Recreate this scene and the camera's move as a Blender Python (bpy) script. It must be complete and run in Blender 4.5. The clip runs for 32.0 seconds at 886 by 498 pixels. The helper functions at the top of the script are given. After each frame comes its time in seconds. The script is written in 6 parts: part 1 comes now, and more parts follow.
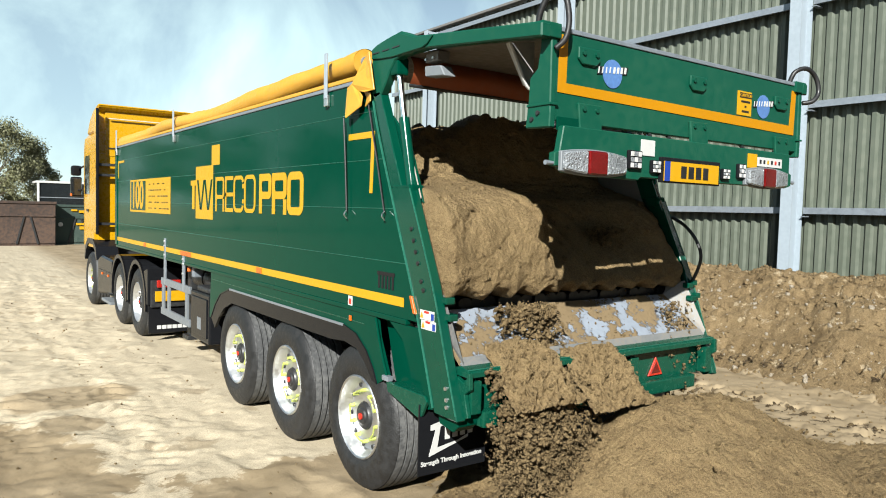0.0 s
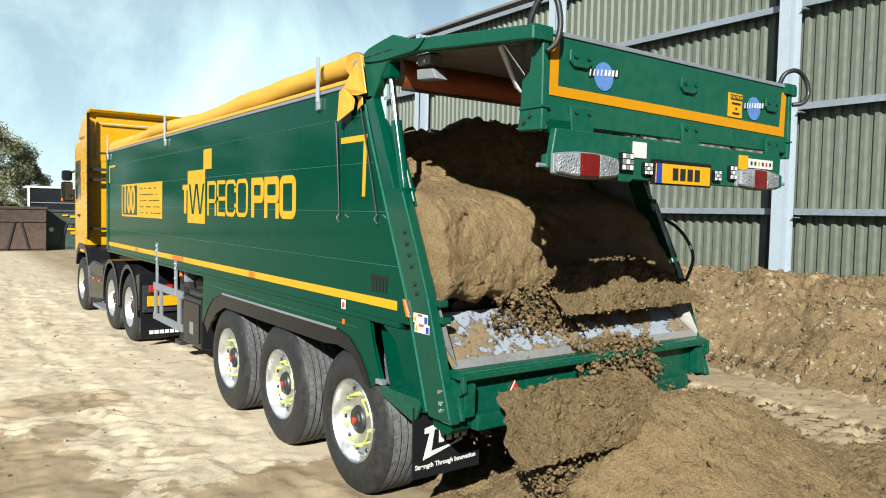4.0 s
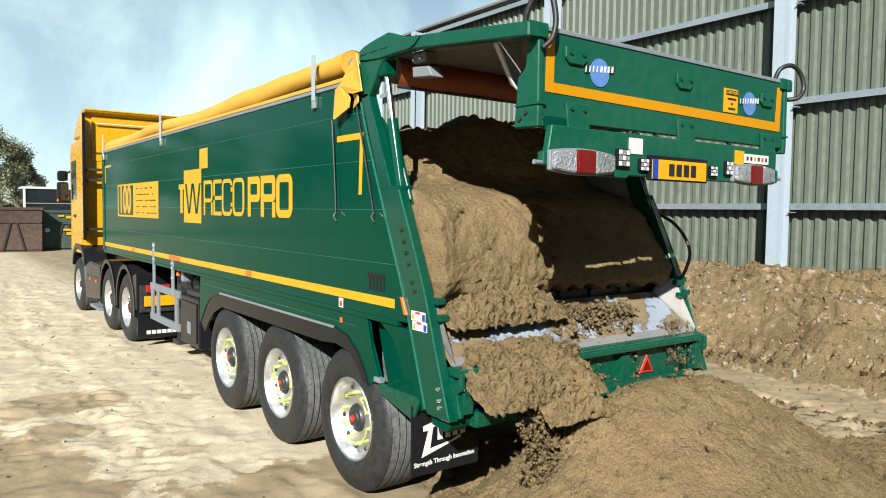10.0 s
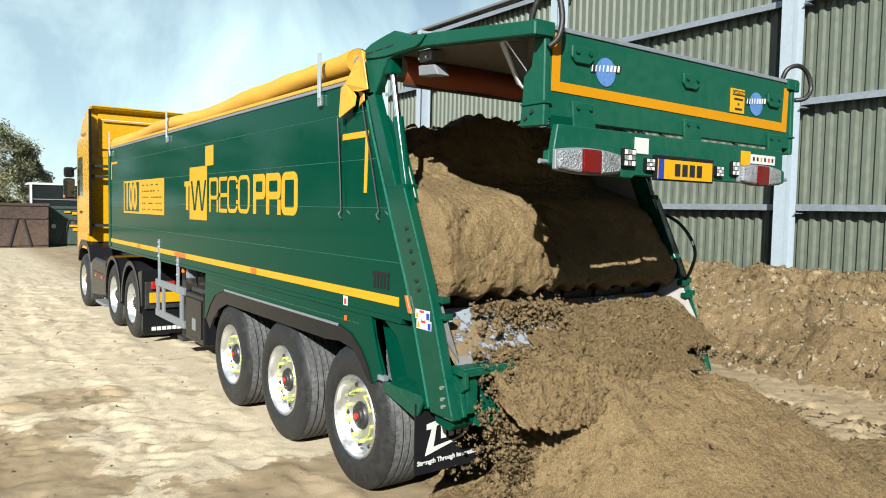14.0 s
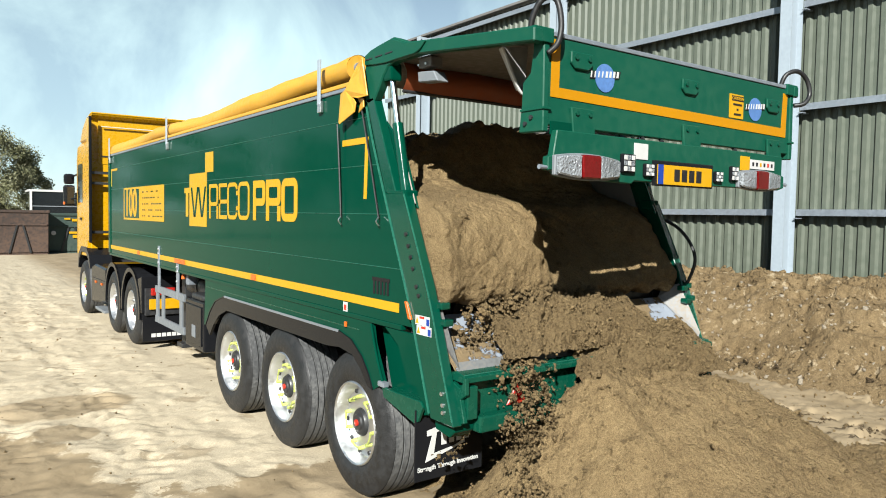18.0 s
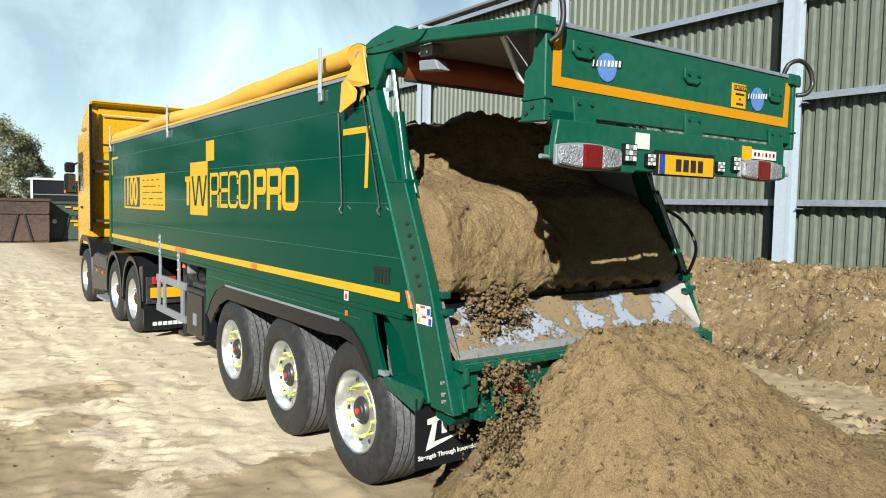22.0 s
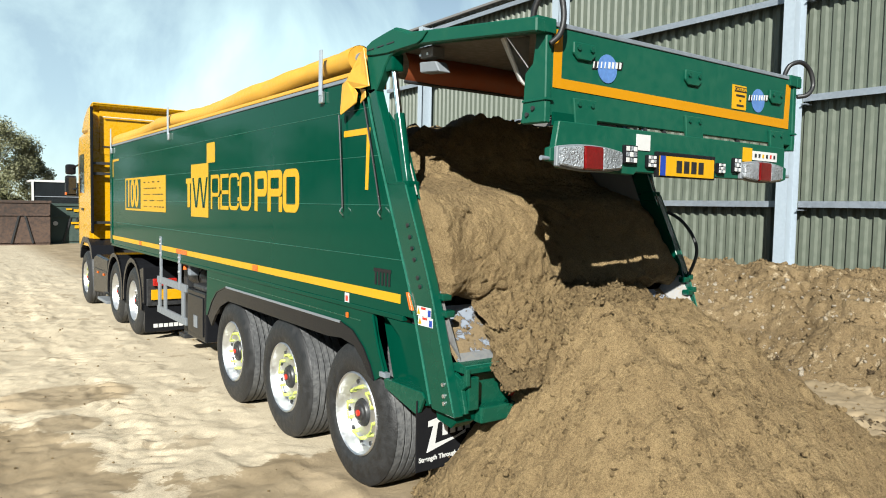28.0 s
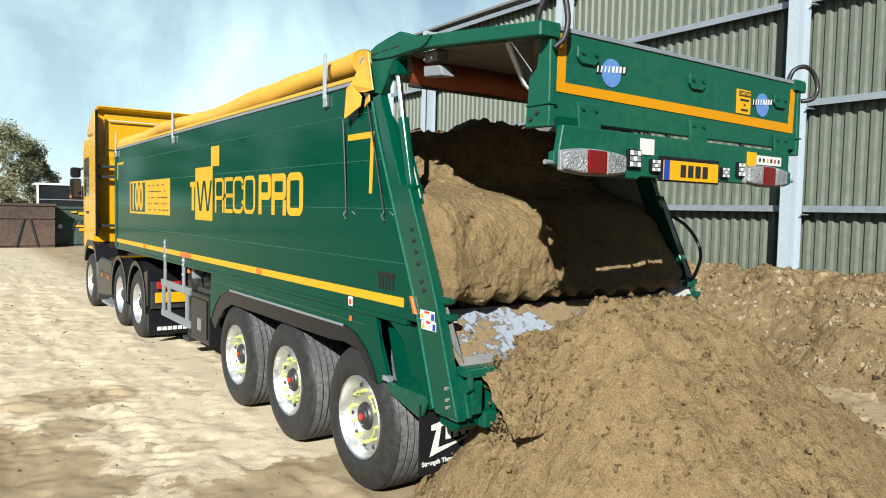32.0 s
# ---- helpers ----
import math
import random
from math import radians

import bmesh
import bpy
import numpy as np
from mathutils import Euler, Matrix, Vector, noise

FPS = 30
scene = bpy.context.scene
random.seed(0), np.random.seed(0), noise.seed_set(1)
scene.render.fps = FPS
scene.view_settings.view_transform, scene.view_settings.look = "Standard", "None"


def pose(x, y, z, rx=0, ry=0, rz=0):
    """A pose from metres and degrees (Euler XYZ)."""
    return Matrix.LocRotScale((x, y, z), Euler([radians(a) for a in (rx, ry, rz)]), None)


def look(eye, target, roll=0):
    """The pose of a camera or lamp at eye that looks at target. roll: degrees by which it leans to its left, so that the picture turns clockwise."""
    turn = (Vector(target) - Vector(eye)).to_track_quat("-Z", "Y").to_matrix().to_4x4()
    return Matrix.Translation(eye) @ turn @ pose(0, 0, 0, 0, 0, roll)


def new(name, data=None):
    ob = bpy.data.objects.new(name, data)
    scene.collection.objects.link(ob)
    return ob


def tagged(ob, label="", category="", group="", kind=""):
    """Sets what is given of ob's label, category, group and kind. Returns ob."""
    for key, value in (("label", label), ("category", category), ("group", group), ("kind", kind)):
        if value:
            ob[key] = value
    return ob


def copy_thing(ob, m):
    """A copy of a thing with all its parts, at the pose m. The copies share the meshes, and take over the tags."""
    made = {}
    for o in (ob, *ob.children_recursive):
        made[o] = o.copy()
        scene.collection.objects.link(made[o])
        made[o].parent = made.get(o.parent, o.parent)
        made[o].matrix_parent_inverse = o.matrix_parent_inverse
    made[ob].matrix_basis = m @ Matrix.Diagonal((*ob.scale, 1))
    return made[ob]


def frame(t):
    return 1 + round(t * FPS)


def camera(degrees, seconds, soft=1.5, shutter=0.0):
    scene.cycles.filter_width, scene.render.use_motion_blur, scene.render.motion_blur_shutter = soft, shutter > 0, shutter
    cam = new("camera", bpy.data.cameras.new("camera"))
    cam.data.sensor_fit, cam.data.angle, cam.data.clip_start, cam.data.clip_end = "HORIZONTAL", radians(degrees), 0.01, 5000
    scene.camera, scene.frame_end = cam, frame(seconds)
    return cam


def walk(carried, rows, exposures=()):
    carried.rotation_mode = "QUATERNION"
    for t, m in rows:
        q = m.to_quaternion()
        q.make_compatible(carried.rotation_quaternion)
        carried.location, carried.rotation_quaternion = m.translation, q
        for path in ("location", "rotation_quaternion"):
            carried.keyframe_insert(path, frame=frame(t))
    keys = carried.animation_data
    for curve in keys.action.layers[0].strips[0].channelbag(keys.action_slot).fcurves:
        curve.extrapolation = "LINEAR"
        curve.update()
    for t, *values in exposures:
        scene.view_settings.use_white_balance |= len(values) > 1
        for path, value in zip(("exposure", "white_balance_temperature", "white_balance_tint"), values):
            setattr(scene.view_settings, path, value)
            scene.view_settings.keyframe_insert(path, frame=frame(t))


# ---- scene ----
cam = camera(63.84, 32.0, soft=1.0)
EYE = Vector((-3.787, -4.554, 2.054))
SWAY = [  # seconds, heading to the left of +y, tilt, lean
    (0, -35.600, -3.073, 1.519), (0.5, -35.542, -3.012, 1.549), (1, -35.577, -3.063, 1.322), (1.5, -35.710, -2.996, 1.246),
    (2, -35.741, -3.058, 1.272), (2.5, -35.845, -3.064, 1.258), (3, -35.904, -3.053, 1.210), (3.5, -36.010, -2.940, 1.181),
    (5.5, -36.537, -2.646, 1.269), (6, -36.522, -2.710, 1.151), (6.5, -36.450, -2.779, 1.035), (7, -36.467, -2.892, 1.010),
    (7.5, -36.449, -3.108, 1.023), (8, -36.398, -3.047, 0.983), (8.5, -36.417, -3.062, 0.937), (9, -36.408, -3.012, 1.001),
    (9.5, -36.504, -2.914, 0.924), (10, -36.394, -3.010, 0.757), (10.5, -36.353, -3.098, 0.735), (11, -36.474, -3.032, 0.808),
    (11.5, -36.391, -3.176, 1.002), (12, -36.314, -2.995, 1.023), (12.5, -36.168, -2.967, 1.131), (13, -36.004, -3.130, 1.037),
    (13.5, -35.980, -3.232, 0.972), (14, -36.016, -3.129, 1.133), (14.5, -35.920, -3.121, 1.211), (16.5, -35.887, -3.028, 1.355),
    (17, -35.911, -2.923, 1.219), (17.5, -35.953, -2.775, 1.207), (18, -36.017, -2.653, 0.998), (18.5, -36.005, -2.600, 0.975),
    (19, -36.035, -2.683, 1.069), (19.5, -36.016, -2.841, 1.042), (20, -36.007, -2.964, 1.109), (20.5, -35.920, -3.066, 1.006),
    (21, -36.023, -3.225, 1.134), (21.5, -35.909, -3.453, 1.125), (22, -35.963, -3.511, 1.142), (22.5, -35.760, -3.665, 1.289),
    (23, -35.435, -3.660, 1.519), (23.5, -35.622, -3.557, 1.362), (24, -35.827, -3.413, 1.215), (24.5, -36.007, -3.372, 0.964),
    (25, -35.950, -3.287, 0.997), (25.5, -35.969, -3.230, 0.811), (27.5, -36.005, -3.274, 0.999), (28, -35.905, -3.374, 1.096),
    (28.5, -36.123, -3.563, 1.015), (29, -36.096, -3.680, 1.087), (29.5, -36.096, -3.667, 1.089), (30, -35.786, -3.486, 1.066),
    (30.5, -35.694, -3.238, 1.098), (31, -35.648, -3.084, 1.182), (31.5, -35.622, -3.051, 1.137), (32, -35.611, -3.076, 1.221),
]


def sight(heading, tilt, lean):
    a, b = radians(heading), radians(tilt)
    ahead = Vector((-math.sin(a) * math.cos(b), math.cos(a) * math.cos(b), math.sin(b)))
    return look(EYE, EYE + ahead, lean)


walk(cam, [(t, sight(h, p, r)) for t, h, p, r in SWAY])

# ---- daylight ----
SUN_WAY = Vector((1.10, 1.00, -0.87)).normalized()
sun_data = bpy.data.lights.new("sun", "SUN")
sun_data.energy, sun_data.angle, sun_data.color = 5.0, radians(0.53), (0.985, 0.985, 0.925)
sun = new("sun", sun_data)
sun.matrix_world = look((-30, -30, 30), Vector((-30, -30, 30)) + SUN_WAY)
scene.view_settings.exposure = 1.38

world = bpy.data.worlds.new("sky")
scene.world = world
world.use_nodes = True
wn, wl = world.node_tree.nodes, world.node_tree.links
wn.clear()
sky = wn.new("ShaderNodeTexSky")
sky.sky_type, sky.sun_disc = "NISHITA", False
sky.sun_elevation = math.asin(-SUN_WAY.z)
sky.sun_rotation = math.atan2(-SUN_WAY.x, -SUN_WAY.y)
sky.air_density, sky.dust_density, sky.ozone_density = 0.78, 0.15, 2.0
cloud = wn.new("ShaderNodeTexNoise")
cloud.inputs["Scale"].default_value, cloud.inputs["Detail"].default_value = 3.4, 7.0
cloud.inputs["Roughness"].default_value, cloud.inputs["Distortion"].default_value = 0.55, 0.5
veil = wn.new("ShaderNodeMapRange")
veil.inputs["From Min"].default_value, veil.inputs["From Max"].default_value = 0.44, 0.68
veil.inputs["To Min"].default_value, veil.inputs["To Max"].default_value = 0.36, 1.0
mix = wn.new("ShaderNodeMix")
mix.data_type = "RGBA"
mix.inputs["B"].default_value = (11.0, 14.6, 14.4, 1)
back = wn.new("ShaderNodeBackground")
back.inputs["Strength"].default_value = 0.0345
wout = wn.new("ShaderNodeOutputWorld")
# cloud and haze lie thickest towards the horizon
height = wn.new("ShaderNodeTexWave")
height.wave_type, height.bands_direction, height.wave_profile = "BANDS", "Z", "SIN"
height.inputs["Scale"].default_value, height.inputs["Distortion"].default_value = 0.16, 0.0
thin = wn.new("ShaderNodeMapRange")
thin.inputs["From Min"].default_value, thin.inputs["From Max"].default_value = 0.10, 0.40
thin.inputs["To Min"].default_value, thin.inputs["To Max"].default_value = 1.0, 0.04
amount = wn.new("ShaderNodeMath")
amount.operation = "MULTIPLY"
wl.new(cloud.outputs["Fac"], veil.inputs["Value"])
wl.new(height.outputs["Fac"], thin.inputs["Value"])
wl.new(veil.outputs["Result"], amount.inputs[0])
wl.new(thin.outputs["Result"], amount.inputs[1])
wl.new(amount.outputs["Value"], mix.inputs["Factor"])
wl.new(sky.outputs["Color"], mix.inputs["A"])
wl.new(mix.outputs["Result"], back.inputs["Color"])
wl.new(back.outputs["Background"], wout.inputs["Surface"])


# ---- materials ----
def surface(name, colour, rough=0.5, metal=0.0, coat=0.0, vary=0.12, scale=6.0, dust=0.0, dust_colour=(0.2745, 0.2026, 0.1176), bump=0.0, bump_scale=60.0, rough_vary=0.12, per_piece=0.0, transmission=0.0, specular=0.5):
    m = bpy.data.materials.new(name)
    m.use_nodes = True
    n, l = m.node_tree.nodes, m.node_tree.links
    p = n["Principled BSDF"]
    p.inputs["Metallic"].default_value = metal
    p.inputs["Specular IOR Level"].default_value = specular
    p.inputs["Coat Weight"].default_value = coat
    p.inputs["Coat Roughness"].default_value = 0.06
    p.inputs["Transmission Weight"].default_value = transmission
    co = n.new("ShaderNodeTexCoord").outputs["Object"]
    big, fine = n.new("ShaderNodeTexNoise"), n.new("ShaderNodeTexNoise")
    big.inputs["Scale"].default_value, big.inputs["Detail"].default_value = scale * 0.25, 4.0
    fine.inputs["Scale"].default_value, fine.inputs["Detail"].default_value = scale * 6, 5.0
    l.new(co, big.inputs["Vector"]), l.new(co, fine.inputs["Vector"])
    both = n.new("ShaderNodeMath")
    both.operation = "ADD"
    l.new(big.outputs["Fac"], both.inputs[0]), l.new(fine.outputs["Fac"], both.inputs[1])
    last = both.outputs["Value"]
    if per_piece:
        info, more = n.new("ShaderNodeObjectInfo"), n.new("ShaderNodeMath")
        more.operation = "MULTIPLY_ADD"
        more.inputs[1].default_value = per_piece
        l.new(info.outputs["Random"], more.inputs[0]), l.new(last, more.inputs[2])
        last = more.outputs["Value"]
    ramp = n.new("ShaderNodeMapRange")
    ramp.inputs["From Min"].default_value, ramp.inputs["From Max"].default_value = 0.7, 1.3 + per_piece
    ramp.inputs["To Min"].default_value, ramp.inputs["To Max"].default_value = 1 - vary, 1 + vary
    l.new(last, ramp.inputs["Value"])
    tint = n.new("ShaderNodeMix")
    tint.data_type, tint.blend_type = "RGBA", "MULTIPLY"
    tint.inputs["Factor"].default_value = 1.0
    tint.inputs["A"].default_value = (*colour, 1)
    l.new(ramp.outputs["Result"], tint.inputs["B"])
    colour_out = tint.outputs["Result"]
    if dust:
        spot = n.new("ShaderNodeMapRange")
        spot.inputs["From Min"].default_value, spot.inputs["From Max"].default_value = 0.95, 1.25
        spot.inputs["To Min"].default_value, spot.inputs["To Max"].default_value = dust * 0.15, dust
        l.new(both.outputs["Value"], spot.inputs["Value"])
        cover = n.new("ShaderNodeMix")
        cover.data_type = "RGBA"
        cover.inputs["B"].default_value = (*dust_colour, 1)
        l.new(spot.outputs["Result"], cover.inputs["Factor"]), l.new(colour_out, cover.inputs["A"])
        colour_out = cover.outputs["Result"]
    l.new(colour_out, p.inputs["Base Color"])
    gloss = n.new("ShaderNodeMapRange")
    gloss.inputs["From Min"].default_value, gloss.inputs["From Max"].default_value = 0.35, 0.65
    gloss.inputs["To Min"].default_value, gloss.inputs["To Max"].default_value = max(rough - rough_vary, 0.03), min(rough + rough_vary, 1)
    l.new(fine.outputs["Fac"], gloss.inputs["Value"]), l.new(gloss.outputs["Result"], p.inputs["Roughness"])
    if bump:
        grain, relief = n.new("ShaderNodeTexNoise"), n.new("ShaderNodeBump")
        grain.inputs["Scale"].default_value, grain.inputs["Detail"].default_value = bump_scale, 6.0
        relief.inputs["Strength"].default_value, relief.inputs["Distance"].default_value = min(bump, 1.0), 0.02
        l.new(co, grain.inputs["Vector"]), l.new(grain.outputs["Fac"], relief.inputs["Height"])
        l.new(relief.outputs["Normal"], p.inputs["Normal"])
    return m


GREEN = surface("green_paint", (0.0003922, 0.03268, 0.01895), 0.10, vary=0.05, scale=2.0, rough_vary=0.03, specular=0.05)
GREEN_GLOSS = surface("glossy_green_paint", (0.0005229, 0.03791, 0.02222), 0.14, vary=0.05, scale=3.0, rough_vary=0.05, specular=0.30, coat=0.10)
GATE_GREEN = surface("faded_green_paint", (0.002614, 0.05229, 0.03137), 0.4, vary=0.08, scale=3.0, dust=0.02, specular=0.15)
# lighter green: painted highlight on seams and pillar edges, scuffing on the sill
GLINT_WEAR = surface("glint_and_wear_paint", (0.00915, 0.06863, 0.04575), 0.35, vary=0.25, scale=5.0, specular=0.2)
BAREPLATE = surface("bare_plate_edge", (0.1634, 0.1732, 0.1797), 0.5, metal=0.3, vary=0.25, scale=9.0, dust=0.5, dust_colour=(0.1961, 0.1503, 0.0915))
GREEN_DUSTY = surface("dusty_green_paint", (0.00086, 0.04343, 0.0258), 0.22, vary=0.08, scale=4.0, dust=0.012, specular=0.3)
AMBER = surface("amber_paint", (0.4042, 0.2107, 0.00258), 0.30, coat=0.25, vary=0.02, scale=3.0)
TARP = surface("yellow_tarpaulin", (0.4314, 0.2255, 0.01961), 0.5, vary=0.12, scale=3.0, dust=0.10, bump=0.25, bump_scale=9.0)
YELLOW = surface("yellow_film", (0.4052, 0.2124, 0.001634), 0.4, vary=0.05, scale=6.0)
ORANGE_TAPE = surface("orange_tape", (0.3399, 0.1471, 0.001961), 0.45, vary=0.05, scale=6.0, specular=0.2)
WHITE = surface("white_label", (0.3869, 0.3869, 0.3773), 0.5, vary=0.05)
BLACK = surface("black_print", (0.007843, 0.007843, 0.008497), 0.5, vary=0.2)
RUBBER = surface("tyre_rubber", (0.00946, 0.009718, 0.01032), 0.55, vary=0.35, scale=3.0, dust=0.05, dust_colour=(0.0688, 0.06536, 0.0602), bump=0.2, bump_scale=80.0, specular=0.4)
TREAD = surface("worn_tread", (0.04472, 0.04644, 0.04902), 0.8, vary=0.35, scale=5.0, dust=0.45, dust_colour=(0.129, 0.1273, 0.1204), bump=0.4, bump_scale=40.0)
PLASTIC = surface("black_plastic", (0.00731, 0.00774, 0.00903), 0.22, vary=0.08, scale=3.0, specular=0.14, rough_vary=0.04)
DARK = surface("dark_steel", (0.01307, 0.01373, 0.01503), 0.5, vary=0.08, scale=4.0)
ALLOY = surface("brushed_alloy", (0.66, 0.67, 0.68), 0.40, metal=1.0, vary=0.07, scale=7.0, dust=0.05, rough_vary=0.06)
STEEL = surface("galvanised_steel", (0.2157, 0.2418, 0.2745), 0.42, metal=0.5, vary=0.12, scale=4.0)
CHEEK = surface("scoured_cheek_plate", (0.129, 0.1333, 0.1376), 0.6, vary=0.3, scale=8.0, dust=0.7, dust_colour=(0.172, 0.129, 0.0774))
STAY = surface("pale_steel", (0.2745, 0.281, 0.2876), 0.45, vary=0.2, scale=5.0, dust=0.1)
GREYPAINT = surface("grey_paint", (0.1209, 0.134, 0.1471), 0.5, vary=0.10, scale=4.0, dust=0.03)
CHROME = surface("chrome_rod", (0.8, 0.8, 0.8), 0.14, metal=1.0, vary=0.04)
RED = surface("red_reflector", (0.3627, 0.01692, 0.007255), 0.3, coat=0.5, vary=0.15, scale=14.0)
TAILRED = surface("tail_lamp_red", (0.26, 0.012, 0.008), 0.2, coat=0.4, vary=0.35, scale=18.0)
DEEPRED = surface("red_lens", (0.08497, 0.001961, 0.001961), 0.15, coat=0.25, vary=0.3, scale=14.0)
CLEARLENS = surface("clear_lens", (0.1634, 0.1765, 0.1895), 0.15, coat=0.8, vary=0.6, scale=30.0, bump=1.0, bump_scale=70.0)
ORANGE = surface("orange_marker", (0.4353, 0.08222, 0.004837), 0.35, vary=0.1)
LIME = surface("lime_plastic", (0.3007, 0.3399, 0.08497), 0.5, vary=0.1, scale=20.0)
BLUE = surface("blue_print", (0.05556, 0.1242, 0.2876), 0.45, vary=0.25, scale=12.0)
EUBLUE = surface("blue_band", (0.004837, 0.02902, 0.2031), 0.45, vary=0.08)
GLASS = surface("dark_glass", (0.009804, 0.01176, 0.01307), 0.08, coat=1.0, vary=0.1)
RUSTY = surface("tarp_lining", (0.1935, 0.04111, 0.009675), 0.65, vary=0.12, scale=2.0)
GREYPLATE = surface("grey_lining", (0.1064, 0.1016, 0.09675), 0.6, vary=0.15, scale=3.0)
SHED = surface("olive_cladding", (0.07059, 0.08301, 0.06405), 0.5, vary=0.07, scale=1.2, dust=0.03, per_piece=0.12)
COLUMN = surface("galvanised_column", (0.2222, 0.2614, 0.2974), 0.5, vary=0.08, scale=3.0)
RUST = surface("rusty_skip", (0.03922, 0.02222, 0.01569), 0.8, vary=0.75, scale=1.6, dust=0.35, dust_colour=(0.07843, 0.04902, 0.02941), bump=0.3, bump_scale=10.0)
SKIPGREEN = surface("weathered_green", (0.01692, 0.03627, 0.02902), 0.7, vary=0.35, scale=1.6, dust=0.2, dust_colour=(0.06772, 0.05804, 0.04353))
BARK = surface("bark", (0.04837, 0.03627, 0.02418), 0.9, vary=0.3, scale=4.0, bump=0.8, bump_scale=12.0)
LEAF = surface("olive_leaves", (0.1078, 0.1098, 0.05229), 0.6, vary=0.35, scale=1.5)
WETLINE = surface("pale_deposit", (0.2177, 0.2031, 0.1741), 0.8, vary=0.3, scale=9.0)


def earth(name, dark, light, rough=0.95, bump=1.0, grain=38.0, pebble=0.06, gritty=0.26, each=0.0):
    """Sandy soil: damp and dry tones at three scales, grains and clods as fine relief."""
    m = bpy.data.materials.new(name)
    m.use_nodes = True
    n, l = m.node_tree.nodes, m.node_tree.links
    p = n["Principled BSDF"]
    p.inputs["Roughness"].default_value = rough
    p.inputs["Specular IOR Level"].default_value = 0.15
    co = n.new("ShaderNodeTexCoord").outputs["Object"]

    def noise_at(scale, detail, rough_=0.6):
        t = n.new("ShaderNodeTexNoise")
        t.inputs["Scale"].default_value, t.inputs["Detail"].default_value, t.inputs["Roughness"].default_value = scale, detail, rough_
        l.new(co, t.inputs["Vector"])
        return t.outputs["Fac"]

    broad, mid, fine = noise_at(1.1, 5), noise_at(9.0, 6, 0.7), noise_at(grain * 1.7, 5, 0.62)
    add = n.new("ShaderNodeMath")
    add.operation = "ADD"
    l.new(broad, add.inputs[0]), l.new(mid, add.inputs[1])
    add2 = n.new("ShaderNodeMath")
    add2.operation = "MULTIPLY_ADD"
    add2.inputs[1].default_value = 0.9
    l.new(fine, add2.inputs[0]), l.new(add.outputs[0], add2.inputs[2])
    speck = n.new("ShaderNodeMapRange")
    speck.inputs["From Min"].default_value, speck.inputs["From Max"].default_value = 0.36, 0.64
    l.new(noise_at(grain * 4.0, 3, 0.7), speck.inputs["Value"])
    ramp = n.new("ShaderNodeValToRGB")
    e = ramp.color_ramp.elements
    e[0].position, e[0].color = 0.36, (*dark, 1)
    e[1].position, e[1].color = 0.66, (*light, 1)
    scaled = n.new("ShaderNodeMath")
    scaled.operation = "MULTIPLY"
    scaled.inputs[1].default_value = 1 / 2.9
    l.new(add2.outputs[0], scaled.inputs[0]), l.new(scaled.outputs[0], ramp.inputs["Fac"])
    grit = n.new("ShaderNodeMapRange")
    grit.inputs["To Min"].default_value, grit.inputs["To Max"].default_value = 1 - gritty, 1 + gritty
    l.new(speck.outputs["Result"], grit.inputs["Value"])
    grains = n.new("ShaderNodeMix")
    grains.data_type, grains.blend_type = "RGBA", "MULTIPLY"
    grains.inputs["Factor"].default_value = 1.0
    l.new(ramp.outputs["Color"], grains.inputs["A"]), l.new(grit.outputs["Result"], grains.inputs["B"])
    colour_out = grains.outputs["Result"]
    if each:  # some clods are damper than others
        geo, damp, tone = n.new("ShaderNodeNewGeometry"), n.new("ShaderNodeMapRange"), n.new("ShaderNodeMix")
        damp.inputs["To Min"].default_value, damp.inputs["To Max"].default_value = 1 - each, 1 + each * 0.4
        tone.data_type, tone.blend_type = "RGBA", "MULTIPLY"
        tone.inputs["Factor"].default_value = 1.0
        l.new(geo.outputs["Random Per Island"], damp.inputs["Value"])
        l.new(colour_out, tone.inputs["A"]), l.new(damp.outputs["Result"], tone.inputs["B"])
        colour_out = tone.outputs["Result"]
    l.new(colour_out, p.inputs["Base Color"])
    cells = n.new("ShaderNodeTexVoronoi")
    cells.inputs["Scale"].default_value = grain * 0.8
    l.new(co, cells.inputs["Vector"])
    h = n.new("ShaderNodeMath")
    h.operation = "MULTIPLY_ADD"
    h.inputs[1].default_value = -0.5
    rough_h = n.new("ShaderNodeMath")
    rough_h.operation = "MULTIPLY_ADD"
    rough_h.inputs[1].default_value = 0.45
    tiny = n.new("ShaderNodeMath")
    tiny.operation = "MULTIPLY"
    tiny.inputs[1].default_value = 0.9
    l.new(fine, tiny.inputs[0]), l.new(mid, rough_h.inputs[0]), l.new(tiny.outputs[0], rough_h.inputs[2])
    l.new(cells.outputs["Distance"], h.inputs[0]), l.new(rough_h.outputs[0], h.inputs[2])
    h2 = n.new("ShaderNodeMath")
    h2.operation = "MULTIPLY_ADD"
    h2.inputs[1].default_value = 0.16
    l.new(speck.outputs["Result"], h2.inputs[0]), l.new(h.outputs[0], h2.inputs[2])
    relief = n.new("ShaderNodeBump")
    relief.inputs["Strength"].default_value, relief.inputs["Distance"].default_value = bump, pebble
    l.new(h2.outputs[0], relief.inputs["Height"]), l.new(relief.outputs["Normal"], p.inputs["Normal"])
    return m


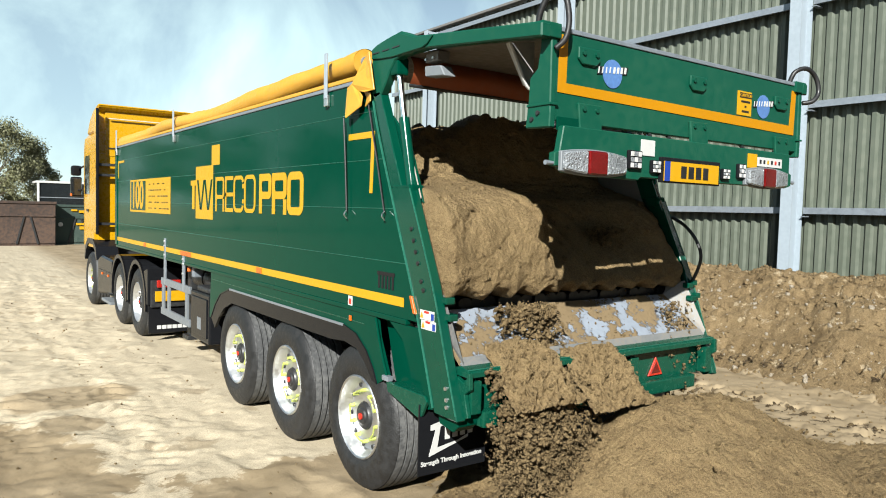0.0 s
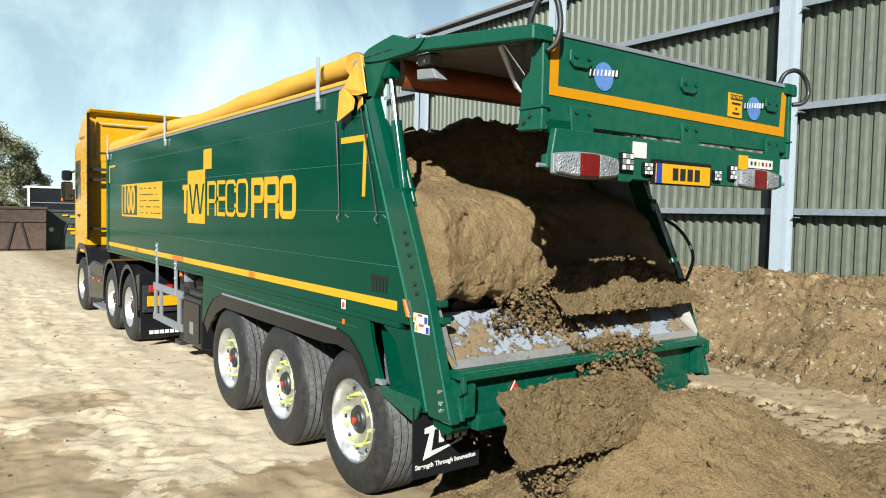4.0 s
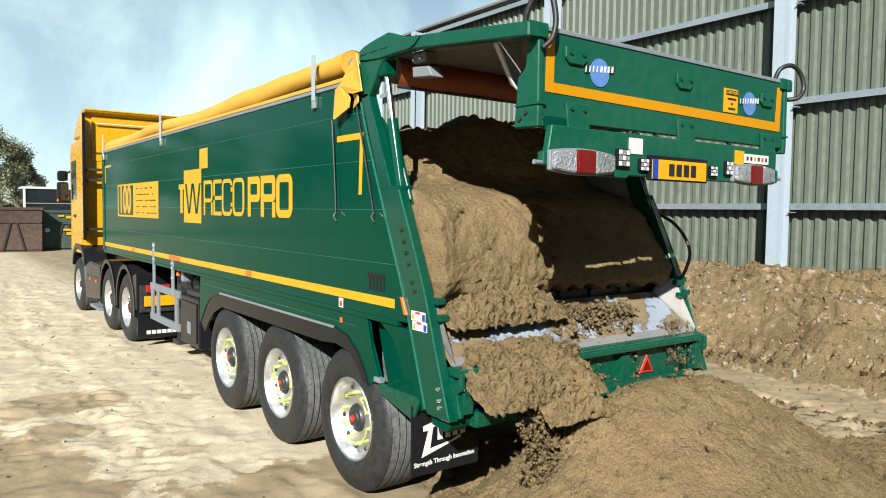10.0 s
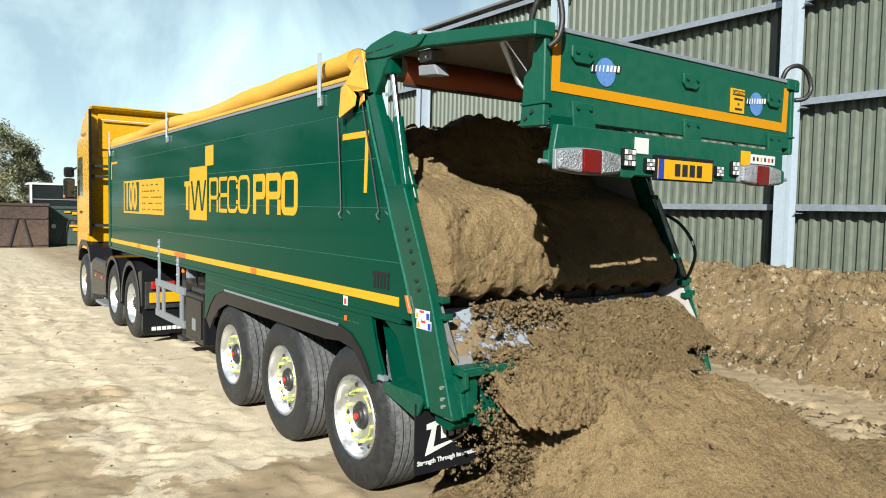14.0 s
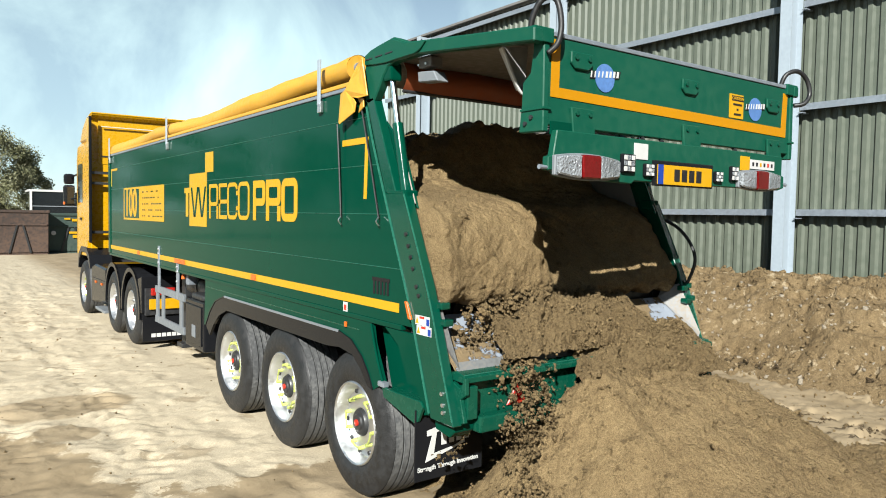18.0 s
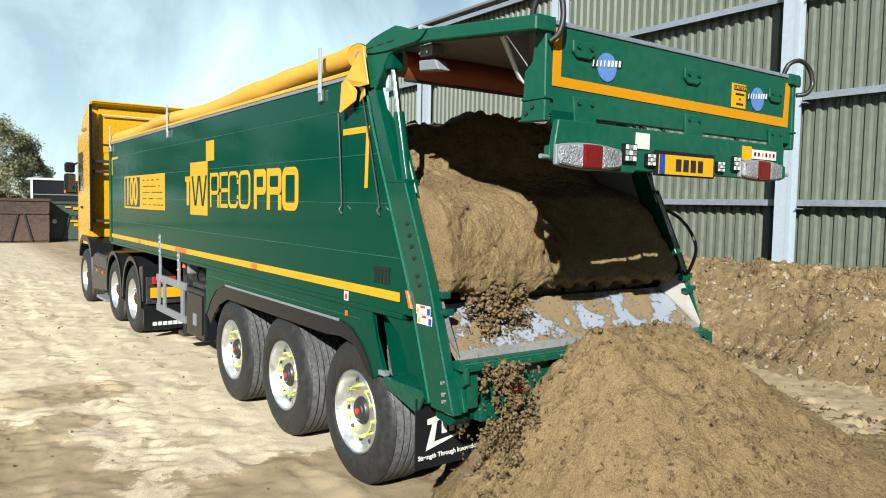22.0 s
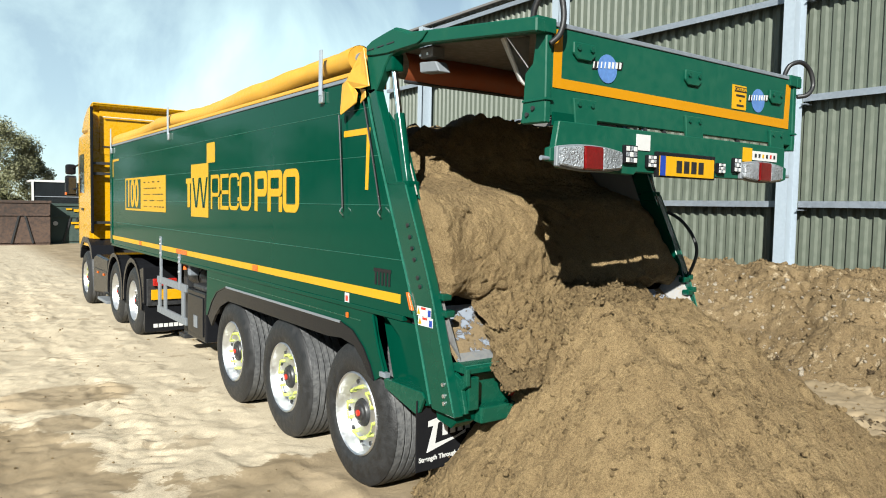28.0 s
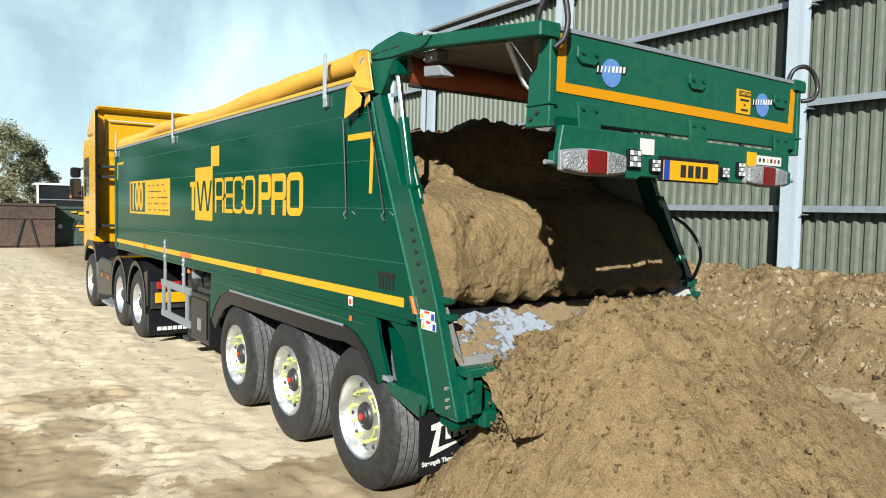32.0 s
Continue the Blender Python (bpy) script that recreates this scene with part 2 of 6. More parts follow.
SAND = earth("damp_sand", (0.129, 0.08772, 0.043), (0.2597, 0.1858, 0.0946), pebble=0.026, gritty=0.34)
CLOD = earth("sand_clods", (0.1419, 0.09718, 0.04816), (0.2752, 0.1961, 0.09976), grain=48.0, pebble=0.03, each=0.38)
BERM = earth("bank_soil", (0.086, 0.05676, 0.02666), (0.2253, 0.1634, 0.08944), grain=30.0, pebble=0.026, gritty=0.32)
DARKSOIL = earth("turned_dark_soil", (0.0387, 0.02666, 0.01462), (0.1075, 0.07568, 0.04214), grain=40.0, pebble=0.03)
STONE = earth("pale_stones", (0.1935, 0.1596, 0.1161), (0.3192, 0.2805, 0.2225), grain=20.0, pebble=0.03)


def yard_soil():
    """The yard: pale dry sand, with damp brown soil towards the tail of the trailer and the bank."""
    m = earth("yard_soil", (0.2967, 0.2494, 0.1763), (0.4257, 0.3655, 0.2666), grain=26.0, pebble=0.004, gritty=0.20)
    n, l = m.node_tree.nodes, m.node_tree.links
    p = n["Principled BSDF"]
    pale = p.inputs["Base Color"].links[0].from_socket
    co = n.new("ShaderNodeTexCoord").outputs["Object"]
    xyz = n.new("ShaderNodeSeparateXYZ")
    l.new(co, xyz.inputs[0])

    def math_(op, a, b, c=None):
        k = n.new("ShaderNodeMath")
        k.operation = op
        for i, v in enumerate((a, b, c)):
            if v is None:
                continue
            if isinstance(v, (int, float)):
                k.inputs[i].default_value = v
            else:
                l.new(v, k.inputs[i])
        return k.outputs[0]

    def fade(value, lo, hi):
        k = n.new("ShaderNodeMapRange")
        k.interpolation_type = "SMOOTHSTEP"
        k.inputs["From Min"].default_value, k.inputs["From Max"].default_value = lo, hi
        l.new(value, k.inputs["Value"])
        return k.outputs["Result"]

    wob = n.new("ShaderNodeTexNoise")
    wob.inputs["Scale"].default_value, wob.inputs["Detail"].default_value = 1.6, 6.0
    l.new(co, wob.inputs["Vector"])
    crisp = n.new("ShaderNodeTexNoise")
    crisp.inputs["Scale"].default_value, crisp.inputs["Detail"].default_value, crisp.inputs["Roughness"].default_value = 5.0, 8.0, 0.7
    l.new(co, crisp.inputs["Vector"])
    w = math_("MULTIPLY_ADD", wob.outputs["Fac"], 3.0, -1.5)
    x, y = xyz.outputs["X"], xyz.outputs["Y"]
    # damp soil in the near corner, round the tail and to the far side of the trailer
    rag = math_("MULTIPLY_ADD", crisp.outputs["Fac"], 1.1, math_("MULTIPLY_ADD", w, 0.35, -0.55))
    corner = math_("MAXIMUM", math_("ADD", x, 2.65), math_("ADD", math_("MULTIPLY", math_("ADD", y, -2.5), 0.8), math_("ADD", x, 3.0)))
    strip = math_("MAXIMUM", math_("ADD", y, -0.70), math_("MULTIPLY", math_("ADD", x, 2.4), -1.0))
    near = fade(math_("ADD", math_("MINIMUM", math_("MINIMUM", corner, strip), math_("ADD", y, -0.25)), rag), 0.06, -0.06)
    side = fade(math_("ADD", x, math_("MULTIPLY", w, 0.3)), -1.0, 0.2)
    # a shallow puddle mark
    px_, py_ = math_("MULTIPLY_ADD", x, 0.62, 1.64), math_("MULTIPLY_ADD", y, 0.80, -2.96)
    qx_, qy_ = math_("MULTIPLY_ADD", x, 1.5, 4.16), math_("MULTIPLY_ADD", y, 1.7, -4.51)
    d2 = math_("MINIMUM", math_("ADD", math_("MULTIPLY", px_, px_), math_("MULTIPLY", py_, py_)), math_("ADD", math_("MULTIPLY", qx_, qx_), math_("MULTIPLY", qy_, qy_)))
    puddle = fade(math_("MULTIPLY_ADD", crisp.outputs["Fac"], 0.10, math_("ADD", d2, -0.05)), 0.20, 0.15)
    scuff = n.new("ShaderNodeTexNoise")
    scuff.inputs["Scale"].default_value, scuff.inputs["Detail"].default_value, scuff.inputs["Roughness"].default_value = 1.1, 9.0, 0.68
    l.new(co, scuff.inputs["Vector"])
    marks = math_("MULTIPLY", fade(scuff.outputs["Fac"], 0.585, 0.615), 0.6)
    damp = math_("MAXIMUM", math_("MAXIMUM", math_("MAXIMUM", near, marks), math_("MULTIPLY", side, 0.95)), math_("MULTIPLY", puddle, 0.85))
    ramp = n.new("ShaderNodeValToRGB")
    e = ramp.color_ramp.elements
    e[0].position, e[0].color = 0.3, (0.1591, 0.1204, 0.07224, 1)
    e[1].position, e[1].color = 0.7, (0.258, 0.2021, 0.129, 1)
    l.new(wob.outputs["Fac"], ramp.inputs["Fac"])
    mixed = n.new("ShaderNodeMix")
    mixed.data_type = "RGBA"
    l.new(damp, mixed.inputs["Factor"]), l.new(pale, mixed.inputs["A"]), l.new(ramp.outputs["Color"], mixed.inputs["B"])
    # darker soil in the lug marks of a wheel, in rows along its track
    lug_dark = None
    for row, shift in ((3.93, 0.0), (3.62, 0.5), (3.36, 0.2)):
        off = math_("ADD", math_("ADD", x, -row), math_("MULTIPLY", w, 0.10))
        across = math_("POWER", 2.718, math_("MULTIPLY", math_("MULTIPLY", off, off), -160.0 if row > 3.9 else -90.0))
        beat = math_("SINE", math_("MULTIPLY_ADD", math_("MULTIPLY_ADD", x, 0.5, y), math.tau / 0.235, math_("MULTIPLY_ADD", crisp.outputs["Fac"], 1.2, shift * math.tau)), 0.0)
        mark = fade(math_("MULTIPLY", across, math_("ADD", beat, math_("MULTIPLY_ADD", crisp.outputs["Fac"], 3.2, -1.75))), 0.45, 0.65)
        lug_dark = mark if lug_dark is None else math_("MAXIMUM", lug_dark, mark)
    lug_dark = math_("MULTIPLY", math_("MULTIPLY", lug_dark, fade(y, 1.2, 0.4)), 0.85)
    turned = n.new("ShaderNodeMix")
    turned.data_type = "RGBA"
    turned.inputs["B"].default_value = (0.03922, 0.02745, 0.01569, 1)
    l.new(lug_dark, turned.inputs["Factor"]), l.new(mixed.outputs["Result"], turned.inputs["A"])
    l.new(turned.outputs["Result"], p.inputs["Base Color"])
    return m


YARD = yard_soil()


def crusted(m, colour, scale, lo, hi):
    """Patches of paler dry crust over a soil."""
    n, l = m.node_tree.nodes, m.node_tree.links
    p = n["Principled BSDF"]
    under = p.inputs["Base Color"].links[0].from_socket
    t, edge, mixed = n.new("ShaderNodeTexNoise"), n.new("ShaderNodeMapRange"), n.new("ShaderNodeMix")
    t.inputs["Scale"].default_value, t.inputs["Detail"].default_value, t.inputs["Roughness"].default_value = scale, 9.0, 0.72
    edge.inputs["From Min"].default_value, edge.inputs["From Max"].default_value = lo, hi
    edge.inputs["To Max"].default_value = 0.85
    mixed.data_type = "RGBA"
    mixed.inputs["B"].default_value = (*colour, 1)
    l.new(n.new("ShaderNodeTexCoord").outputs["Object"], t.inputs["Vector"])
    l.new(t.outputs["Fac"], edge.inputs["Value"]), l.new(edge.outputs["Result"], mixed.inputs["Factor"])
    l.new(under, mixed.inputs["A"]), l.new(mixed.outputs["Result"], p.inputs["Base Color"])


crusted(BERM, (0.3225, 0.258, 0.1677), 5.5, 0.58, 0.62)


def apron_steel():
    """Bare grey plate with patches of sand stuck to it."""
    m = surface("sanded_plate", (0.275, 0.310, 0.365), 0.45, metal=0.35, vary=0.1, scale=5.0)
    n, l = m.node_tree.nodes, m.node_tree.links
    p = n["Principled BSDF"]
    bare = p.inputs["Base Color"].links[0].from_socket
    co = n.new("ShaderNodeTexCoord").outputs["Object"]
    patch = n.new("ShaderNodeTexNoise")
    patch.inputs["Scale"].default_value, patch.inputs["Detail"].default_value, patch.inputs["Roughness"].default_value = 3.0, 9.0, 0.72
    l.new(co, patch.inputs["Vector"])
    edge = n.new("ShaderNodeMapRange")
    edge.inputs["From Min"].default_value, edge.inputs["From Max"].default_value = 0.485, 0.505
    l.new(patch.outputs["Fac"], edge.inputs["Value"])
    mixed = n.new("ShaderNodeMix")
    mixed.data_type = "RGBA"
    mixed.inputs["B"].default_value = (0.1863, 0.134, 0.0719, 1)
    l.new(edge.outputs["Result"], mixed.inputs["Factor"]), l.new(bare, mixed.inputs["A"])
    l.new(mixed.outputs["Result"], p.inputs["Base Color"])
    relief = n.new("ShaderNodeBump")
    relief.inputs["Distance"].default_value = 0.05
    thick = n.new("ShaderNodeMath")
    thick.operation = "MULTIPLY"
    l.new(patch.outputs["Fac"], thick.inputs[0]), l.new(edge.outputs["Result"], thick.inputs[1])
    l.new(thick.outputs[0], relief.inputs["Height"]), l.new(relief.outputs["Normal"], p.inputs["Normal"])
    rough = n.new("ShaderNodeMapRange")
    rough.inputs["To Min"].default_value, rough.inputs["To Max"].default_value = 0.4, 0.95
    l.new(edge.outputs["Result"], rough.inputs["Value"]), l.new(rough.outputs["Result"], p.inputs["Roughness"])
    return m


APRON = apron_steel()


# ---- building helpers ----
def thing(name, label, category, at=(0, 0, 0), group="", kind=""):
    ob = new(name)
    ob.empty_display_size = 0.2
    ob.location = at
    return tagged(ob, label, category, group, kind)


def part(name, bm, material, parent=None, label="", smooth=None):
    """Links a bmesh as one mesh object under a thing or a part."""
    me = bpy.data.meshes.new(name)
    bmesh.ops.recalc_face_normals(bm, faces=bm.faces)
    bm.to_mesh(me)
    bm.free()
    me.materials.append(material)
    if smooth is not None:
        me.shade_smooth()
        if smooth > 0:
            me.set_sharp_from_angle(angle=radians(smooth))
    ob = new(name, me)
    ob.parent = parent
    return tagged(ob, label)


def solo(name, bm, material, label, category, group="", kind="", smooth=None):
    return tagged(part(name, bm, material, None, label, smooth), label, category, group, kind)


def box(x0, x1, y0, y1, z0, z1, bevel=0.0, bm=None):
    bm2 = bmesh.new()
    bmesh.ops.create_cube(bm2, size=1.0)
    for v in bm2.verts:
        v.co = ((x0 + x1) / 2 + v.co.x * (x1 - x0), (y0 + y1) / 2 + v.co.y * (y1 - y0), (z0 + z1) / 2 + v.co.z * (z1 - z0))
    if bevel:
        bmesh.ops.bevel(bm2, geom=bm2.edges[:], offset=bevel, segments=2, affect="EDGES", profile=0.6)
    return merge(bm, bm2)


def merge(bm, more):
    if bm is None:
        return more
    me = bpy.data.meshes.new("tmp")
    more.to_mesh(me)
    more.free()
    bm.from_mesh(me)
    bpy.data.meshes.remove(me)
    return bm


def prism(points, axis, a, b, bevel=0.0, bm=None):
    """A flat outline, drawn out along an axis from a to b. For x the points are (y, z), for y (x, z), for z (x, y)."""
    bm2 = bmesh.new()

    def place(p, v):
        return {"x": (v, p[0], p[1]), "y": (p[0], v, p[1]), "z": (p[0], p[1], v)}[axis]

    low = [bm2.verts.new(place(p, a)) for p in points]
    high = [bm2.verts.new(place(p, b)) for p in points]
    bm2.faces.new(low)
    bm2.faces.new(high[::-1])
    k = len(points)
    for i in range(k):
        bm2.faces.new((low[i], high[i], high[(i + 1) % k], low[(i + 1) % k]))
    if bevel:
        bmesh.ops.recalc_face_normals(bm2, faces=bm2.faces)
        bmesh.ops.bevel(bm2, geom=bm2.edges[:], offset=bevel, segments=1, affect="EDGES")
    return merge(bm, bm2)


def rod(p0, p1, r0, r1=None, seg=16, bm=None):
    p0, p1 = Vector(p0), Vector(p1)
    bm2 = bmesh.new()
    r1 = r0 if r1 is None else r1
    turn = (p1 - p0).to_track_quat("Z", "Y").to_matrix().to_4x4()
    bmesh.ops.create_cone(bm2, cap_ends=True, segments=seg, radius1=r0, radius2=r1, depth=(p1 - p0).length,
                          matrix=Matrix.Translation((p0 + p1) / 2) @ turn)
    return merge(bm, bm2)


def tube(points, r, seg=8, bm=None):
    """A round hose through points, smoothed."""
    pts = [Vector(p) for p in points]
    fine = []
    for i in range(len(pts) - 1):
        a, b, c, d = pts[max(i - 1, 0)], pts[i], pts[i + 1], pts[min(i + 2, len(pts) - 1)]
        for k in range(6):
            t = k / 6
            fine.append(0.5 * ((2 * b) + (c - a) * t + (2 * a - 5 * b + 4 * c - d) * t * t + (3 * b - a - 3 * c + d) * t ** 3))
    fine.append(pts[-1])
    bm2 = bmesh.new()
    rings = []
    for i, p in enumerate(fine):
        way = (fine[min(i + 1, len(fine) - 1)] - fine[max(i - 1, 0)]).normalized()
        q = way.to_track_quat("Z", "Y") if i == 0 else was.rotation_difference(way) @ q
        was = way
        rings.append([bm2.verts.new(p + q @ Vector((r * math.cos(s * math.tau / seg), r * math.sin(s * math.tau / seg), 0))) for s in range(seg)])
    for a, b in zip(rings, rings[1:]):
        for s in range(seg):
            bm2.faces.new((a[s], a[(s + 1) % seg], b[(s + 1) % seg], b[s]))
    bm2.faces.new(rings[0])
    bm2.faces.new(rings[-1])
    return merge(bm, bm2)


def lathe(profile, seg=48, bm=None, closed=False):
    """Turns (radius, x) points round the x axis."""
    bm2 = bmesh.new()
    rings = [[bm2.verts.new((x, r * math.cos(s * math.tau / seg), r * math.sin(s * math.tau / seg))) for s in range(seg)] for r, x in profile]
    pairs = list(zip(rings, rings[1:])) + ([(rings[-1], rings[0])] if closed else [])
    for a, b in pairs:
        for s in range(seg):
            bm2.faces.new((a[s], a[(s + 1) % seg], b[(s + 1) % seg], b[s]))
    return merge(bm, bm2)


def writing(text, size, m, material, parent, name="lettering", label="", bold=0.0, stretch=1.0):
    """Raised lettering in the built-in font, lying in the xy plane of m."""
    cu = bpy.data.curves.new("text", "FONT")
    cu.body, cu.size, cu.extrude, cu.align_x, cu.align_y, cu.offset = text, size, 0.001, "CENTER", "CENTER", bold
    tmp = bpy.data.objects.new("text", cu)
    me = bpy.data.meshes.new_from_object(tmp)
    bpy.data.objects.remove(tmp)
    bpy.data.curves.remove(cu)
    me.transform(m @ Matrix.Diagonal((stretch, 1, 1, 1)))
    me.name = name
    me.materials.append(material)
    ob = new(name, me)
    ob.parent = parent
    return tagged(ob, label)


def sheet(rows, material, name, parent=None, label="", smooth=True):
    """A surface through a grid of points given as an array (n, m, 3)."""
    g = np.asarray(rows, float)
    n, k = g.shape[:2]
    idx = np.arange(n * k).reshape(n, k)
    faces = np.stack([idx[:-1, :-1], idx[1:, :-1], idx[1:, 1:], idx[:-1, 1:]], -1).reshape(-1, 4)
    me = bpy.data.meshes.new(name)
    me.from_pydata(g.reshape(-1, 3).tolist(), [], faces.tolist())
    me.materials.append(material)
    if smooth:
        me.shade_smooth()
    ob = new(name, me)
    ob.parent = parent
    return tagged(ob, label)


# smooth random field on a grid, several octaves (metres in, about -1..1 out)
LATTICE = np.random.default_rng(7).random((64, 64))


def field(x, y, scale, octaves=4, seed=0, keep=0.5):
    out, amp, total = np.zeros_like(np.asarray(x, float)), 1.0, 0.0
    for o in range(octaves):
        u, v = x / scale * 2 ** o + 13.7 * seed + 5.1 * o, y / scale * 2 ** o + 7.3 * seed + 3.3 * o
        i, j = np.floor(u).astype(int), np.floor(v).astype(int)
        a, b = u - i, v - j
        a, b = a * a * (3 - 2 * a), b * b * (3 - 2 * b)
        L = LATTICE
        n00, n10, n01, n11 = L[i % 64, j % 64], L[(i + 1) % 64, j % 64], L[i % 64, (j + 1) % 64], L[(i + 1) % 64, (j + 1) % 64]
        out += amp * ((n00 * (1 - a) + n10 * a) * (1 - b) + (n01 * (1 - a) + n11 * a) * b - 0.5) * 2
        total += amp
        amp *= keep
    return out / total


def step(a, b, x):
    t = np.clip((x - a) / (b - a), 0, 1)
    return t * t * (3 - 2 * t)


# jagged lumps of soil, many in one mesh
ICO = None


def lumps(name, places, sizes, material, seed=0, rough=0.5, flat=0.75):
    global ICO
    if ICO is None:
        bm = bmesh.new()
        bmesh.ops.create_icosphere(bm, subdivisions=1, radius=1.0)
        ICO = (np.array([v.co[:] for v in bm.verts]), np.array([[v.index for v in f.verts] for f in bm.faces]))
        bm.free()
    rng = np.random.default_rng(seed)
    V, F = ICO
    places, sizes = np.asarray(places, float), np.asarray(sizes, float)
    n = len(places)
    r = 1 + rough * (rng.random((n, len(V), 1)) - 0.5) * 2
    axes = rng.normal(size=(n, 3, 3))
    q = np.linalg.qr(axes)[0]
    v = (V[None] * r * np.array([1, 1, flat])) @ q * sizes[:, None, None] * (0.7 + 0.6 * rng.random((n, 1, 3))) + places[:, None]
    f = F[None] + (np.arange(n) * len(V))[:, None, None]
    me = bpy.data.meshes.new(name)
    me.from_pydata(v.reshape(-1, 3).tolist(), [], f.reshape(-1, 3).tolist())
    me.materials.append(material)
    me.shade_smooth()
    return me


# ---- ground ----
def spread(parts):
    out = []
    for a, b, n in parts:
        out += list(np.linspace(a, b, n, endpoint=False))
    return np.array(out + [parts[-1][1]])


GX = spread([(-900, -60, 10), (-60, -12, 16), (-12, -4.5, 60), (-4.5, 2.6, 230), (2.6, 5.6, 120), (5.6, 12, 40), (12, 60, 12), (60, 900, 10)])
GY = spread([(-900, -60, 8), (-60, -5, 14), (-5, -3, 48), (-3, 1.6, 160), (1.6, 6, 150), (6, 16, 170), (16, 50, 90), (50, 120, 12), (120, 900, 10)])


def ground_height(x, y):
    near = np.exp(-((np.maximum(np.abs(x) - 10, 0)) / 8) ** 2) * np.exp(-((np.maximum(np.abs(y - 4) - 14, 0)) / 10) ** 2)
    ridge = 1 - np.abs(field(x + 0.25 * field(x, y, 0.6, 2, 14), y, 0.75, 4, 15, 0.6)) * 3.0
    h = near * (0.035 * field(x, y, 2.6, 3, 1) + 0.026 * field(x, y, 0.42, 4, 2, 0.65) + 0.030 * np.clip(ridge, -0.3, 1))
    # churned soil with wheel marks between the trailer's tail and the bank
    churn = step(0.6, 1.4, x) * step(5.8, 4.8, x) * step(-4.8, -3.8, y) * step(6, 3.5, y)
    clotted = np.clip(field(x, y, 0.11, 3, 3, 0.7), -0.2, 1) * step(-0.25, 0.35, field(x, y, 0.9, 2, 17))
    h = h * (1 - 0.55 * churn) + churn * (0.020 * field(x, y, 0.35, 3, 20) + 0.045 * clotted)
    for cx, wide, out in ((3.62, 0.36, 0.30), (5.0, 0.22, 0.2)):
        along = step(-4.6, -3.6, y) * step(1.6, 0.7, y)
        d = x - cx - 0.06 * field(y, y * 0, 1.1, 2, 18)
        pits = np.clip(np.sin((y + 0.35 * d) * math.tau / 0.235), 0.1, 1) * np.exp(-((d - out) / 0.075) ** 2)
        bars = np.sin((y - 0.5 * np.abs(d)) * math.tau / 0.235) * np.exp(-(d / wide) ** 6)
        band = np.exp(-(d / wide) ** 6)
        h = h + along * (band * (-0.012 + 0.050 * clotted) + 0.010 * bars * np.clip(0.5 + field(x, y, 0.4, 2, 8), 0, 1) - 0.15 * pits * np.clip(0.75 + 0.6 * field(x, y, 0.3, 2, 9), 0, 1))
        h = h + along * 0.045 * np.exp(-((d + wide) / 0.10) ** 2) * (0.6 + 0.8 * field(x, y, 0.2, 3, 10))
    # a smooth wheel-polished strip beside it
    h = h - 0.5 * h * churn * np.exp(-((x - 4.45) / 0.28) ** 4)
    # faint hoof-like dimples and tyre bars in the dry sand beside the trailer
    dry = step(-1.4, -2.2, x) * step(0.5, 2.0, y) * step(24, 14, y)
    h = h + dry * 0.06 * np.clip(field(x, y, 0.33, 4, 5, 0.7) - 0.10, -0.06, 0.25)
    crumbled = np.clip(field(x, y, 0.17, 3, 33, 0.7) - 0.12, 0, 1) * step(0.05, 0.35, field(x, y, 1.4, 2, 34))
    h = h + dry * 0.035 * crumbled
    for cx, drift in ((-2.5, 0.02), (-3.3, -0.03), (-4.6, 0.01)):
        d = x - cx - drift * y - 0.15 * np.sin(y * 0.5)
        bars = np.sin((y + 0.5 * np.abs(d)) * math.tau / 0.19)
        h = h + dry * np.exp(-(d / 0.16) ** 4) * (-0.018 + 0.034 * bars * np.clip(0.3 + 1.2 * field(x, y, 0.6, 2, 19), 0, 1))
    # wheel ruts under the trailer's outer wheels stay level
    flat = np.exp(-((np.abs(np.abs(x) - 1.08)) / 0.22) ** 4) * step(-0.8, -0.3, y) * step(13, 12, y)
    return h * (1 - 0.9 * flat)


gx, gy = np.meshgrid(GX, GY, indexing="ij")
ground = sheet(np.stack([gx, gy, ground_height(gx, gy)], -1), YARD, "ground")
tagged(ground, "rutted yard of pale dry sand and damp brown soil", "ground", kind="structure")

# ---- bank of soil against the shed ----
bx, by = np.meshgrid(spread([(4.4, 8.36, 170)]), spread([(-7, -3, 60), (-3, 6, 330), (6, 22, 60)]), indexing="ij")
crest = 1.22 + 0.10 * field(by, by * 0, 1.6, 3, 4) - 0.25 * step(8, 16, by)
foot = 4.75 + 0.25 * field(by, by * 0, 1.3, 3, 6)
rise = step(0, 1, (bx - foot) / 2.1)
rise = np.where(bx - foot < 2.1, 0.62 * rise + 0.38 * np.clip((bx - foot) / 2.1, 0, 1), 1)
bz = crest * rise * (1 - 0.10 * step(7.0, 8.3, bx)) - 0.10
crag = 1 - 2.2 * np.abs(field(bx, by * 0.6, 0.42, 4, 16, 0.6))
bz = bz + rise * (0.15 * field(bx, by, 0.8, 3, 11) + 0.10 * field(bx, by * 0.6, 0.24, 4, 12, 0.75) + 0.08 * crag)
# wheel lugs pressed into its foot
dents = np.clip(np.sin(by * math.tau / 0.235 + 0.5 * bx), 0.1, 1) * np.exp(-((bx - 5.45 - 0.05 * by) / 0.07) ** 2) * step(2.2, 1.4, by)
bz = bz - 0.15 * dents
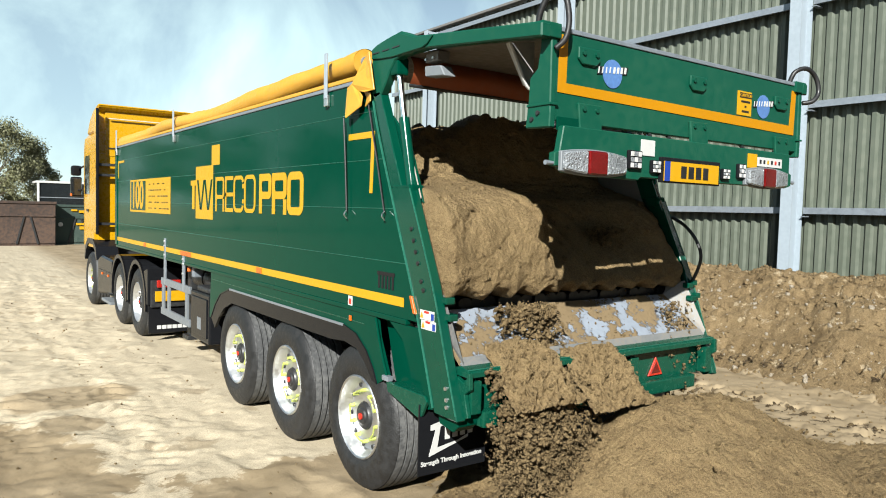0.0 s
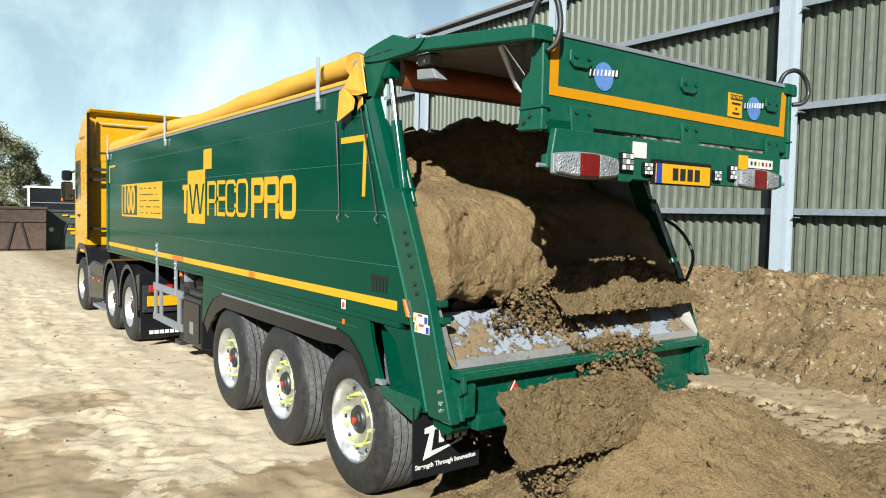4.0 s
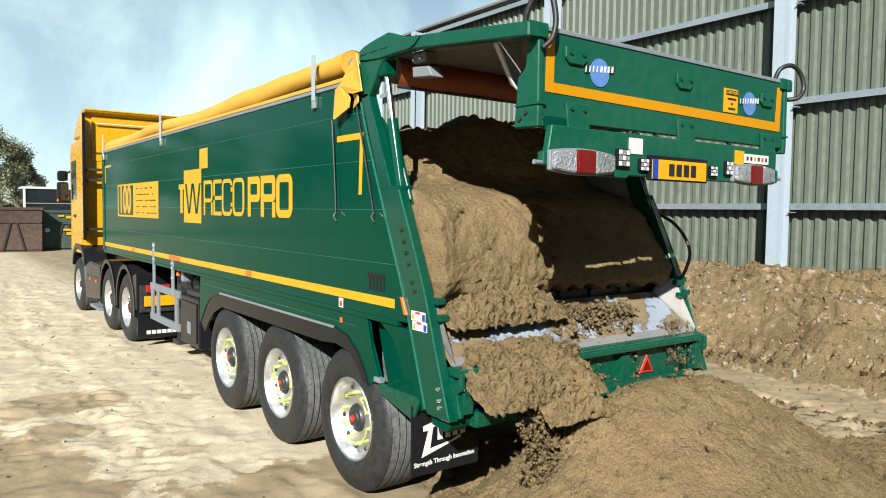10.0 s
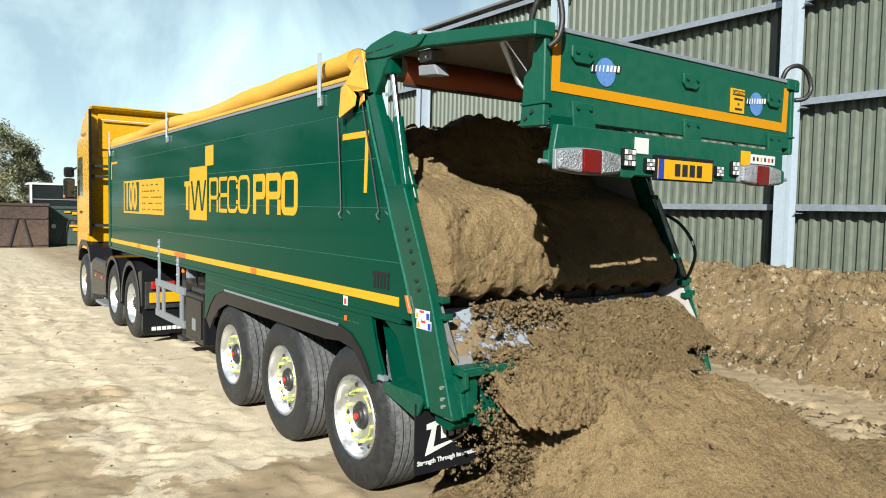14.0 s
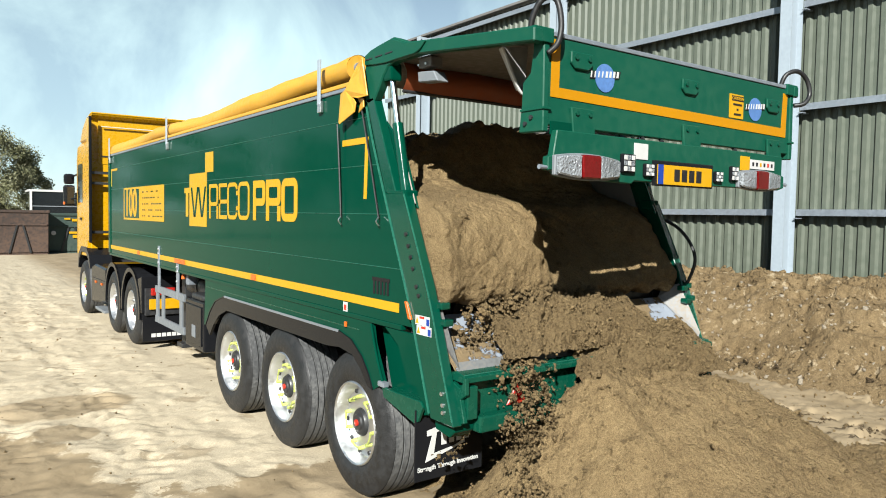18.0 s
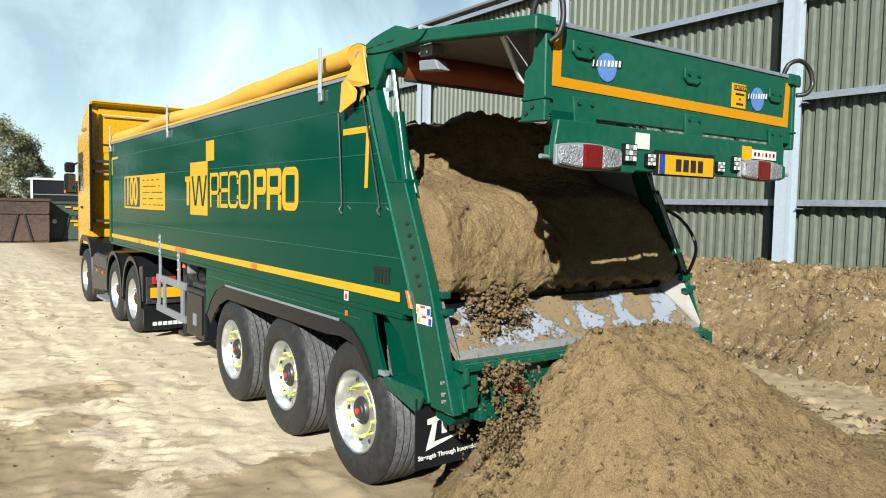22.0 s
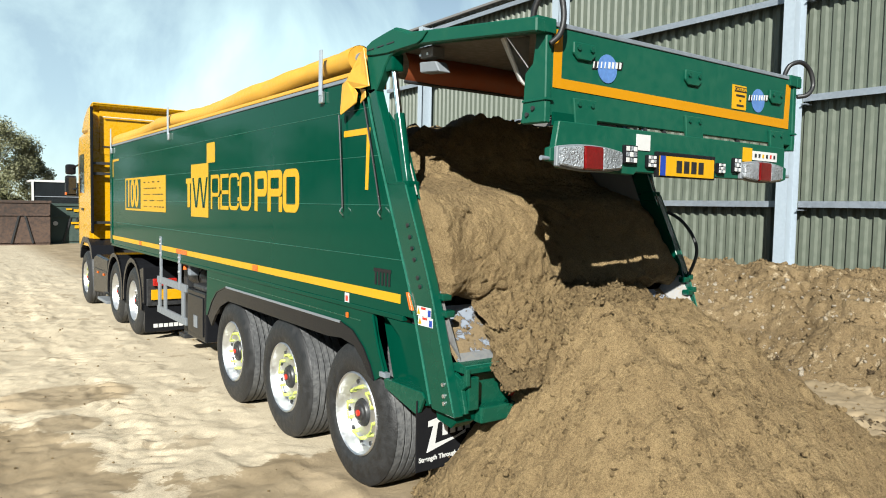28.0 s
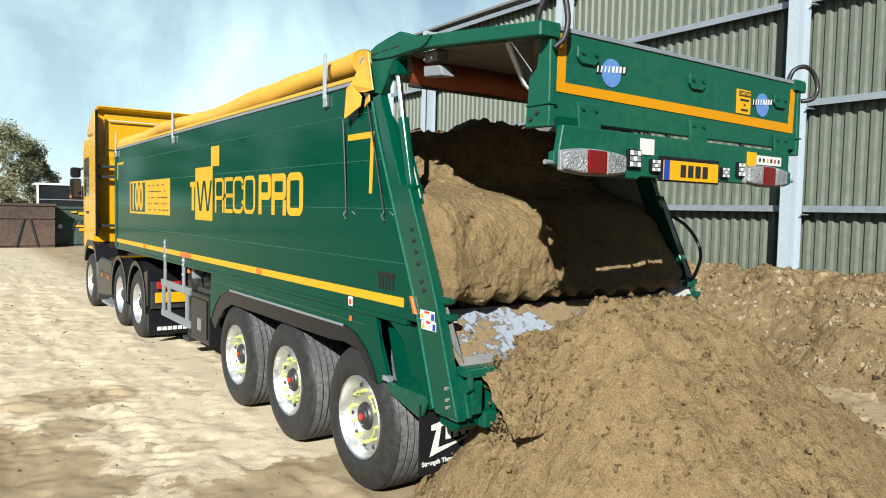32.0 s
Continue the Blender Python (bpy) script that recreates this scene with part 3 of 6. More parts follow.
# crusted ledges, one over the other
shelf = 0.5 + 0.5 * np.sin((bz * 1.0 + 0.10 * field(bx, by, 0.9, 2, 23)) * math.tau / 0.26)
bz = bz + 0.10 * rise * (shelf ** 3 - 0.3) * step(-0.1, 0.3, field(bx, by, 1.3, 2, 24))
fold_ = 1 - 2.4 * np.abs(field(bx * 1.3 + 0.3 * field(bx, by, 0.6, 2, 28), by * 0.4, 0.55, 4, 25, 0.66))
push = rise * (0.10 * np.clip(fold_, -0.6, 1) + 0.08 * field(bx, by * 0.6, 0.18, 4, 26, 0.78) + 0.05 * field(bx, by, 0.09, 2, 27))
inner_edge = step(8.36, 7.9, bx) * step(4.4, 4.7, bx)
bank = sheet(np.stack([bx - push * 0.8 * inner_edge, by + 0.05 * field(bx, by, 0.3, 2, 13), bz + push * 0.35], -1), BERM, "soil_bank", smooth=True)
bz = bz + push * 0.35
tagged(bank, "bank of crumbly brown soil with pale stones against the shed", "soil bank", kind="structure")
rng = np.random.default_rng(21)


def on_bank(n, lo, hi, seed, big):
    r = np.random.default_rng(seed)
    i, j = r.integers(int(bx.shape[0] * lo), int(bx.shape[0] * hi), n), r.integers(40, 400, n)
    s = big * (0.25 + 0.75 * r.random(n) ** 3)
    return np.stack([(bx - push * 0.8 * inner_edge)[i, j], by[i, j], bz[i, j] + s * 0.15], -1), s


pl, sz = on_bank(5200, 0.05, 0.98, 3, 0.040)
tagged(new("soil_clods", lumps("soil_clods", pl, sz, BERM, 4)), "brown soil clods lying on the bank", "soil clods", kind="stuff")
pl, sz = on_bank(700, 0.05, 0.55, 5, 0.042)
tagged(new("pale_stones", lumps("pale_stones", pl, sz, STONE, 6)), "pale stones scattered over the soil bank", "stones", kind="stuff")
n = 2600
pl = np.stack([rng.uniform(0.6, 5.2, n), rng.uniform(-4.2, 3.0, n)], -1)
pl = np.concatenate([pl, np.stack([rng.uniform(-5.5, 0.6, 900), rng.uniform(-2.5, 12, 900)], -1)])
sz = 0.004 + 0.018 * np.random.default_rng(22).random(len(pl)) ** 5
sz[n:] *= 0.7
pl = np.concatenate([pl, (ground_height(pl[:, 0], pl[:, 1]) + sz * 0.3)[:, None]], -1)
tagged(new("loose_clods", lumps("loose_clods", pl, sz, CLOD, 8)), "small soil clods strewn over the yard", "soil clods", kind="stuff")

# dark soil turned up by the lugs of a wheel, in rows along its tracks
r = np.random.default_rng(35)
pl, sz = [], []
for cx, lean, y0, y1, lift, wide in ((3.72, 0.10, -2.3, 0.35, 0.005, 0.07), (2.95, 0.06, -2.2, -0.1, 0.0, 0.16), (5.36, -0.10, -1.6, 1.5, 0.10, 0.05)):
    for k in range(int((y1 - y0) / 0.215)):
        yk = y0 + k * 0.215 + r.normal(0, 0.015)
        for _ in range(18 if wide < 0.1 else 12):
            xx, yy = cx + lean * (yk + 1) + r.normal(0, wide), yk + r.normal(0, 0.022) + 0.25 * r.normal(0, wide)
            pl.append((xx, yy, lift))
            sz.append(0.006 + 0.020 * r.random() ** 3)
pl = np.array(pl)
on_slope = pl[:, 0] > 4.8
pl[:, 2] += np.where(on_slope, np.clip((pl[:, 0] - 4.75) * 0.30, 0, 1) - 0.085, ground_height(pl[:, 0], pl[:, 1]))
tagged(new("turned_soil", lumps("turned_soil", pl, sz, DARKSOIL, 36, rough=0.6, flat=0.35)), "dark soil turned up along wheel tracks", "soil clods", kind="stuff")

# unseen plain wall, added to close the yard and block low sky light
tagged(solo("wall_behind", box(-45, 45, -23.3, -23, -0.2, 8.0, 0.02), SHED, "plain unseen olive wall, added to block low sky light", "wall", kind="structure"), "plain unseen olive wall, added to block low sky light", "wall", kind="structure")

# ---- shed ----
WALL_X, EAVE = 8.4, 7.42
shed = thing("shed_wall", "olive corrugated steel shed wall with galvanised columns and rails", "shed", (WALL_X, 0, 0), kind="structure")


def cladding(width, z0, z1):
    """One sheet of box-profile cladding, 5 ribs wide, 35 mm deep."""
    bm = bmesh.new()
    pts, pitch = [], 0.2
    for k in range(round(width / pitch)):
        y = k * pitch
        pts += [(0.0, y), (0.0, y + 0.060), (0.045, y + 0.095), (0.045, y + 0.155), (0.0, y + 0.190)]
    pts.append((0.0, width))
    low = [bm.verts.new((x, y, z0)) for x, y in pts]
    high = [bm.verts.new((x, y, z1)) for x, y in pts]
    for i in range(len(pts) - 1):
        bm.faces.new((low[i], low[i + 1], high[i + 1], high[i]))
    return bm


first = part("cladding_sheet", cladding(1.0, 0.0, EAVE), SHED, shed)
first.location = (0.12, -14.4, 0)
for k in range(1, 30):
    s = new("cladding_sheet", first.data)
    s.parent, s.location = shed, (0.12, -14.4 + k, 0)
part("back_sheet", box(0.18, 0.22, -12, 15.6, 0, EAVE - 0.01), SHED, shed)
COLUMNS = (-9.2, -3.6, 1.93, 7.5, 13.05)
for y in COLUMNS:
    bm = box(-0.40, -0.385, y - 0.10, y + 0.10, 0, EAVE - 0.1)
    box(-0.05, -0.035, y - 0.10, y + 0.10, 0, EAVE - 0.1, bm=bm)
    box(-0.385, -0.05, y - 0.006, y + 0.006, 0, EAVE - 0.1, bm=bm)
    part("steel_column", bm, COLUMN, shed, "galvanised steel column")
for z in (0.45, 2.22, 4.02, 5.76, 7.25):
    for a, b in zip((-12,) + COLUMNS, COLUMNS + (15.6,)):
        a2, b2 = a + 0.12, b - 0.12
        bm = prism([(-0.06, z - 0.055), (-0.06, z + 0.055), (0.10, z + 0.055), (0.10, z + 0.045), (-0.05, z + 0.045), (-0.05, z - 0.045), (-0.02, z - 0.045), (-0.02, z - 0.055)], "y", a2, b2)
        part("side_rail", bm, STEEL, shed, "galvanised cladding rail")
    for y in COLUMNS:
        bm = box(-0.12, 0.09, y - 0.20, y - 0.118, z - 0.11, z - 0.092)
        box(-0.12, 0.09, y + 0.118, y + 0.20, z - 0.11, z - 0.092, bm=bm)
        part("rail_cleat", bm, STEEL, shed)
bm = prism([(-0.02, EAVE), (0.45, EAVE + 0.12), (0.45, EAVE + 0.20), (-0.02, EAVE + 0.08)], "y", -12.2, 15.65)
part("roof_edge", bm, GREYPLATE, shed, "grey metal roof edge")
part("gutter", box(-0.14, -0.03, -12.2, 15.65, EAVE - 0.03, EAVE + 0.04, 0.015), GREYPLATE, shed)
part("roof_sheet", prism([(0.45, EAVE + 0.2), (6.0, EAVE + 1.3), (6.0, EAVE + 1.35), (0.45, EAVE + 0.25)], "y", -12.2, 15.65), SHED, shed)
part("end_wall", box(0.22, 6.0, 15.5, 15.6, 0, EAVE + 0.2), SHED, shed)


# ---- semi-trailer ----
trailer = thing("tipping_semi_trailer", "green moving-floor bulk semi-trailer with its tailgate raised, discharging sand", "trailer", (0, 0, 0))
S, T = 1.275, 0.035  # half width, wall thickness
FRONT, TOP = 8.50, 2.955


def pillar_front(z):
    return float(np.interp(z, (0.81, 1.458, 2.528, 2.955), (-1.030, -0.790, -0.306, -0.145)))


def pillar_rear(z):
    return float(np.interp(z, (0.80, 1.60, 2.20, 2.60), (-1.268, -0.975, -0.690, -0.515)))


# body sides, plank over plank
PLANKS = (1.335, 1.70, 2.06, 2.40, 2.74, TOP)
for sgn in (-1, 1):
    for a, b in zip(PLANKS, PLANKS[1:]):
        pts = [(pillar_front(a) - 0.05, a + 0.0005), (FRONT, a + 0.0005), (FRONT, b - 0.0005), (pillar_front(b) - 0.05, b - 0.0005)]
        part("side_plank", prism(pts, "x", sgn * S, sgn * (S - T), bevel=0.0015), GREEN, trailer)
    part("side_lining", prism([(pillar_front(1.34) - 0.04, 1.34), (FRONT - 0.02, 1.34), (FRONT - 0.02, TOP - 0.01), (pillar_front(TOP - 0.01) - 0.04, TOP - 0.01)], "x", sgn * (S - T - 0.003), sgn * (S - T - 0.02)), GREYPLATE, trailer)
    part("top_rail", box(min(sgn * (S + 0.012), sgn * (S - 0.07)), max(sgn * (S + 0.012), sgn * (S - 0.07)), -0.15, FRONT + 0.02, TOP, TOP + 0.028, 0.006), STEEL, trailer, "bright top rail")
part("front_wall", box(-S, S, FRONT, FRONT + 0.05, 1.34, TOP + 0.04, 0.005), GREEN, trailer)
part("corner_post", box(-S - 0.012, -S + 0.05, FRONT - 0.10, FRONT + 0.06, 1.34, TOP, 0.01), GREEN, trailer)
# yellow line along the side, with orange reflectors
part("side_stripe", box(-S - 0.004, -S - 0.001, -0.62, FRONT - 0.06, 1.412, 1.474), YELLOW, trailer, "yellow line along the side")
for y0 in (1.88, 4.15, 6.4):
    part("side_reflector", box(-S - 0.010, -S - 0.003, y0, y0 + (0.13 if y0 != 4.15 else 0.45), 1.415, 1.470, 0.002), ORANGE, trailer, "orange side reflector")
part("lower_rail", box(-S - 0.008, -S + 0.03, -0.66, FRONT, 1.300, 1.336, 0.006), GREEN, trailer)

# yellow corner mark and marks at the front
part("corner_mark", prism([(0.19, 2.555), (0.19, 2.60), (-0.195, 2.60), (-0.175, 2.165), (-0.135, 2.165), (-0.150, 2.555)], "x", -S - 0.004, -S - 0.001), YELLOW, trailer, "yellow corner mark")
part("corner_mark", box(-S - 0.004, -S - 0.001, 7.9, 8.36, 2.70, 2.735), YELLOW, trailer)
part("corner_mark", box(-S - 0.004, -S - 0.001, 8.32, 8.36, 2.45, 2.70), YELLOW, trailer)


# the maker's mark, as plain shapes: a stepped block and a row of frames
part("mark_block", box(-S - 0.004, -S - 0.001, 3.355, 3.985, 1.888, 2.492), YELLOW, trailer, "yellow stepped block")
part("mark_block", box(-S - 0.004, -S - 0.001, 3.135, 3.405, 2.490, 2.708), YELLOW, trailer)
bm = box(-S - 0.004, -S - 0.001, 3.995, 4.19, 2.275, 2.335)
box(-S - 0.004, -S - 0.001, 4.04, 4.13, 1.995, 2.275, bm=bm)
part("mark_bar", bm, YELLOW, trailer)
bm = None
for y, lean in ((3.93, -1), (3.80, 1), (3.66, -1), (3.53, 1)):
    pts = [(y, 2.335), (y - 0.055, 2.335), (y - 0.055 - 0.11, 1.995), (y - 0.11, 1.995)] if lean < 0 else [(y - 0.11, 2.335), (y - 0.165, 2.335), (y - 0.055, 1.995), (y, 1.995)]
    bm = prism(pts, "x", -S - 0.006, -S - 0.0035, bm=bm)
part("mark_zigzag", bm, GREEN, trailer)


def round_ring(y0, y1, z0, z1, t, corner, x=-S - 0.004, depth=0.003):
    """A frame with rounded corners, raised on the side wall."""
    def outline(a0, a1, b0, b1, r_):
        pts = []
        for cy, cz, start in ((a1 - r_, b1 - r_, 0), (a0 + r_, b1 - r_, 90), (a0 + r_, b0 + r_, 180), (a1 - r_, b0 + r_, 270)):
            pts += [(cy + r_ * math.cos(radians(start + k * 15)), cz + r_ * math.sin(radians(start + k * 15))) for k in range(7)]
        return pts

    outer, inner_ = outline(y0, y1, z0, z1, corner), outline(y0 + t, y1 - t, z0 + t, z1 - t, max(corner - t, 0.012))
    bm = bmesh.new()
    rings = [[bm.verts.new((q, y, z)) for y, z in pts] for q, pts in ((x, outer), (x, inner_), (x + depth, inner_), (x + depth, outer))]
    n = len(outer)
    for k in range(4):
        for i in range(n):
            bm.faces.new((rings[k][i], rings[k][(i + 1) % n], rings[(k + 1) % 4][(i + 1) % n], rings[(k + 1) % 4][i]))
    bmesh.ops.recalc_face_normals(bm, faces=bm.faces[:])
    return bm


LIGHT_W, HEAVY_W = 0.040, 0.068
FRAMES = [(3.262, 2.982, LIGHT_W), (2.947, 2.702, LIGHT_W), (2.686, 2.389, LIGHT_W), (2.376, 2.068, LIGHT_W), (1.970, 1.675, HEAVY_W), (1.652, 1.329, HEAVY_W), (1.309, 0.977, HEAVY_W)]
for k, (y0, y1, t) in enumerate(FRAMES):
    z0, z1 = 1.983, 2.355
    if k in (0, 4, 5):
        bm = round_ring(y1, y0, 2.12, z1, t, 0.06)
        part("mark_bar", box(-S - 0.0046, -S - 0.001, y0 - t, y0 + 0.0005, z0, z1 + 0.0005), YELLOW, trailer)
        if k != 4:
            part("mark_bar", box(-S - 0.004, -S - 0.001, y1, y1 + t, z0, 2.118), YELLOW, trailer)
    elif k == 1:
        for z in (z0, 2.145):
            part("mark_bar", box(-S - 0.004, -S - 0.001, y1, y0, z, z + t), YELLOW, trailer)
        bm = box(-S - 0.004, -S - 0.001, y1, y0, z1 - t, z1)
        box(-S - 0.004, -S - 0.001, y0 - t, y0, z0 + t, z1 - t, bm=bm)
    else:
        bm = round_ring(y1, y0, z0, z1, t, 0.085)
        if k == 2:  # open towards the tail
            gap = [f for f in bm.faces if f.calc_center_median().y < y1 + t * 1.2 and abs(f.calc_center_median().z - 2.17) < 0.12]
            bmesh.ops.delete(bm, geom=gap, context="FACES")
            for za, zb in ((2.075, 2.115), (2.225, 2.27)):
                box(-S - 0.004, -S - 0.001, y1, y1 + t, za, zb, bm=bm)
    part("mark_frame", bm, YELLOW, trailer)
# the beads' paler colour paints in a highlight along each seam
for z in PLANKS[1:-1]:
    part("plank_bead", tube([(-S + 0.0005, pillar_front(z) + 0.02, z), (-S + 0.0005, FRONT - 0.1, z)], 0.0032, 6), GLINT_WEAR, trailer)
# the yellow notice with its number and rows of small print
part("notice", box(-S - 0.004, -S - 0.001, 5.10, 7.43, 1.915, 2.403), YELLOW, trailer, "yellow notice on the side")
side = Matrix(((0, 0, -1, -S - 0.005), (-1, 0, 0, 0), (0, 1, 0, 0), (0, 0, 0, 1)))
part("notice_block", box(-S - 0.0065, -S - 0.0042, 6.44, 7.36, 1.945, 2.375), GREEN, trailer, "green block on the notice")
writing("100", 0.56, Matrix.Translation((-0.0025, 6.93, 2.150)) @ side, YELLOW, trailer, bold=0.016, stretch=0.90)
r = random.Random(5)
for row in range(5):
    y = 6.25
    while y > 5.25:
        w = r.uniform(0.04, 0.12)
        part("small_print", box(-S - 0.0065, -S - 0.0045, y - w, y, 2.315 - row * 0.085, 2.330 - row * 0.085), GREEN, trailer)
        y -= w + r.choice((0.03, 0.05, 0.16))
# dark plate near the tail, with a plain block mark
bm = box(-S - 0.004, -S - 0.001, -0.50, -0.27, 1.60, 1.625)
for k in range(5):
    box(-S - 0.004, -S - 0.001, -0.31 - k * 0.045, -0.285 - k * 0.045, 1.51, 1.60, bm=bm)
part("maker_plate", bm, PLASTIC, trailer, "dark block mark")

# skirt with the wheel arch, and black mudguard
ARCH = [(3.36, 0.80), (3.22, 0.96), (3.05, 1.09), (2.75, 1.172), (0.21, 1.168), (0.02, 1.13), (-0.14, 1.03), (-0.24, 0.92), (-0.295, 0.83)]
part("skirt", prism([(3.40, 1.298), (3.44, 0.79)] + ARCH + [(-0.432, 0.905), (-0.35, 1.06), (-0.297, 1.161), (-0.262, 1.298)], "x", -S, -S + 0.03), GREEN, trailer, "green side skirt over the wheels")
part("skirt_lip", tube([(-S - 0.002, -0.262, 1.29), (-S - 0.002, -0.345, 1.07), (-S - 0.002, -0.432, 0.905)], 0.010), GREEN, trailer)
part("skirt_line", box(-S - 0.003, -S, -0.1, 3.36, 1.222, 1.230), GREEN_DUSTY, trailer)
inner = [(3.24, 0.70), (3.10, 0.84), (2.94, 0.95), (2.70, 1.035), (0.42, 1.035), (0.20, 1.055), (0.0, 1.03), (-0.12, 0.95), (-0.225, 0.845)]
part("mudguard_side", prism(ARCH + inner[::-1], "x", -S - 0.006, -S + 0.02), PLASTIC, trailer, "black mudguard")
bm = None
for (a, b) in zip(ARCH, ARCH[1:]):
    bm = prism([a, b, (b[0], b[1] + 0.012), (a[0], a[1] + 0.012)], "x", -S - 0.012, -0.80, bm=bm)
part("mudguard_top", bm, PLASTIC, trailer)
part("mudguard_trim", box(-S - 0.016, -S - 0.004, 0.21, 2.75, 1.166, 1.186, 0.003), GREYPAINT, trailer, "grey edge trim")
part("guard_clamp", box(-S - 0.025, -S + 0.02, -0.475, -0.395, 0.885, 0.92, 0.005), STEEL, trailer)
part("rear_gusset", prism([(-0.25, 1.295), (-0.40, 0.86), (-1.00, 0.79), (-0.76, 1.295)], "x", -S + 0.09, -S + 0.11), GREEN, trailer)
part("pillar_gusset", prism([(-0.44, 1.296), (-0.60, 1.20), (-0.74, 1.08), (-0.86, 0.92), (-0.95, 0.81), (-1.035, 0.815), (-0.83, 1.296)], "x", -S + 0.0, -S + 0.02, 0.003), GREEN, trailer)
bm = prism([(-0.43, 0.895), (-0.49, 0.882), (-0.90, 0.885), (-0.93, 0.855), (-0.87, 0.745), (-0.83, 0.728), (-0.455, 0.815)], "x", -S - 0.012, -S + 0.012, 0.004)
box(-S, -S + 0.34, -0.90, -0.47, 0.862, 0.876, bm=bm)
part("rear_bracket", bm, GREEN_DUSTY, trailer)
# the far side's skirt
part("skirt", prism([(-0.13, 1.298), (3.40, 1.298), (3.44, 0.79)] + ARCH, "x", S - 0.03, S), GREEN, trailer)

# chassis rails and floor
for x in (-0.42, 0.36):
    part("chassis_rail", box(x, x + 0.08, -0.9, 8.3, 1.0, 1.32, 0.006), DARK, trailer)
for y in (0.0, 1.31, 2.62):
    part("axle", rod((-1.0, y, 0.52), (1.0, y, 0.52), 0.075), DARK, trailer)
part("underfloor", box(-1.22, 1.22, -0.78, FRONT, 1.325, 1.36), DARK, trailer)
for k in range(21):
    x = -1.20 + k * 2.4 / 21
    bm = prism([(x + 0.004, 1.42), (x + 0.004, 1.455), (x + 0.030, 1.475), (x + 0.085, 1.475), (x + 0.110, 1.455), (x + 0.110, 1.42)], "y", -0.80 + 0.012 * math.sin(k * 2.1), FRONT)
    part("floor_slat", bm, DARK, trailer)
part("cross_member", box(-1.22, 1.22, -0.76, -0.68, 1.05, 1.42), DARK, trailer)

# sloping apron and sill under the floor
apron = prism([(-0.86, 1.415), (-1.195, 1.115), (-1.195, 1.09), (-0.86, 1.39)], "x", -1.215, 1.215)
part("apron", apron, APRON, trailer, "bare grey apron plate with sand stuck to it")
for sgn in (-1, 1):
    bm = bmesh.new()
    v = [bm.verts.new((sgn * q[0], q[1], q[2])) for q in ((1.10, -0.862, 1.418), (1.205, -1.19, 1.128), (1.214, -1.195, 1.16), (1.214, -0.985, 1.535), (1.16, -0.862, 1.50), (1.214, -0.862, 1.40))]
    for f in ((0, 1, 2), (0, 2, 3), (0, 3, 4), (0, 4, 5), (3, 5, 4), (3, 2, 5), (1, 5, 2), (0, 5, 1)):
        bm.faces.new([v[i] for i in f])
    part("apron_cheek", bm, CHEEK, trailer, "pale flared cheek of the apron")
part("apron_edge", prism([(-1.158, 1.165), (-1.192, 1.120), (-1.192, 1.124), (-1.158, 1.169)], "x", -1.21, 1.21), BAREPLATE, trailer, "bare lower edge of the apron")
part("sill", prism([(-1.185, 1.125), (-1.26, 1.110), (-1.275, 1.098), (-1.275, 1.064), (-1.10, 1.064), (-1.10, 1.10)], "x", -1.225, 1.225, 0.003), GREEN_DUSTY, trailer, "green sill")
part("sill_edge", tube([(-1.222, -1.263, 1.111), (0.0, -1.263, 1.111), (1.222, -1.263, 1.111)], 0.004, 6), GLINT_WEAR, trailer, "scuffed pale edge of the sill")
part("rear_plate", box(-1.16, 1.12, -1.19, -1.16, 0.83, 1.062), GREEN_DUSTY, trailer)
part("rear_beam", box(-1.10, 1.0, -1.27, -1.13, 0.745, 0.845, 0.012), GREEN_DUSTY, trailer, "green rear beam")
part("beam_hanger", box(0.28, 0.36, -1.24, -1.18, 0.72, 1.03, 0.004), GREEN_DUSTY, trailer)
for x in (-0.745, 0.60):
    tri = part("warning_triangle", prism([(x - 0.085, 0.865), (x + 0.085, 0.865), (x, 1.005)], "y", -1.205, -1.193, 0.003), RED, trailer, "red reflecting triangle")
    part("triangle_rim", prism([(x - 0.050, 0.885), (x + 0.050, 0.885), (x, 0.968)], "y", -1.209, -1.2052), DEEPRED, tri)
for sgn in (-1, 1):
    bm = prism([(-1.16, 1.06), (-1.235, 1.03), (-1.26, 1.06), (-1.265, 1.10), (-1.290, 1.10), (-1.295, 1.0), (-1.245, 0.965), (-1.285, 0.83), (-1.20, 0.80), (-1.16, 0.82)], "x", sgn * 1.235, sgn * 1.205, 0.004)
    part("gate_latch", bm, GREEN_DUSTY, trailer, "green gate latch hook")
    part("latch_block", box(min(sgn * 1.12, sgn * 1.20), max(sgn * 1.12, sgn * 1.20), -1.27, -1.19, 0.84, 1.04, 0.008), GREEN_DUSTY, trailer)

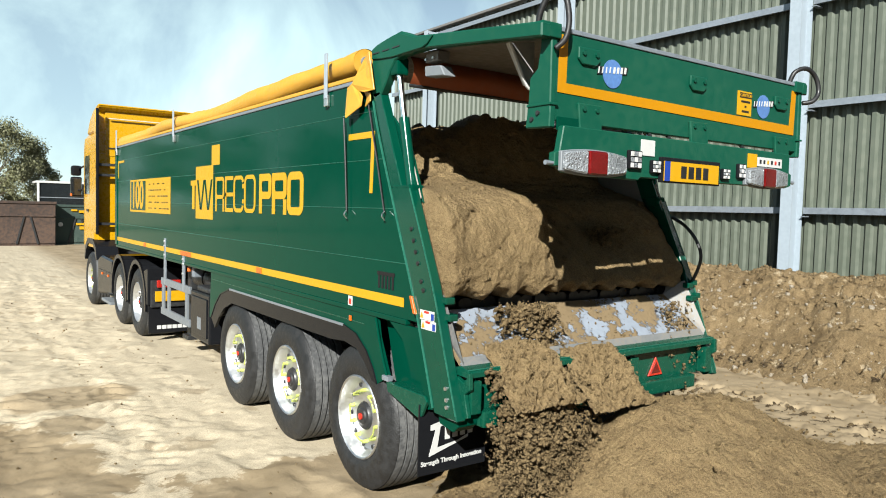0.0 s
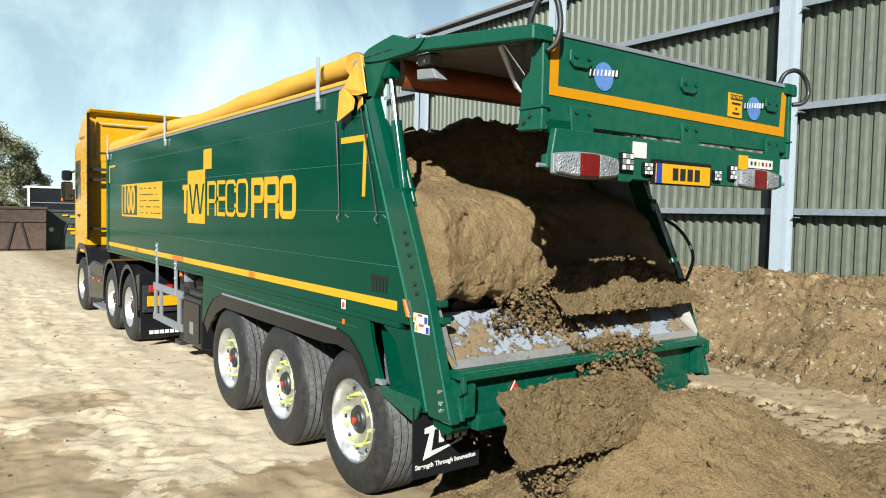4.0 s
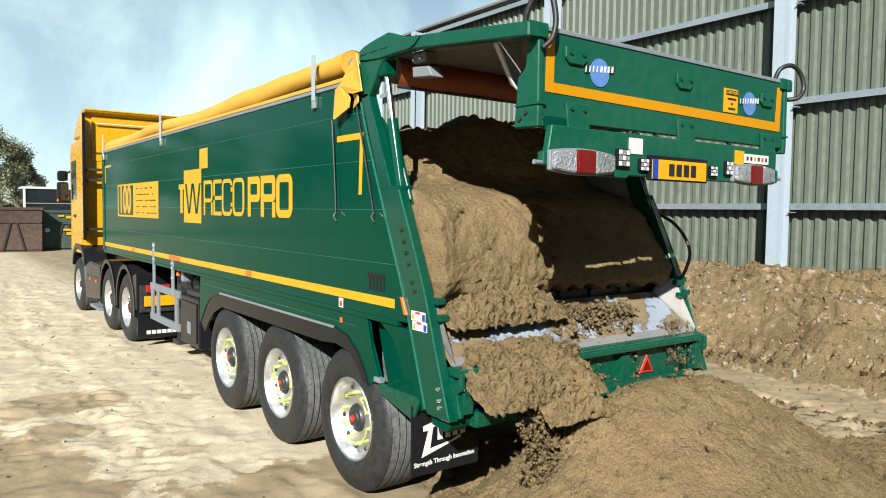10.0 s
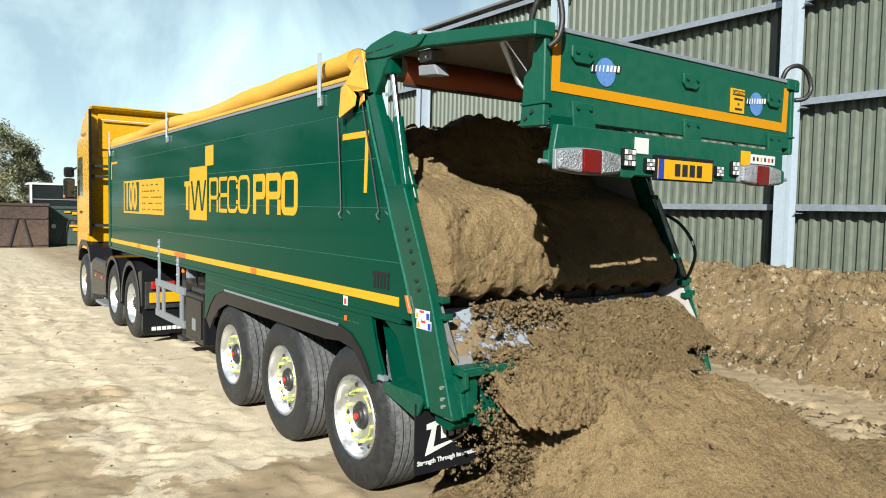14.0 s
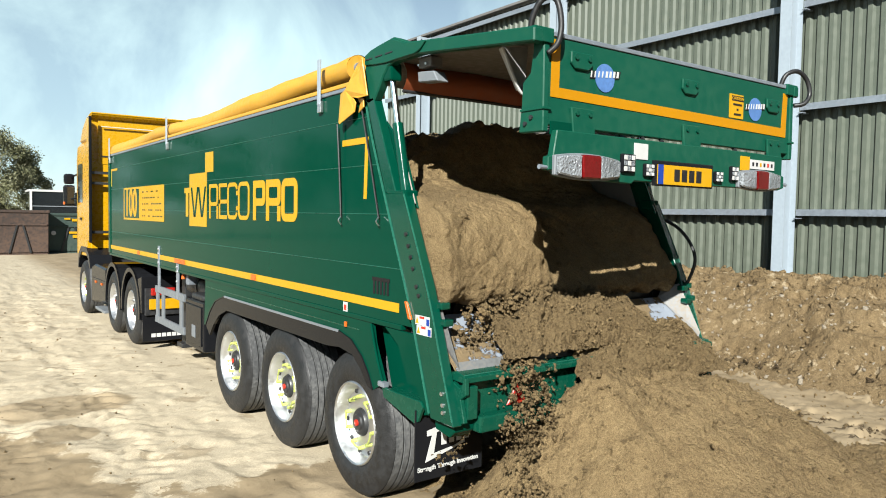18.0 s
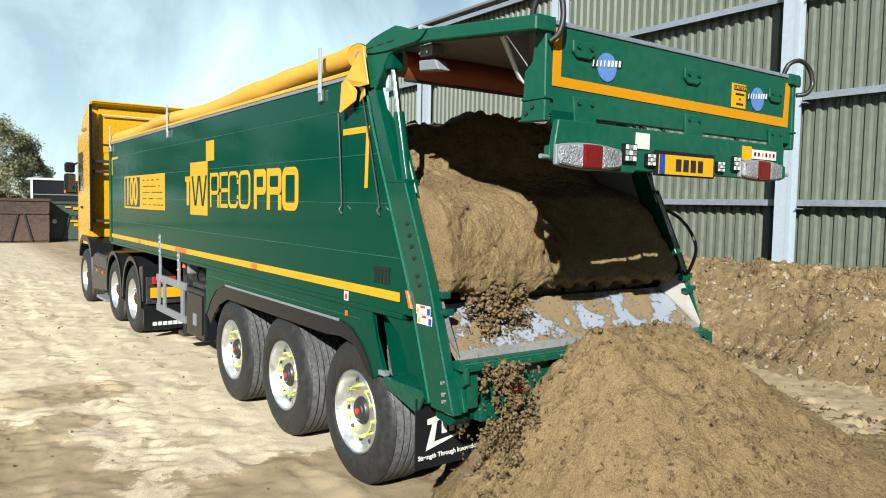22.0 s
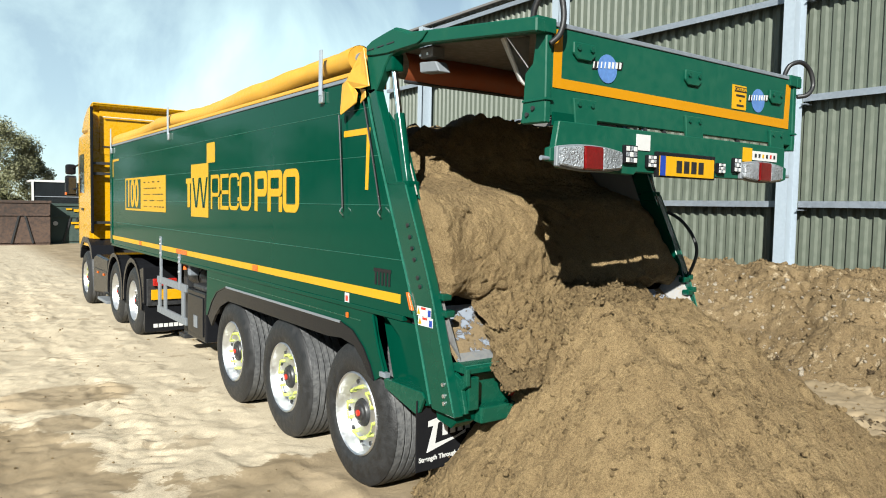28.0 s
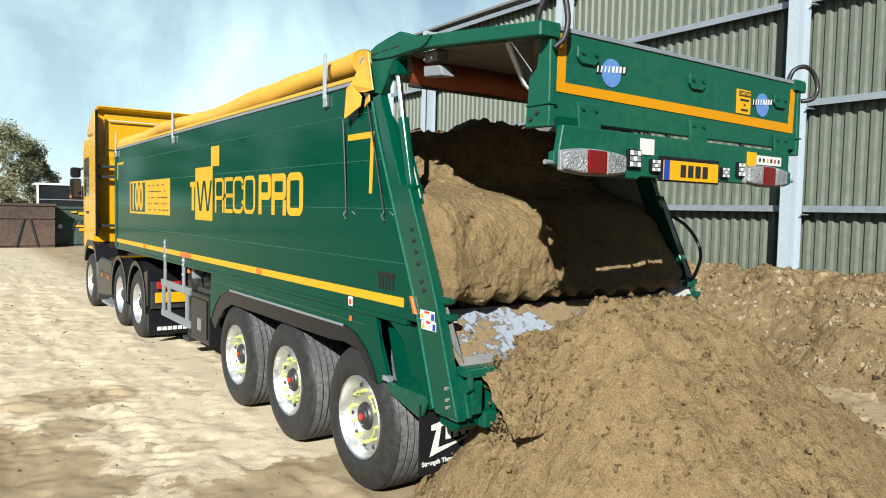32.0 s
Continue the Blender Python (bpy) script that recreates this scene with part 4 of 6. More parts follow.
# slanting rear pillars: a plate with a rear flange below, an open channel round the ram above
for sgn in (-1, 1):
    zs = (0.81, 1.2, 1.60, 2.20)
    pts = [(pillar_front(z), z) for z in zs] + [(pillar_rear(z), z) for z in zs[::-1]]
    pil = part("rear_pillar", prism(pts, "x", sgn * (S - 0.045), sgn * (S + 0.025), 0.006), GREEN_GLOSS, trailer, "slanting green rear pillar")
    pts = [(pillar_front(2.2), 2.2), (pillar_front(2.86), 2.86), (pillar_front(2.86) - 0.10, 2.86), (pillar_front(2.2) - 0.135, 2.2)]
    part("pillar_web", prism(pts, "x", sgn * (S - 0.05), sgn * (S + 0.020), 0.006), GREEN_GLOSS, pil)
    pts = [(pillar_front(2.16) - 0.10, 2.16), (pillar_front(2.70) - 0.09, 2.70), (pillar_rear(2.52) + 0.01, 2.52), (pillar_rear(2.10), 2.10)]
    part("channel_back", prism(pts, "x", sgn * (S - 0.070), sgn * (S - 0.055), 0.003), GREEN_GLOSS, pil)
    pts = [(pillar_rear(2.52) + 0.012, 2.52), (pillar_rear(2.13) + 0.012, 2.13), (pillar_rear(2.13), 2.13), (pillar_rear(2.52), 2.52)]
    part("channel_lip", prism(pts, "x", sgn * (S - 0.072), sgn * (S - 0.020), 0.002), GREEN_GLOSS, pil)
    part("door_seal", tube([(sgn * (S - 0.045), pillar_rear(z) - 0.003, z) for z in (2.13, 2.3, 2.52)], 0.005, 6), WETLINE, pil, "pale edge seal")
    # highlights along the pillar's edges, put into the colour of thin lines
    bm = tube([(sgn * (S + 0.027), pillar_front(z), z) for z in (0.84, 1.458, 2.0, 2.528, 2.80)], 0.009, 6)
    part("pillar_edge", bm, GLINT_WEAR, pil)
    bm = tube([(sgn * (S + 0.022), pillar_rear(z) + 0.004, z) for z in (0.84, 1.2, 1.60, 2.19)], 0.006, 6)
    part("flange_edge", bm, GLINT_WEAR, pil)
    part("pillar_shelf", prism([(pillar_front(2.2) - 0.03, 2.195), (pillar_rear(2.2) + 0.005, 2.195), (pillar_rear(2.2) + 0.005, 2.215), (pillar_front(2.2) - 0.03, 2.215)], "x", sgn * (S - 0.05), sgn * (S + 0.024), 0.004), GREEN_GLOSS, pil)
    for y, z in ((-0.733, 1.934), (-0.761, 1.86), (-0.789, 1.789), (-0.817, 1.719), (-0.859, 1.608), (-0.886, 1.554), (-1.150, 0.989), (-1.160, 0.922), (-1.165, 0.878)):
        part("pillar_bolt", rod((sgn * (S + 0.02), y, z), (sgn * (S + 0.036), y, z), 0.015, 0.012, 10), BLACK if z > 1.2 else ALLOY, pil)
    # gate catches on the rear edge
    for z in (1.50, 1.40):
        part("gate_catch", box(min(sgn * (S - 0.10), sgn * (S - 0.03)), max(sgn * (S - 0.10), sgn * (S - 0.03)), pillar_rear(z) - 0.040, pillar_rear(z) + 0.02, z - 0.022, z + 0.022, 0.010), GREEN_GLOSS, pil)
    # ram
    ram = part("ram_barrel", rod((sgn * 1.245, -0.637, 2.21), (sgn * 1.245, -0.522, 2.66), 0.036, seg=20), GREEN_GLOSS, trailer, "green hydraulic ram", smooth=40)
    part("ram_rod", rod((sgn * 1.245, -0.522, 2.66), (sgn * 1.245, -0.445, 2.98), 0.021, seg=16), CHROME, ram, "bright ram rod", smooth=40)
    part("ram_eye", box(sgn * 1.24 - 0.045, sgn * 1.24 + 0.045, -0.49, -0.39, 2.95, 3.065, 0.015), GREEN, ram)
    part("ram_foot", box(sgn * 1.24 - 0.05, sgn * 1.24 + 0.05, -0.70, -0.58, 2.14, 2.22, 0.015), GREEN, ram)
part("marker_lamp", prism([(-0.745, 1.505), (-0.775, 1.505), (-0.825, 1.395), (-0.792, 1.395)], "x", -S - 0.045, -S - 0.026, 0.003), ORANGE, trailer, "orange marker lamp")
for y, z, w, h in ((-0.933, 1.402, 0.155, 0.060), (-0.950, 1.341, 0.160, 0.058)):
    st = part("sticker", box(-S - 0.0285, -S - 0.0262, y - w / 2, y + w / 2, z - h / 2, z + h / 2), WHITE, trailer, "white warning sticker")
    part("sticker_mark", prism([(y + 0.04, z - 0.02), (y + 0.075, z - 0.02), (y + 0.057, z + 0.02)], "x", -S - 0.030, -S - 0.0287), YELLOW, st)
    part("sticker_mark", box(-S - 0.030, -S - 0.0287, y - 0.02, y + 0.03, z + 0.012, z + 0.026), RED, st)
    part("sticker_mark", box(-S - 0.030, -S - 0.0287, y - 0.075, y - 0.045, z - 0.025, z + 0.015), EUBLUE, st)
part("side_label", box(-S - 0.004, -S - 0.001, 0.085, 0.15, 1.32, 1.405), WHITE, trailer, "white and red side label")
part("label_mark", box(-S - 0.0055, -S - 0.0042, 0.10, 0.135, 1.345, 1.385), RED, trailer)
part("side_lamp", box(-S - 0.014, -S - 0.002, 0.085, 0.118, 1.222, 1.262, 0.005), ORANGE, trailer, "small side lamp")

# tarpaulin: roll along the top of the side, cover and end flap
n, k = 90, 20
u = np.linspace(0.19, FRONT - 0.05, n)[:, None]
a = np.linspace(0, math.tau, k)[None]
rr = 0.098 + 0.020 * field(u + 0 * a, a * 0.25, 0.45, 4, 31, 0.6) + 0.006 * np.cos(a * 2 + u * 1.3)
sagx = -1.155 + 0.02 * np.sin(u * 2.1)
roll = sheet(np.stack([sagx + rr * np.cos(a), u + 0 * a, TOP + 0.135 + 0.055 * np.exp(-(u - 0.19) / 1.2) + 0.012 * np.sin(u * 1.4) - 0.02 * step(3, 8, u) + rr * np.sin(a)], -1), TARP, "tarp_roll", trailer, "rolled yellow tarpaulin")
part("tarp_core", rod((-1.150, 0.165, TOP + 0.195), (-1.150, 0.21, TOP + 0.195), 0.040, seg=20), GREYPAINT, trailer, "grey winding tube end")
lathe_end = bmesh.new()
bmesh.ops.create_circle(lathe_end, cap_ends=True, segments=24, radius=0.100, matrix=Matrix.Translation((-1.150, 0.192, TOP + 0.192)) @ pose(0, 0, 0, 90))
part("roll_end", lathe_end, TARP, trailer)
part("tarp_edge", box(-S - 0.015, -S + 0.02, -0.12, FRONT - 0.03, TOP + 0.03, TOP + 0.062, 0.008), TARP, trailer)
# the loose end hanging over the corner
FOLDS = (  # outline in y, z and how far the panel stands off the side
    ([(-0.199, 3.14), (-0.263, 2.87), (-0.145, 2.865), (-0.039, 2.885), (-0.089, 2.844), (-0.075, 2.778), (0.117, 2.708), (0.144, 2.727), (0.133, 2.931), (0.047, 2.948), (-0.034, 3.045), (-0.097, 3.106)], 0.045),
    ([(-0.045, 2.885), (-0.178, 2.862), (-0.190, 2.801), (-0.075, 2.774), (-0.098, 2.835)], 0.012),
)
flap = None
for outline_, off in FOLDS:
    bm = prism(outline_, "x", -S - off - 0.010, -S - off, 0.003)
    for v in bm.verts:  # each panel swings out towards its lower edge
        v.co.x -= 0.06 * max(2.95 - v.co.z, 0) + 0.012 * math.sin(v.co.y * 25)
    if flap is None:
        flap = part("tarp_flap", bm, TARP, trailer, "loose end of the yellow tarpaulin")
    else:
        part("flap_fold", bm, TARP, flap)
part("tarp_fold", prism([(-0.165, TOP + 0.22), (-0.150, TOP + 0.225), (-0.150, TOP - 0.06), (-0.175, TOP - 0.08)], "x", -S - 0.0, -S + 0.14, 0.004), TARP, trailer)
for y in (0.54, 4.89, 8.38):
    hook = part("tarp_stop", box(-S - 0.035, -S - 0.02, y - 0.022, y + 0.022, 2.90, 3.25, 0.004), COLUMN, trailer, "pale upright tarp stop")
    part("stop_foot", box(-S - 0.03, -S, y - 0.03, y + 0.03, 2.84, 2.93, 0.006), ALLOY, hook)
for (y0, z0), (y1, z1) in (((0.215, 2.72), (0.172, 2.03)), ((-0.155, 2.78), (-0.375, 2.03))):
    cord = part("tarp_cord", tube([(-S - 0.035, y0, z0), (-S - 0.025, (y0 + y1) / 2, (z0 + z1) / 2), (-S - 0.02, y1, z1)], 0.0065, 6), BLACK, trailer, "black tarp cord")
    part("cord_hook", tube([(-S - 0.02, y1, z1 + 0.01), (-S - 0.045, y1 - 0.01, z1 - 0.02), (-S - 0.02, y1 - 0.005, z1 - 0.05)], 0.005, 6), ALLOY, cord)

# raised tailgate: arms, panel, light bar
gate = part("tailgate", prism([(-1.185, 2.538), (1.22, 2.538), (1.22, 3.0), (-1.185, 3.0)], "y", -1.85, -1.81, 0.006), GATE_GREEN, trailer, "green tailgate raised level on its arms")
for sgn in (-1, 1):
    arm_pts = [(-0.17, 2.84), (-0.165, 3.165), (-0.25, 3.190), (-0.36, 3.205), (-0.53, 3.222), (-0.61, 3.195), (-0.70, 3.160), (-0.90, 3.135), (-1.875, 3.022),
               (-1.875, 2.945), (-0.84, 3.060), (-0.545, 3.060), (-0.46, 3.04), (-0.40, 2.98), (-0.35, 2.905), (-0.29, 2.835), (-0.22, 2.82)]
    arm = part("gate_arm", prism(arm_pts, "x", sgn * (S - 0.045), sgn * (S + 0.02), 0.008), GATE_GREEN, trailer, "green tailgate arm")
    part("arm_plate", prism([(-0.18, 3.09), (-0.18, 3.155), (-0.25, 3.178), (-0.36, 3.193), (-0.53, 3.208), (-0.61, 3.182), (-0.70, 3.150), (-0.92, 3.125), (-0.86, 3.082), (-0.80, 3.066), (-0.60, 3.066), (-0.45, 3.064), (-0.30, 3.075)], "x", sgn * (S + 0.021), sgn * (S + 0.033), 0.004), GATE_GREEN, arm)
    for y in (-0.24, -0.37, -0.50):
        part("arm_slot", box(min(sgn * (S + 0.034), sgn * (S + 0.037)), max(sgn * (S + 0.034), sgn * (S + 0.037)), y - 0.045, y + 0.045, 3.118, 3.126), DARK, arm)
    # gate cheek
    edge_x = 1.165 if sgn < 0 else 1.215  # the panel stands a little to one side
    cheek = [(-1.775, 2.99), (-1.858, 2.985), (-1.862, 2.575), (-1.86, 2.500), (-1.675, 2.505), (-1.692, 2.64), (-1.700, 2.77), (-1.757, 2.815), (-1.775, 2.93)]
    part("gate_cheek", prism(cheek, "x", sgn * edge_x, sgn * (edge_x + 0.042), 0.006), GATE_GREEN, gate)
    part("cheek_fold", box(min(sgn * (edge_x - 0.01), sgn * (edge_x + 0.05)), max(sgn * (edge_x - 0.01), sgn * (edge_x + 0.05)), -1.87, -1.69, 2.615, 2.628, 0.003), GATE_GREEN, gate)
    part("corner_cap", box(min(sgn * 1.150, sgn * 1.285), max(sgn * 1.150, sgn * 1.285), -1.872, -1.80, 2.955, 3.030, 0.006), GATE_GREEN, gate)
    hose = [(sgn * 1.23, -1.78, 2.98), (sgn * 1.24, -1.80, 3.08), (sgn * 1.22, -1.85, 3.17), (sgn * 1.17, -1.90, 3.17), (sgn * 1.15, -1.92, 3.05), (sgn * 1.16, -1.91, 2.95), (sgn * 1.19, -1.87, 2.90)]
    if sgn > 0:
        hose = [(1.12, -1.83, 3.00), (1.14, -1.86, 3.09), (1.22, -1.90, 3.12), (1.31, -1.92, 3.07), (1.34, -1.93, 2.97), (1.29, -1.92, 2.90), (1.24, -1.87, 2.885)]
    part("air_hose", tube(hose, 0.016, 8), BLACK, gate, "black hose loop", smooth=0)
    for z in (2.55, 2.58):
        part("cheek_bolt", rod((sgn * (edge_x + 0.04), -1.73 - (z - 2.55) * 1.5, z), (sgn * (edge_x + 0.053), -1.73 - (z - 2.55) * 1.5, z), 0.012, seg=8), DARK, gate)
part("gap_plate", box(-1.15, -0.95, -1.862, -1.852, 2.49, 2.56, 0.002), GREEN, gate)
part("gate_top_strip", box(-1.16, 1.16, -1.858, -1.79, 2.998, 3.022, 0.004), STEEL, gate, "bright top strip")
part("gate_stripe", prism([(-1.146, 2.985), (-1.084, 2.985), (-1.089, 2.738), (1.112, 2.716), (1.128, 2.962), (1.183, 2.962), (1.172, 2.653), (-1.149, 2.686)], "y", -1.8545, -1.8512), ORANGE_TAPE, gate, "yellow tape frame on the tailgate")
for x, z in ((-0.930, 2.895), (0.035, 2.872), (0.985, 2.855)):
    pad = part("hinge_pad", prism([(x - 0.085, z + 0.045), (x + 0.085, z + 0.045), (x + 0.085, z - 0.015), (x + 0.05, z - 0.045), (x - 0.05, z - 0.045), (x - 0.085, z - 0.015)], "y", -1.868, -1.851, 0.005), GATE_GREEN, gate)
    for dx in (-0.05, 0.05):
        part("pad_bolt", rod((x + dx, -1.868, z + 0.015), (x + dx, -1.878, z + 0.015), 0.014, seg=8), GREEN_DUSTY, pad)
for x, z in ((-0.92, 2.605), (0.05, 2.60), (1.00, 2.585)):
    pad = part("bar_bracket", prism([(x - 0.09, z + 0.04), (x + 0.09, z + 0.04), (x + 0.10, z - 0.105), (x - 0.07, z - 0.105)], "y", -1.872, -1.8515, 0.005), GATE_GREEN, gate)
    for dx in (-0.05, 0.05):
        part("pad_bolt", rod((x + dx, -1.872, z + 0.01), (x + dx, -1.882, z + 0.01), 0.013, seg=8), GREEN_DUSTY, pad)
# maker's mark on the gate: blue disc crossed by a white bar
for x, z, sx in ((-0.735, 2.832, 1.0), (0.775, 2.812, 1.0)):
    bm = bmesh.new()
    bmesh.ops.create_cone(bm, cap_ends=True, segments=32, radius1=0.078, radius2=0.078, depth=0.003, matrix=Matrix.Translation((x, -1.8535, z)) @ pose(0, 0, 0, 90))
    disc = part("gate_badge", bm, BLUE, gate, "blue disc mark")
    for j in range(8):
        x0 = x - 0.118 + j * 0.030
        bm = prism([(x0, z - 0.009 + j * 0.003), (x0 + (0.007 if j < 4 else 0.015), z - 0.009 + j * 0.003), (x0 + (0.012 if j < 4 else 0.020), z + 0.026 + j * 0.003), (x0 + 0.005, z + 0.026 + j * 0.003)], "y", -1.8575, -1.8552)
        part("badge_bar", bm, WHITE, disc)
    part("badge_shade", prism([(x - 0.124, z - 0.016), (x + 0.116, z + 0.008), (x + 0.130, z + 0.052), (x - 0.112, z + 0.028)], "y", -1.8549, -1.8540), BLACK, disc)
caut = part("caution_plate", box(0.470, 0.630, -1.8555, -1.8515, 2.732, 2.888), YELLOW, gate, "yellow caution plate")
wall_rear = Matrix(((1, 0, 0, 0), (0, 0, -1, 0), (0, 1, 0, 0), (0, 0, 0, 1)))
part("caution_band", box(0.492, 0.630, -1.8572, -1.8557, 2.845, 2.878), BLACK, caut)
writing("CAUTION", 0.030, Matrix.Translation((0.561, -1.8578, 2.861)) @ wall_rear, YELLOW, caut)
bm = None
for row, (a, b) in enumerate(((0.51, 0.61), (0.55, 0.57), (0.52, 0.60))):
    bm = box(a, b, -1.8572, -1.8557, 2.815 - row * 0.032, 2.828 - row * 0.032, bm=bm)
part("caution_print", bm, BLACK, caut)

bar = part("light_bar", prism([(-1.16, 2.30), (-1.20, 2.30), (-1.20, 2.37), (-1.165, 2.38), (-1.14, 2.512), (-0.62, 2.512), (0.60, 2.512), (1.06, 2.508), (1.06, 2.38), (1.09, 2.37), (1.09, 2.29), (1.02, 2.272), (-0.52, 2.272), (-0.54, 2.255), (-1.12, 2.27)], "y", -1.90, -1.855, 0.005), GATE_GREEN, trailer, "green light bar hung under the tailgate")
for x0, x1 in ((-1.166, -0.692), (0.502, 0.966)):
    w = x1 - x0
    def barrel(f0, f1, grow=0.0):
        """Part of a lamp outline that bellies out towards its middle."""
        fs = [f0 + (f1 - f0) * k / 6 for k in range(7)]
        half = [0.044 + grow + 0.019 * (1 - (2 * q - 1) ** 2) for q in fs]
        return [(x0 + w * q, 2.327 + v) for q, v in zip(fs, half)] + [(x0 + w * q, 2.327 - v) for q, v in zip(fs[::-1], half[::-1])]

    part("lamp_body", prism(barrel(-0.02, 1.02, 0.009), "y", -1.925, -1.90, 0.004), GREYPAINT, bar, "pale lamp rim")
    part("clear_lens", prism(barrel(0.0, 0.36), "y", -1.950, -1.92, 0.008), CLEARLENS, bar, "clear ribbed lamp lens")
    part("red_lens", prism(barrel(0.365, 0.665), "y", -1.955, -1.92, 0.008), DEEPRED, bar, "red tail lamp lens")
    part("clear_lens", prism(barrel(0.67, 1.0), "y", -1.950, -1.92, 0.008), CLEARLENS, bar)
for x, z, w, h in ((-0.592, 2.368, 0.115, 0.105), (-0.408, 2.339, 0.085, 0.075), (0.282, 2.332, 0.085, 0.068), (0.455, 2.360, 0.085, 0.095)):
    lamp = part("work_lamp", box(x - w / 2, x + w / 2, -1.922, -1.90, z - h / 2, z + h / 2, 0.008), PLASTIC, bar, "square work lamp")
    for i in range(3):
        for j in range(3):
            cx, cz = x - w * 0.28 + i * w * 0.28, z - h * 0.30 + j * h * 0.30
            part("lamp_lens", box(cx - w * 0.115, cx + w * 0.115, -1.927, -1.9225, cz - h * 0.125, cz + h * 0.125, 0.002), CLEARLENS if (i + j) % 2 else WHITE, lamp)
part("white_plate", box(-0.530, -0.410, -1.906, -1.901, 2.398, 2.488), WHITE, bar, "blank white plate")
part("yellow_label", box(0.540, 0.645, -1.906, -1.901, 2.390, 2.482), YELLOW, bar)
lab = part("warning_label", box(0.655, 0.950, -1.906, -1.901, 2.405, 2.466), WHITE, bar, "white warning label")
for k in range(6):
    part("label_mark", box(0.675 + k * 0.046, 0.695 + k * 0.046, -1.9085, -1.9062, 2.424, 2.448), (BLACK, BLACK, YELLOW, BLACK, RED, BLACK)[k], lab)
part("plate_holder", box(-0.368, 0.205, -1.925, -1.901, 2.252, 2.400, 0.005), PLASTIC, bar)
plate = part("rear_plate_panel", box(-0.348, 0.182, -1.932, -1.926, 2.262, 2.376), YELLOW, bar, "yellow plate with a blue end band")
part("blue_band", box(-0.348, -0.300, -1.935, -1.9322, 2.262, 2.376), EUBLUE, plate)
bm = None
for k in range(4):
    bm = box(-0.195 + k * 0.072, -0.195 + k * 0.072 + 0.050, -1.935, -1.9322, 2.283, 2.354, bm=bm)
part("plate_bar", bm, BLACK, plate)
for x, y1 in ((-0.40, -1.66), (-0.22, -1.70), (0.55, -1.70)):
    part("lamp_cable", tube([(x, -1.87, 2.50), (x + 0.03, -1.80, 2.56), (x + 0.02, y1, 2.62)], 0.012, 6), BLACK, bar)
for sgn in (-1, 1):
    part("marker_arm", rod((-1.20 if sgn < 0 else 1.06, -1.89, 2.315), (-1.255 if sgn < 0 else 1.13, -1.89, 2.315), 0.009, 0.013, 10), STEEL, bar)

# canopy between the arms, with its lamp and stay
# unseen sheet added forward of the canopy, to shade the load
fu2, fv2 = np.meshgrid(np.linspace(-1.02, 1.2, 20), np.linspace(0, 1, 8), indexing="ij")
sheet(np.stack([fu2, 0.024 + 0.40 * fv2, 3.090 + 0.015 * np.sin(fv2 * 3.1) + 0.01 * np.sin(fu2 * 5)], -1), GREYPLATE, "unseen_shade_sheet", trailer, "unseen dark sheet added over the load to shade it")
# the canopy's hidden front part is added to cast shade on the load
cu_, cv_ = np.meshgrid(np.linspace(-1.2, 1.2, 20), np.linspace(0, 1, 18), indexing="ij")
sheet(np.stack([cu_, 0.02 - 1.81 * cv_, 3.085 + 0.02 * np.sin(cv_ * 3.1) - 0.075 * cv_], -1), GREYPLATE, "canopy_sheet", trailer, "dark canopy between the arms, extended forward unseen to shade the load")
sheet(np.stack([cu_ * 0.985, -0.47 - 0.06 * np.sin(cv_ * 3.0), 3.085 - 0.195 * cv_ + 0.008 * np.sin(cu_ * 9)], -1), RUSTY, "canopy_lining", trailer, "rust-orange tarpaulin edge hanging under the canopy")
part("lining_bar", rod((-1.18, -0.48, 2.89), (1.18, -0.48, 2.89), 0.012, seg=8), DARK, trailer)
lampb = part("load_lamp", prism([(-0.68, 2.985), (-0.86, 2.965), (-0.91, 2.895), (-0.69, 2.915)], "x", -1.20, -1.11, 0.006), GREYPAINT, trailer, "pale box lamp under the arm")
part("lamp_mount", box(-1.205, -1.115, -0.84, -0.70, 3.000, 3.06, 0.004), GREYPLATE, lampb)
for y in (-0.71, -0.79):
    part("mount_bolt", rod((-1.205, y, 3.02), (-1.215, y, 3.02), 0.009, seg=8), ALLOY, lampb)
part("stay_plate", prism([(-1.19, 2.995), (-0.99, 3.03), (-1.0, 2.785), (-1.05, 2.775)], "y", -1.50, -1.47, 0.004), STAY, trailer, "pale triangular stay")
part("stay_edge", tube([(-1.19, -1.51, 2.995), (-1.055, -1.51, 2.772), (-1.0, -1.51, 2.778)], 0.010, 6), WHITE, trailer)

# hose on the far pillar
part("pillar_hose", tube([(1.26, -0.80, 2.05), (1.28, -0.92, 1.98), (1.30, -1.02, 1.86), (1.31, -1.06, 1.72), (1.28, -1.02, 1.55), (1.26, -0.98, 1.50)], 0.014, 8), BLACK, trailer, "black hose on the pillar")
for z in (1.52, 1.42):
    part("pillar_lug", box(1.245, 1.295, pillar_rear(z) - 0.045, pillar_rear(z) + 0.01, z - 0.022, z + 0.022, 0.008), GREEN_DUSTY, trailer)


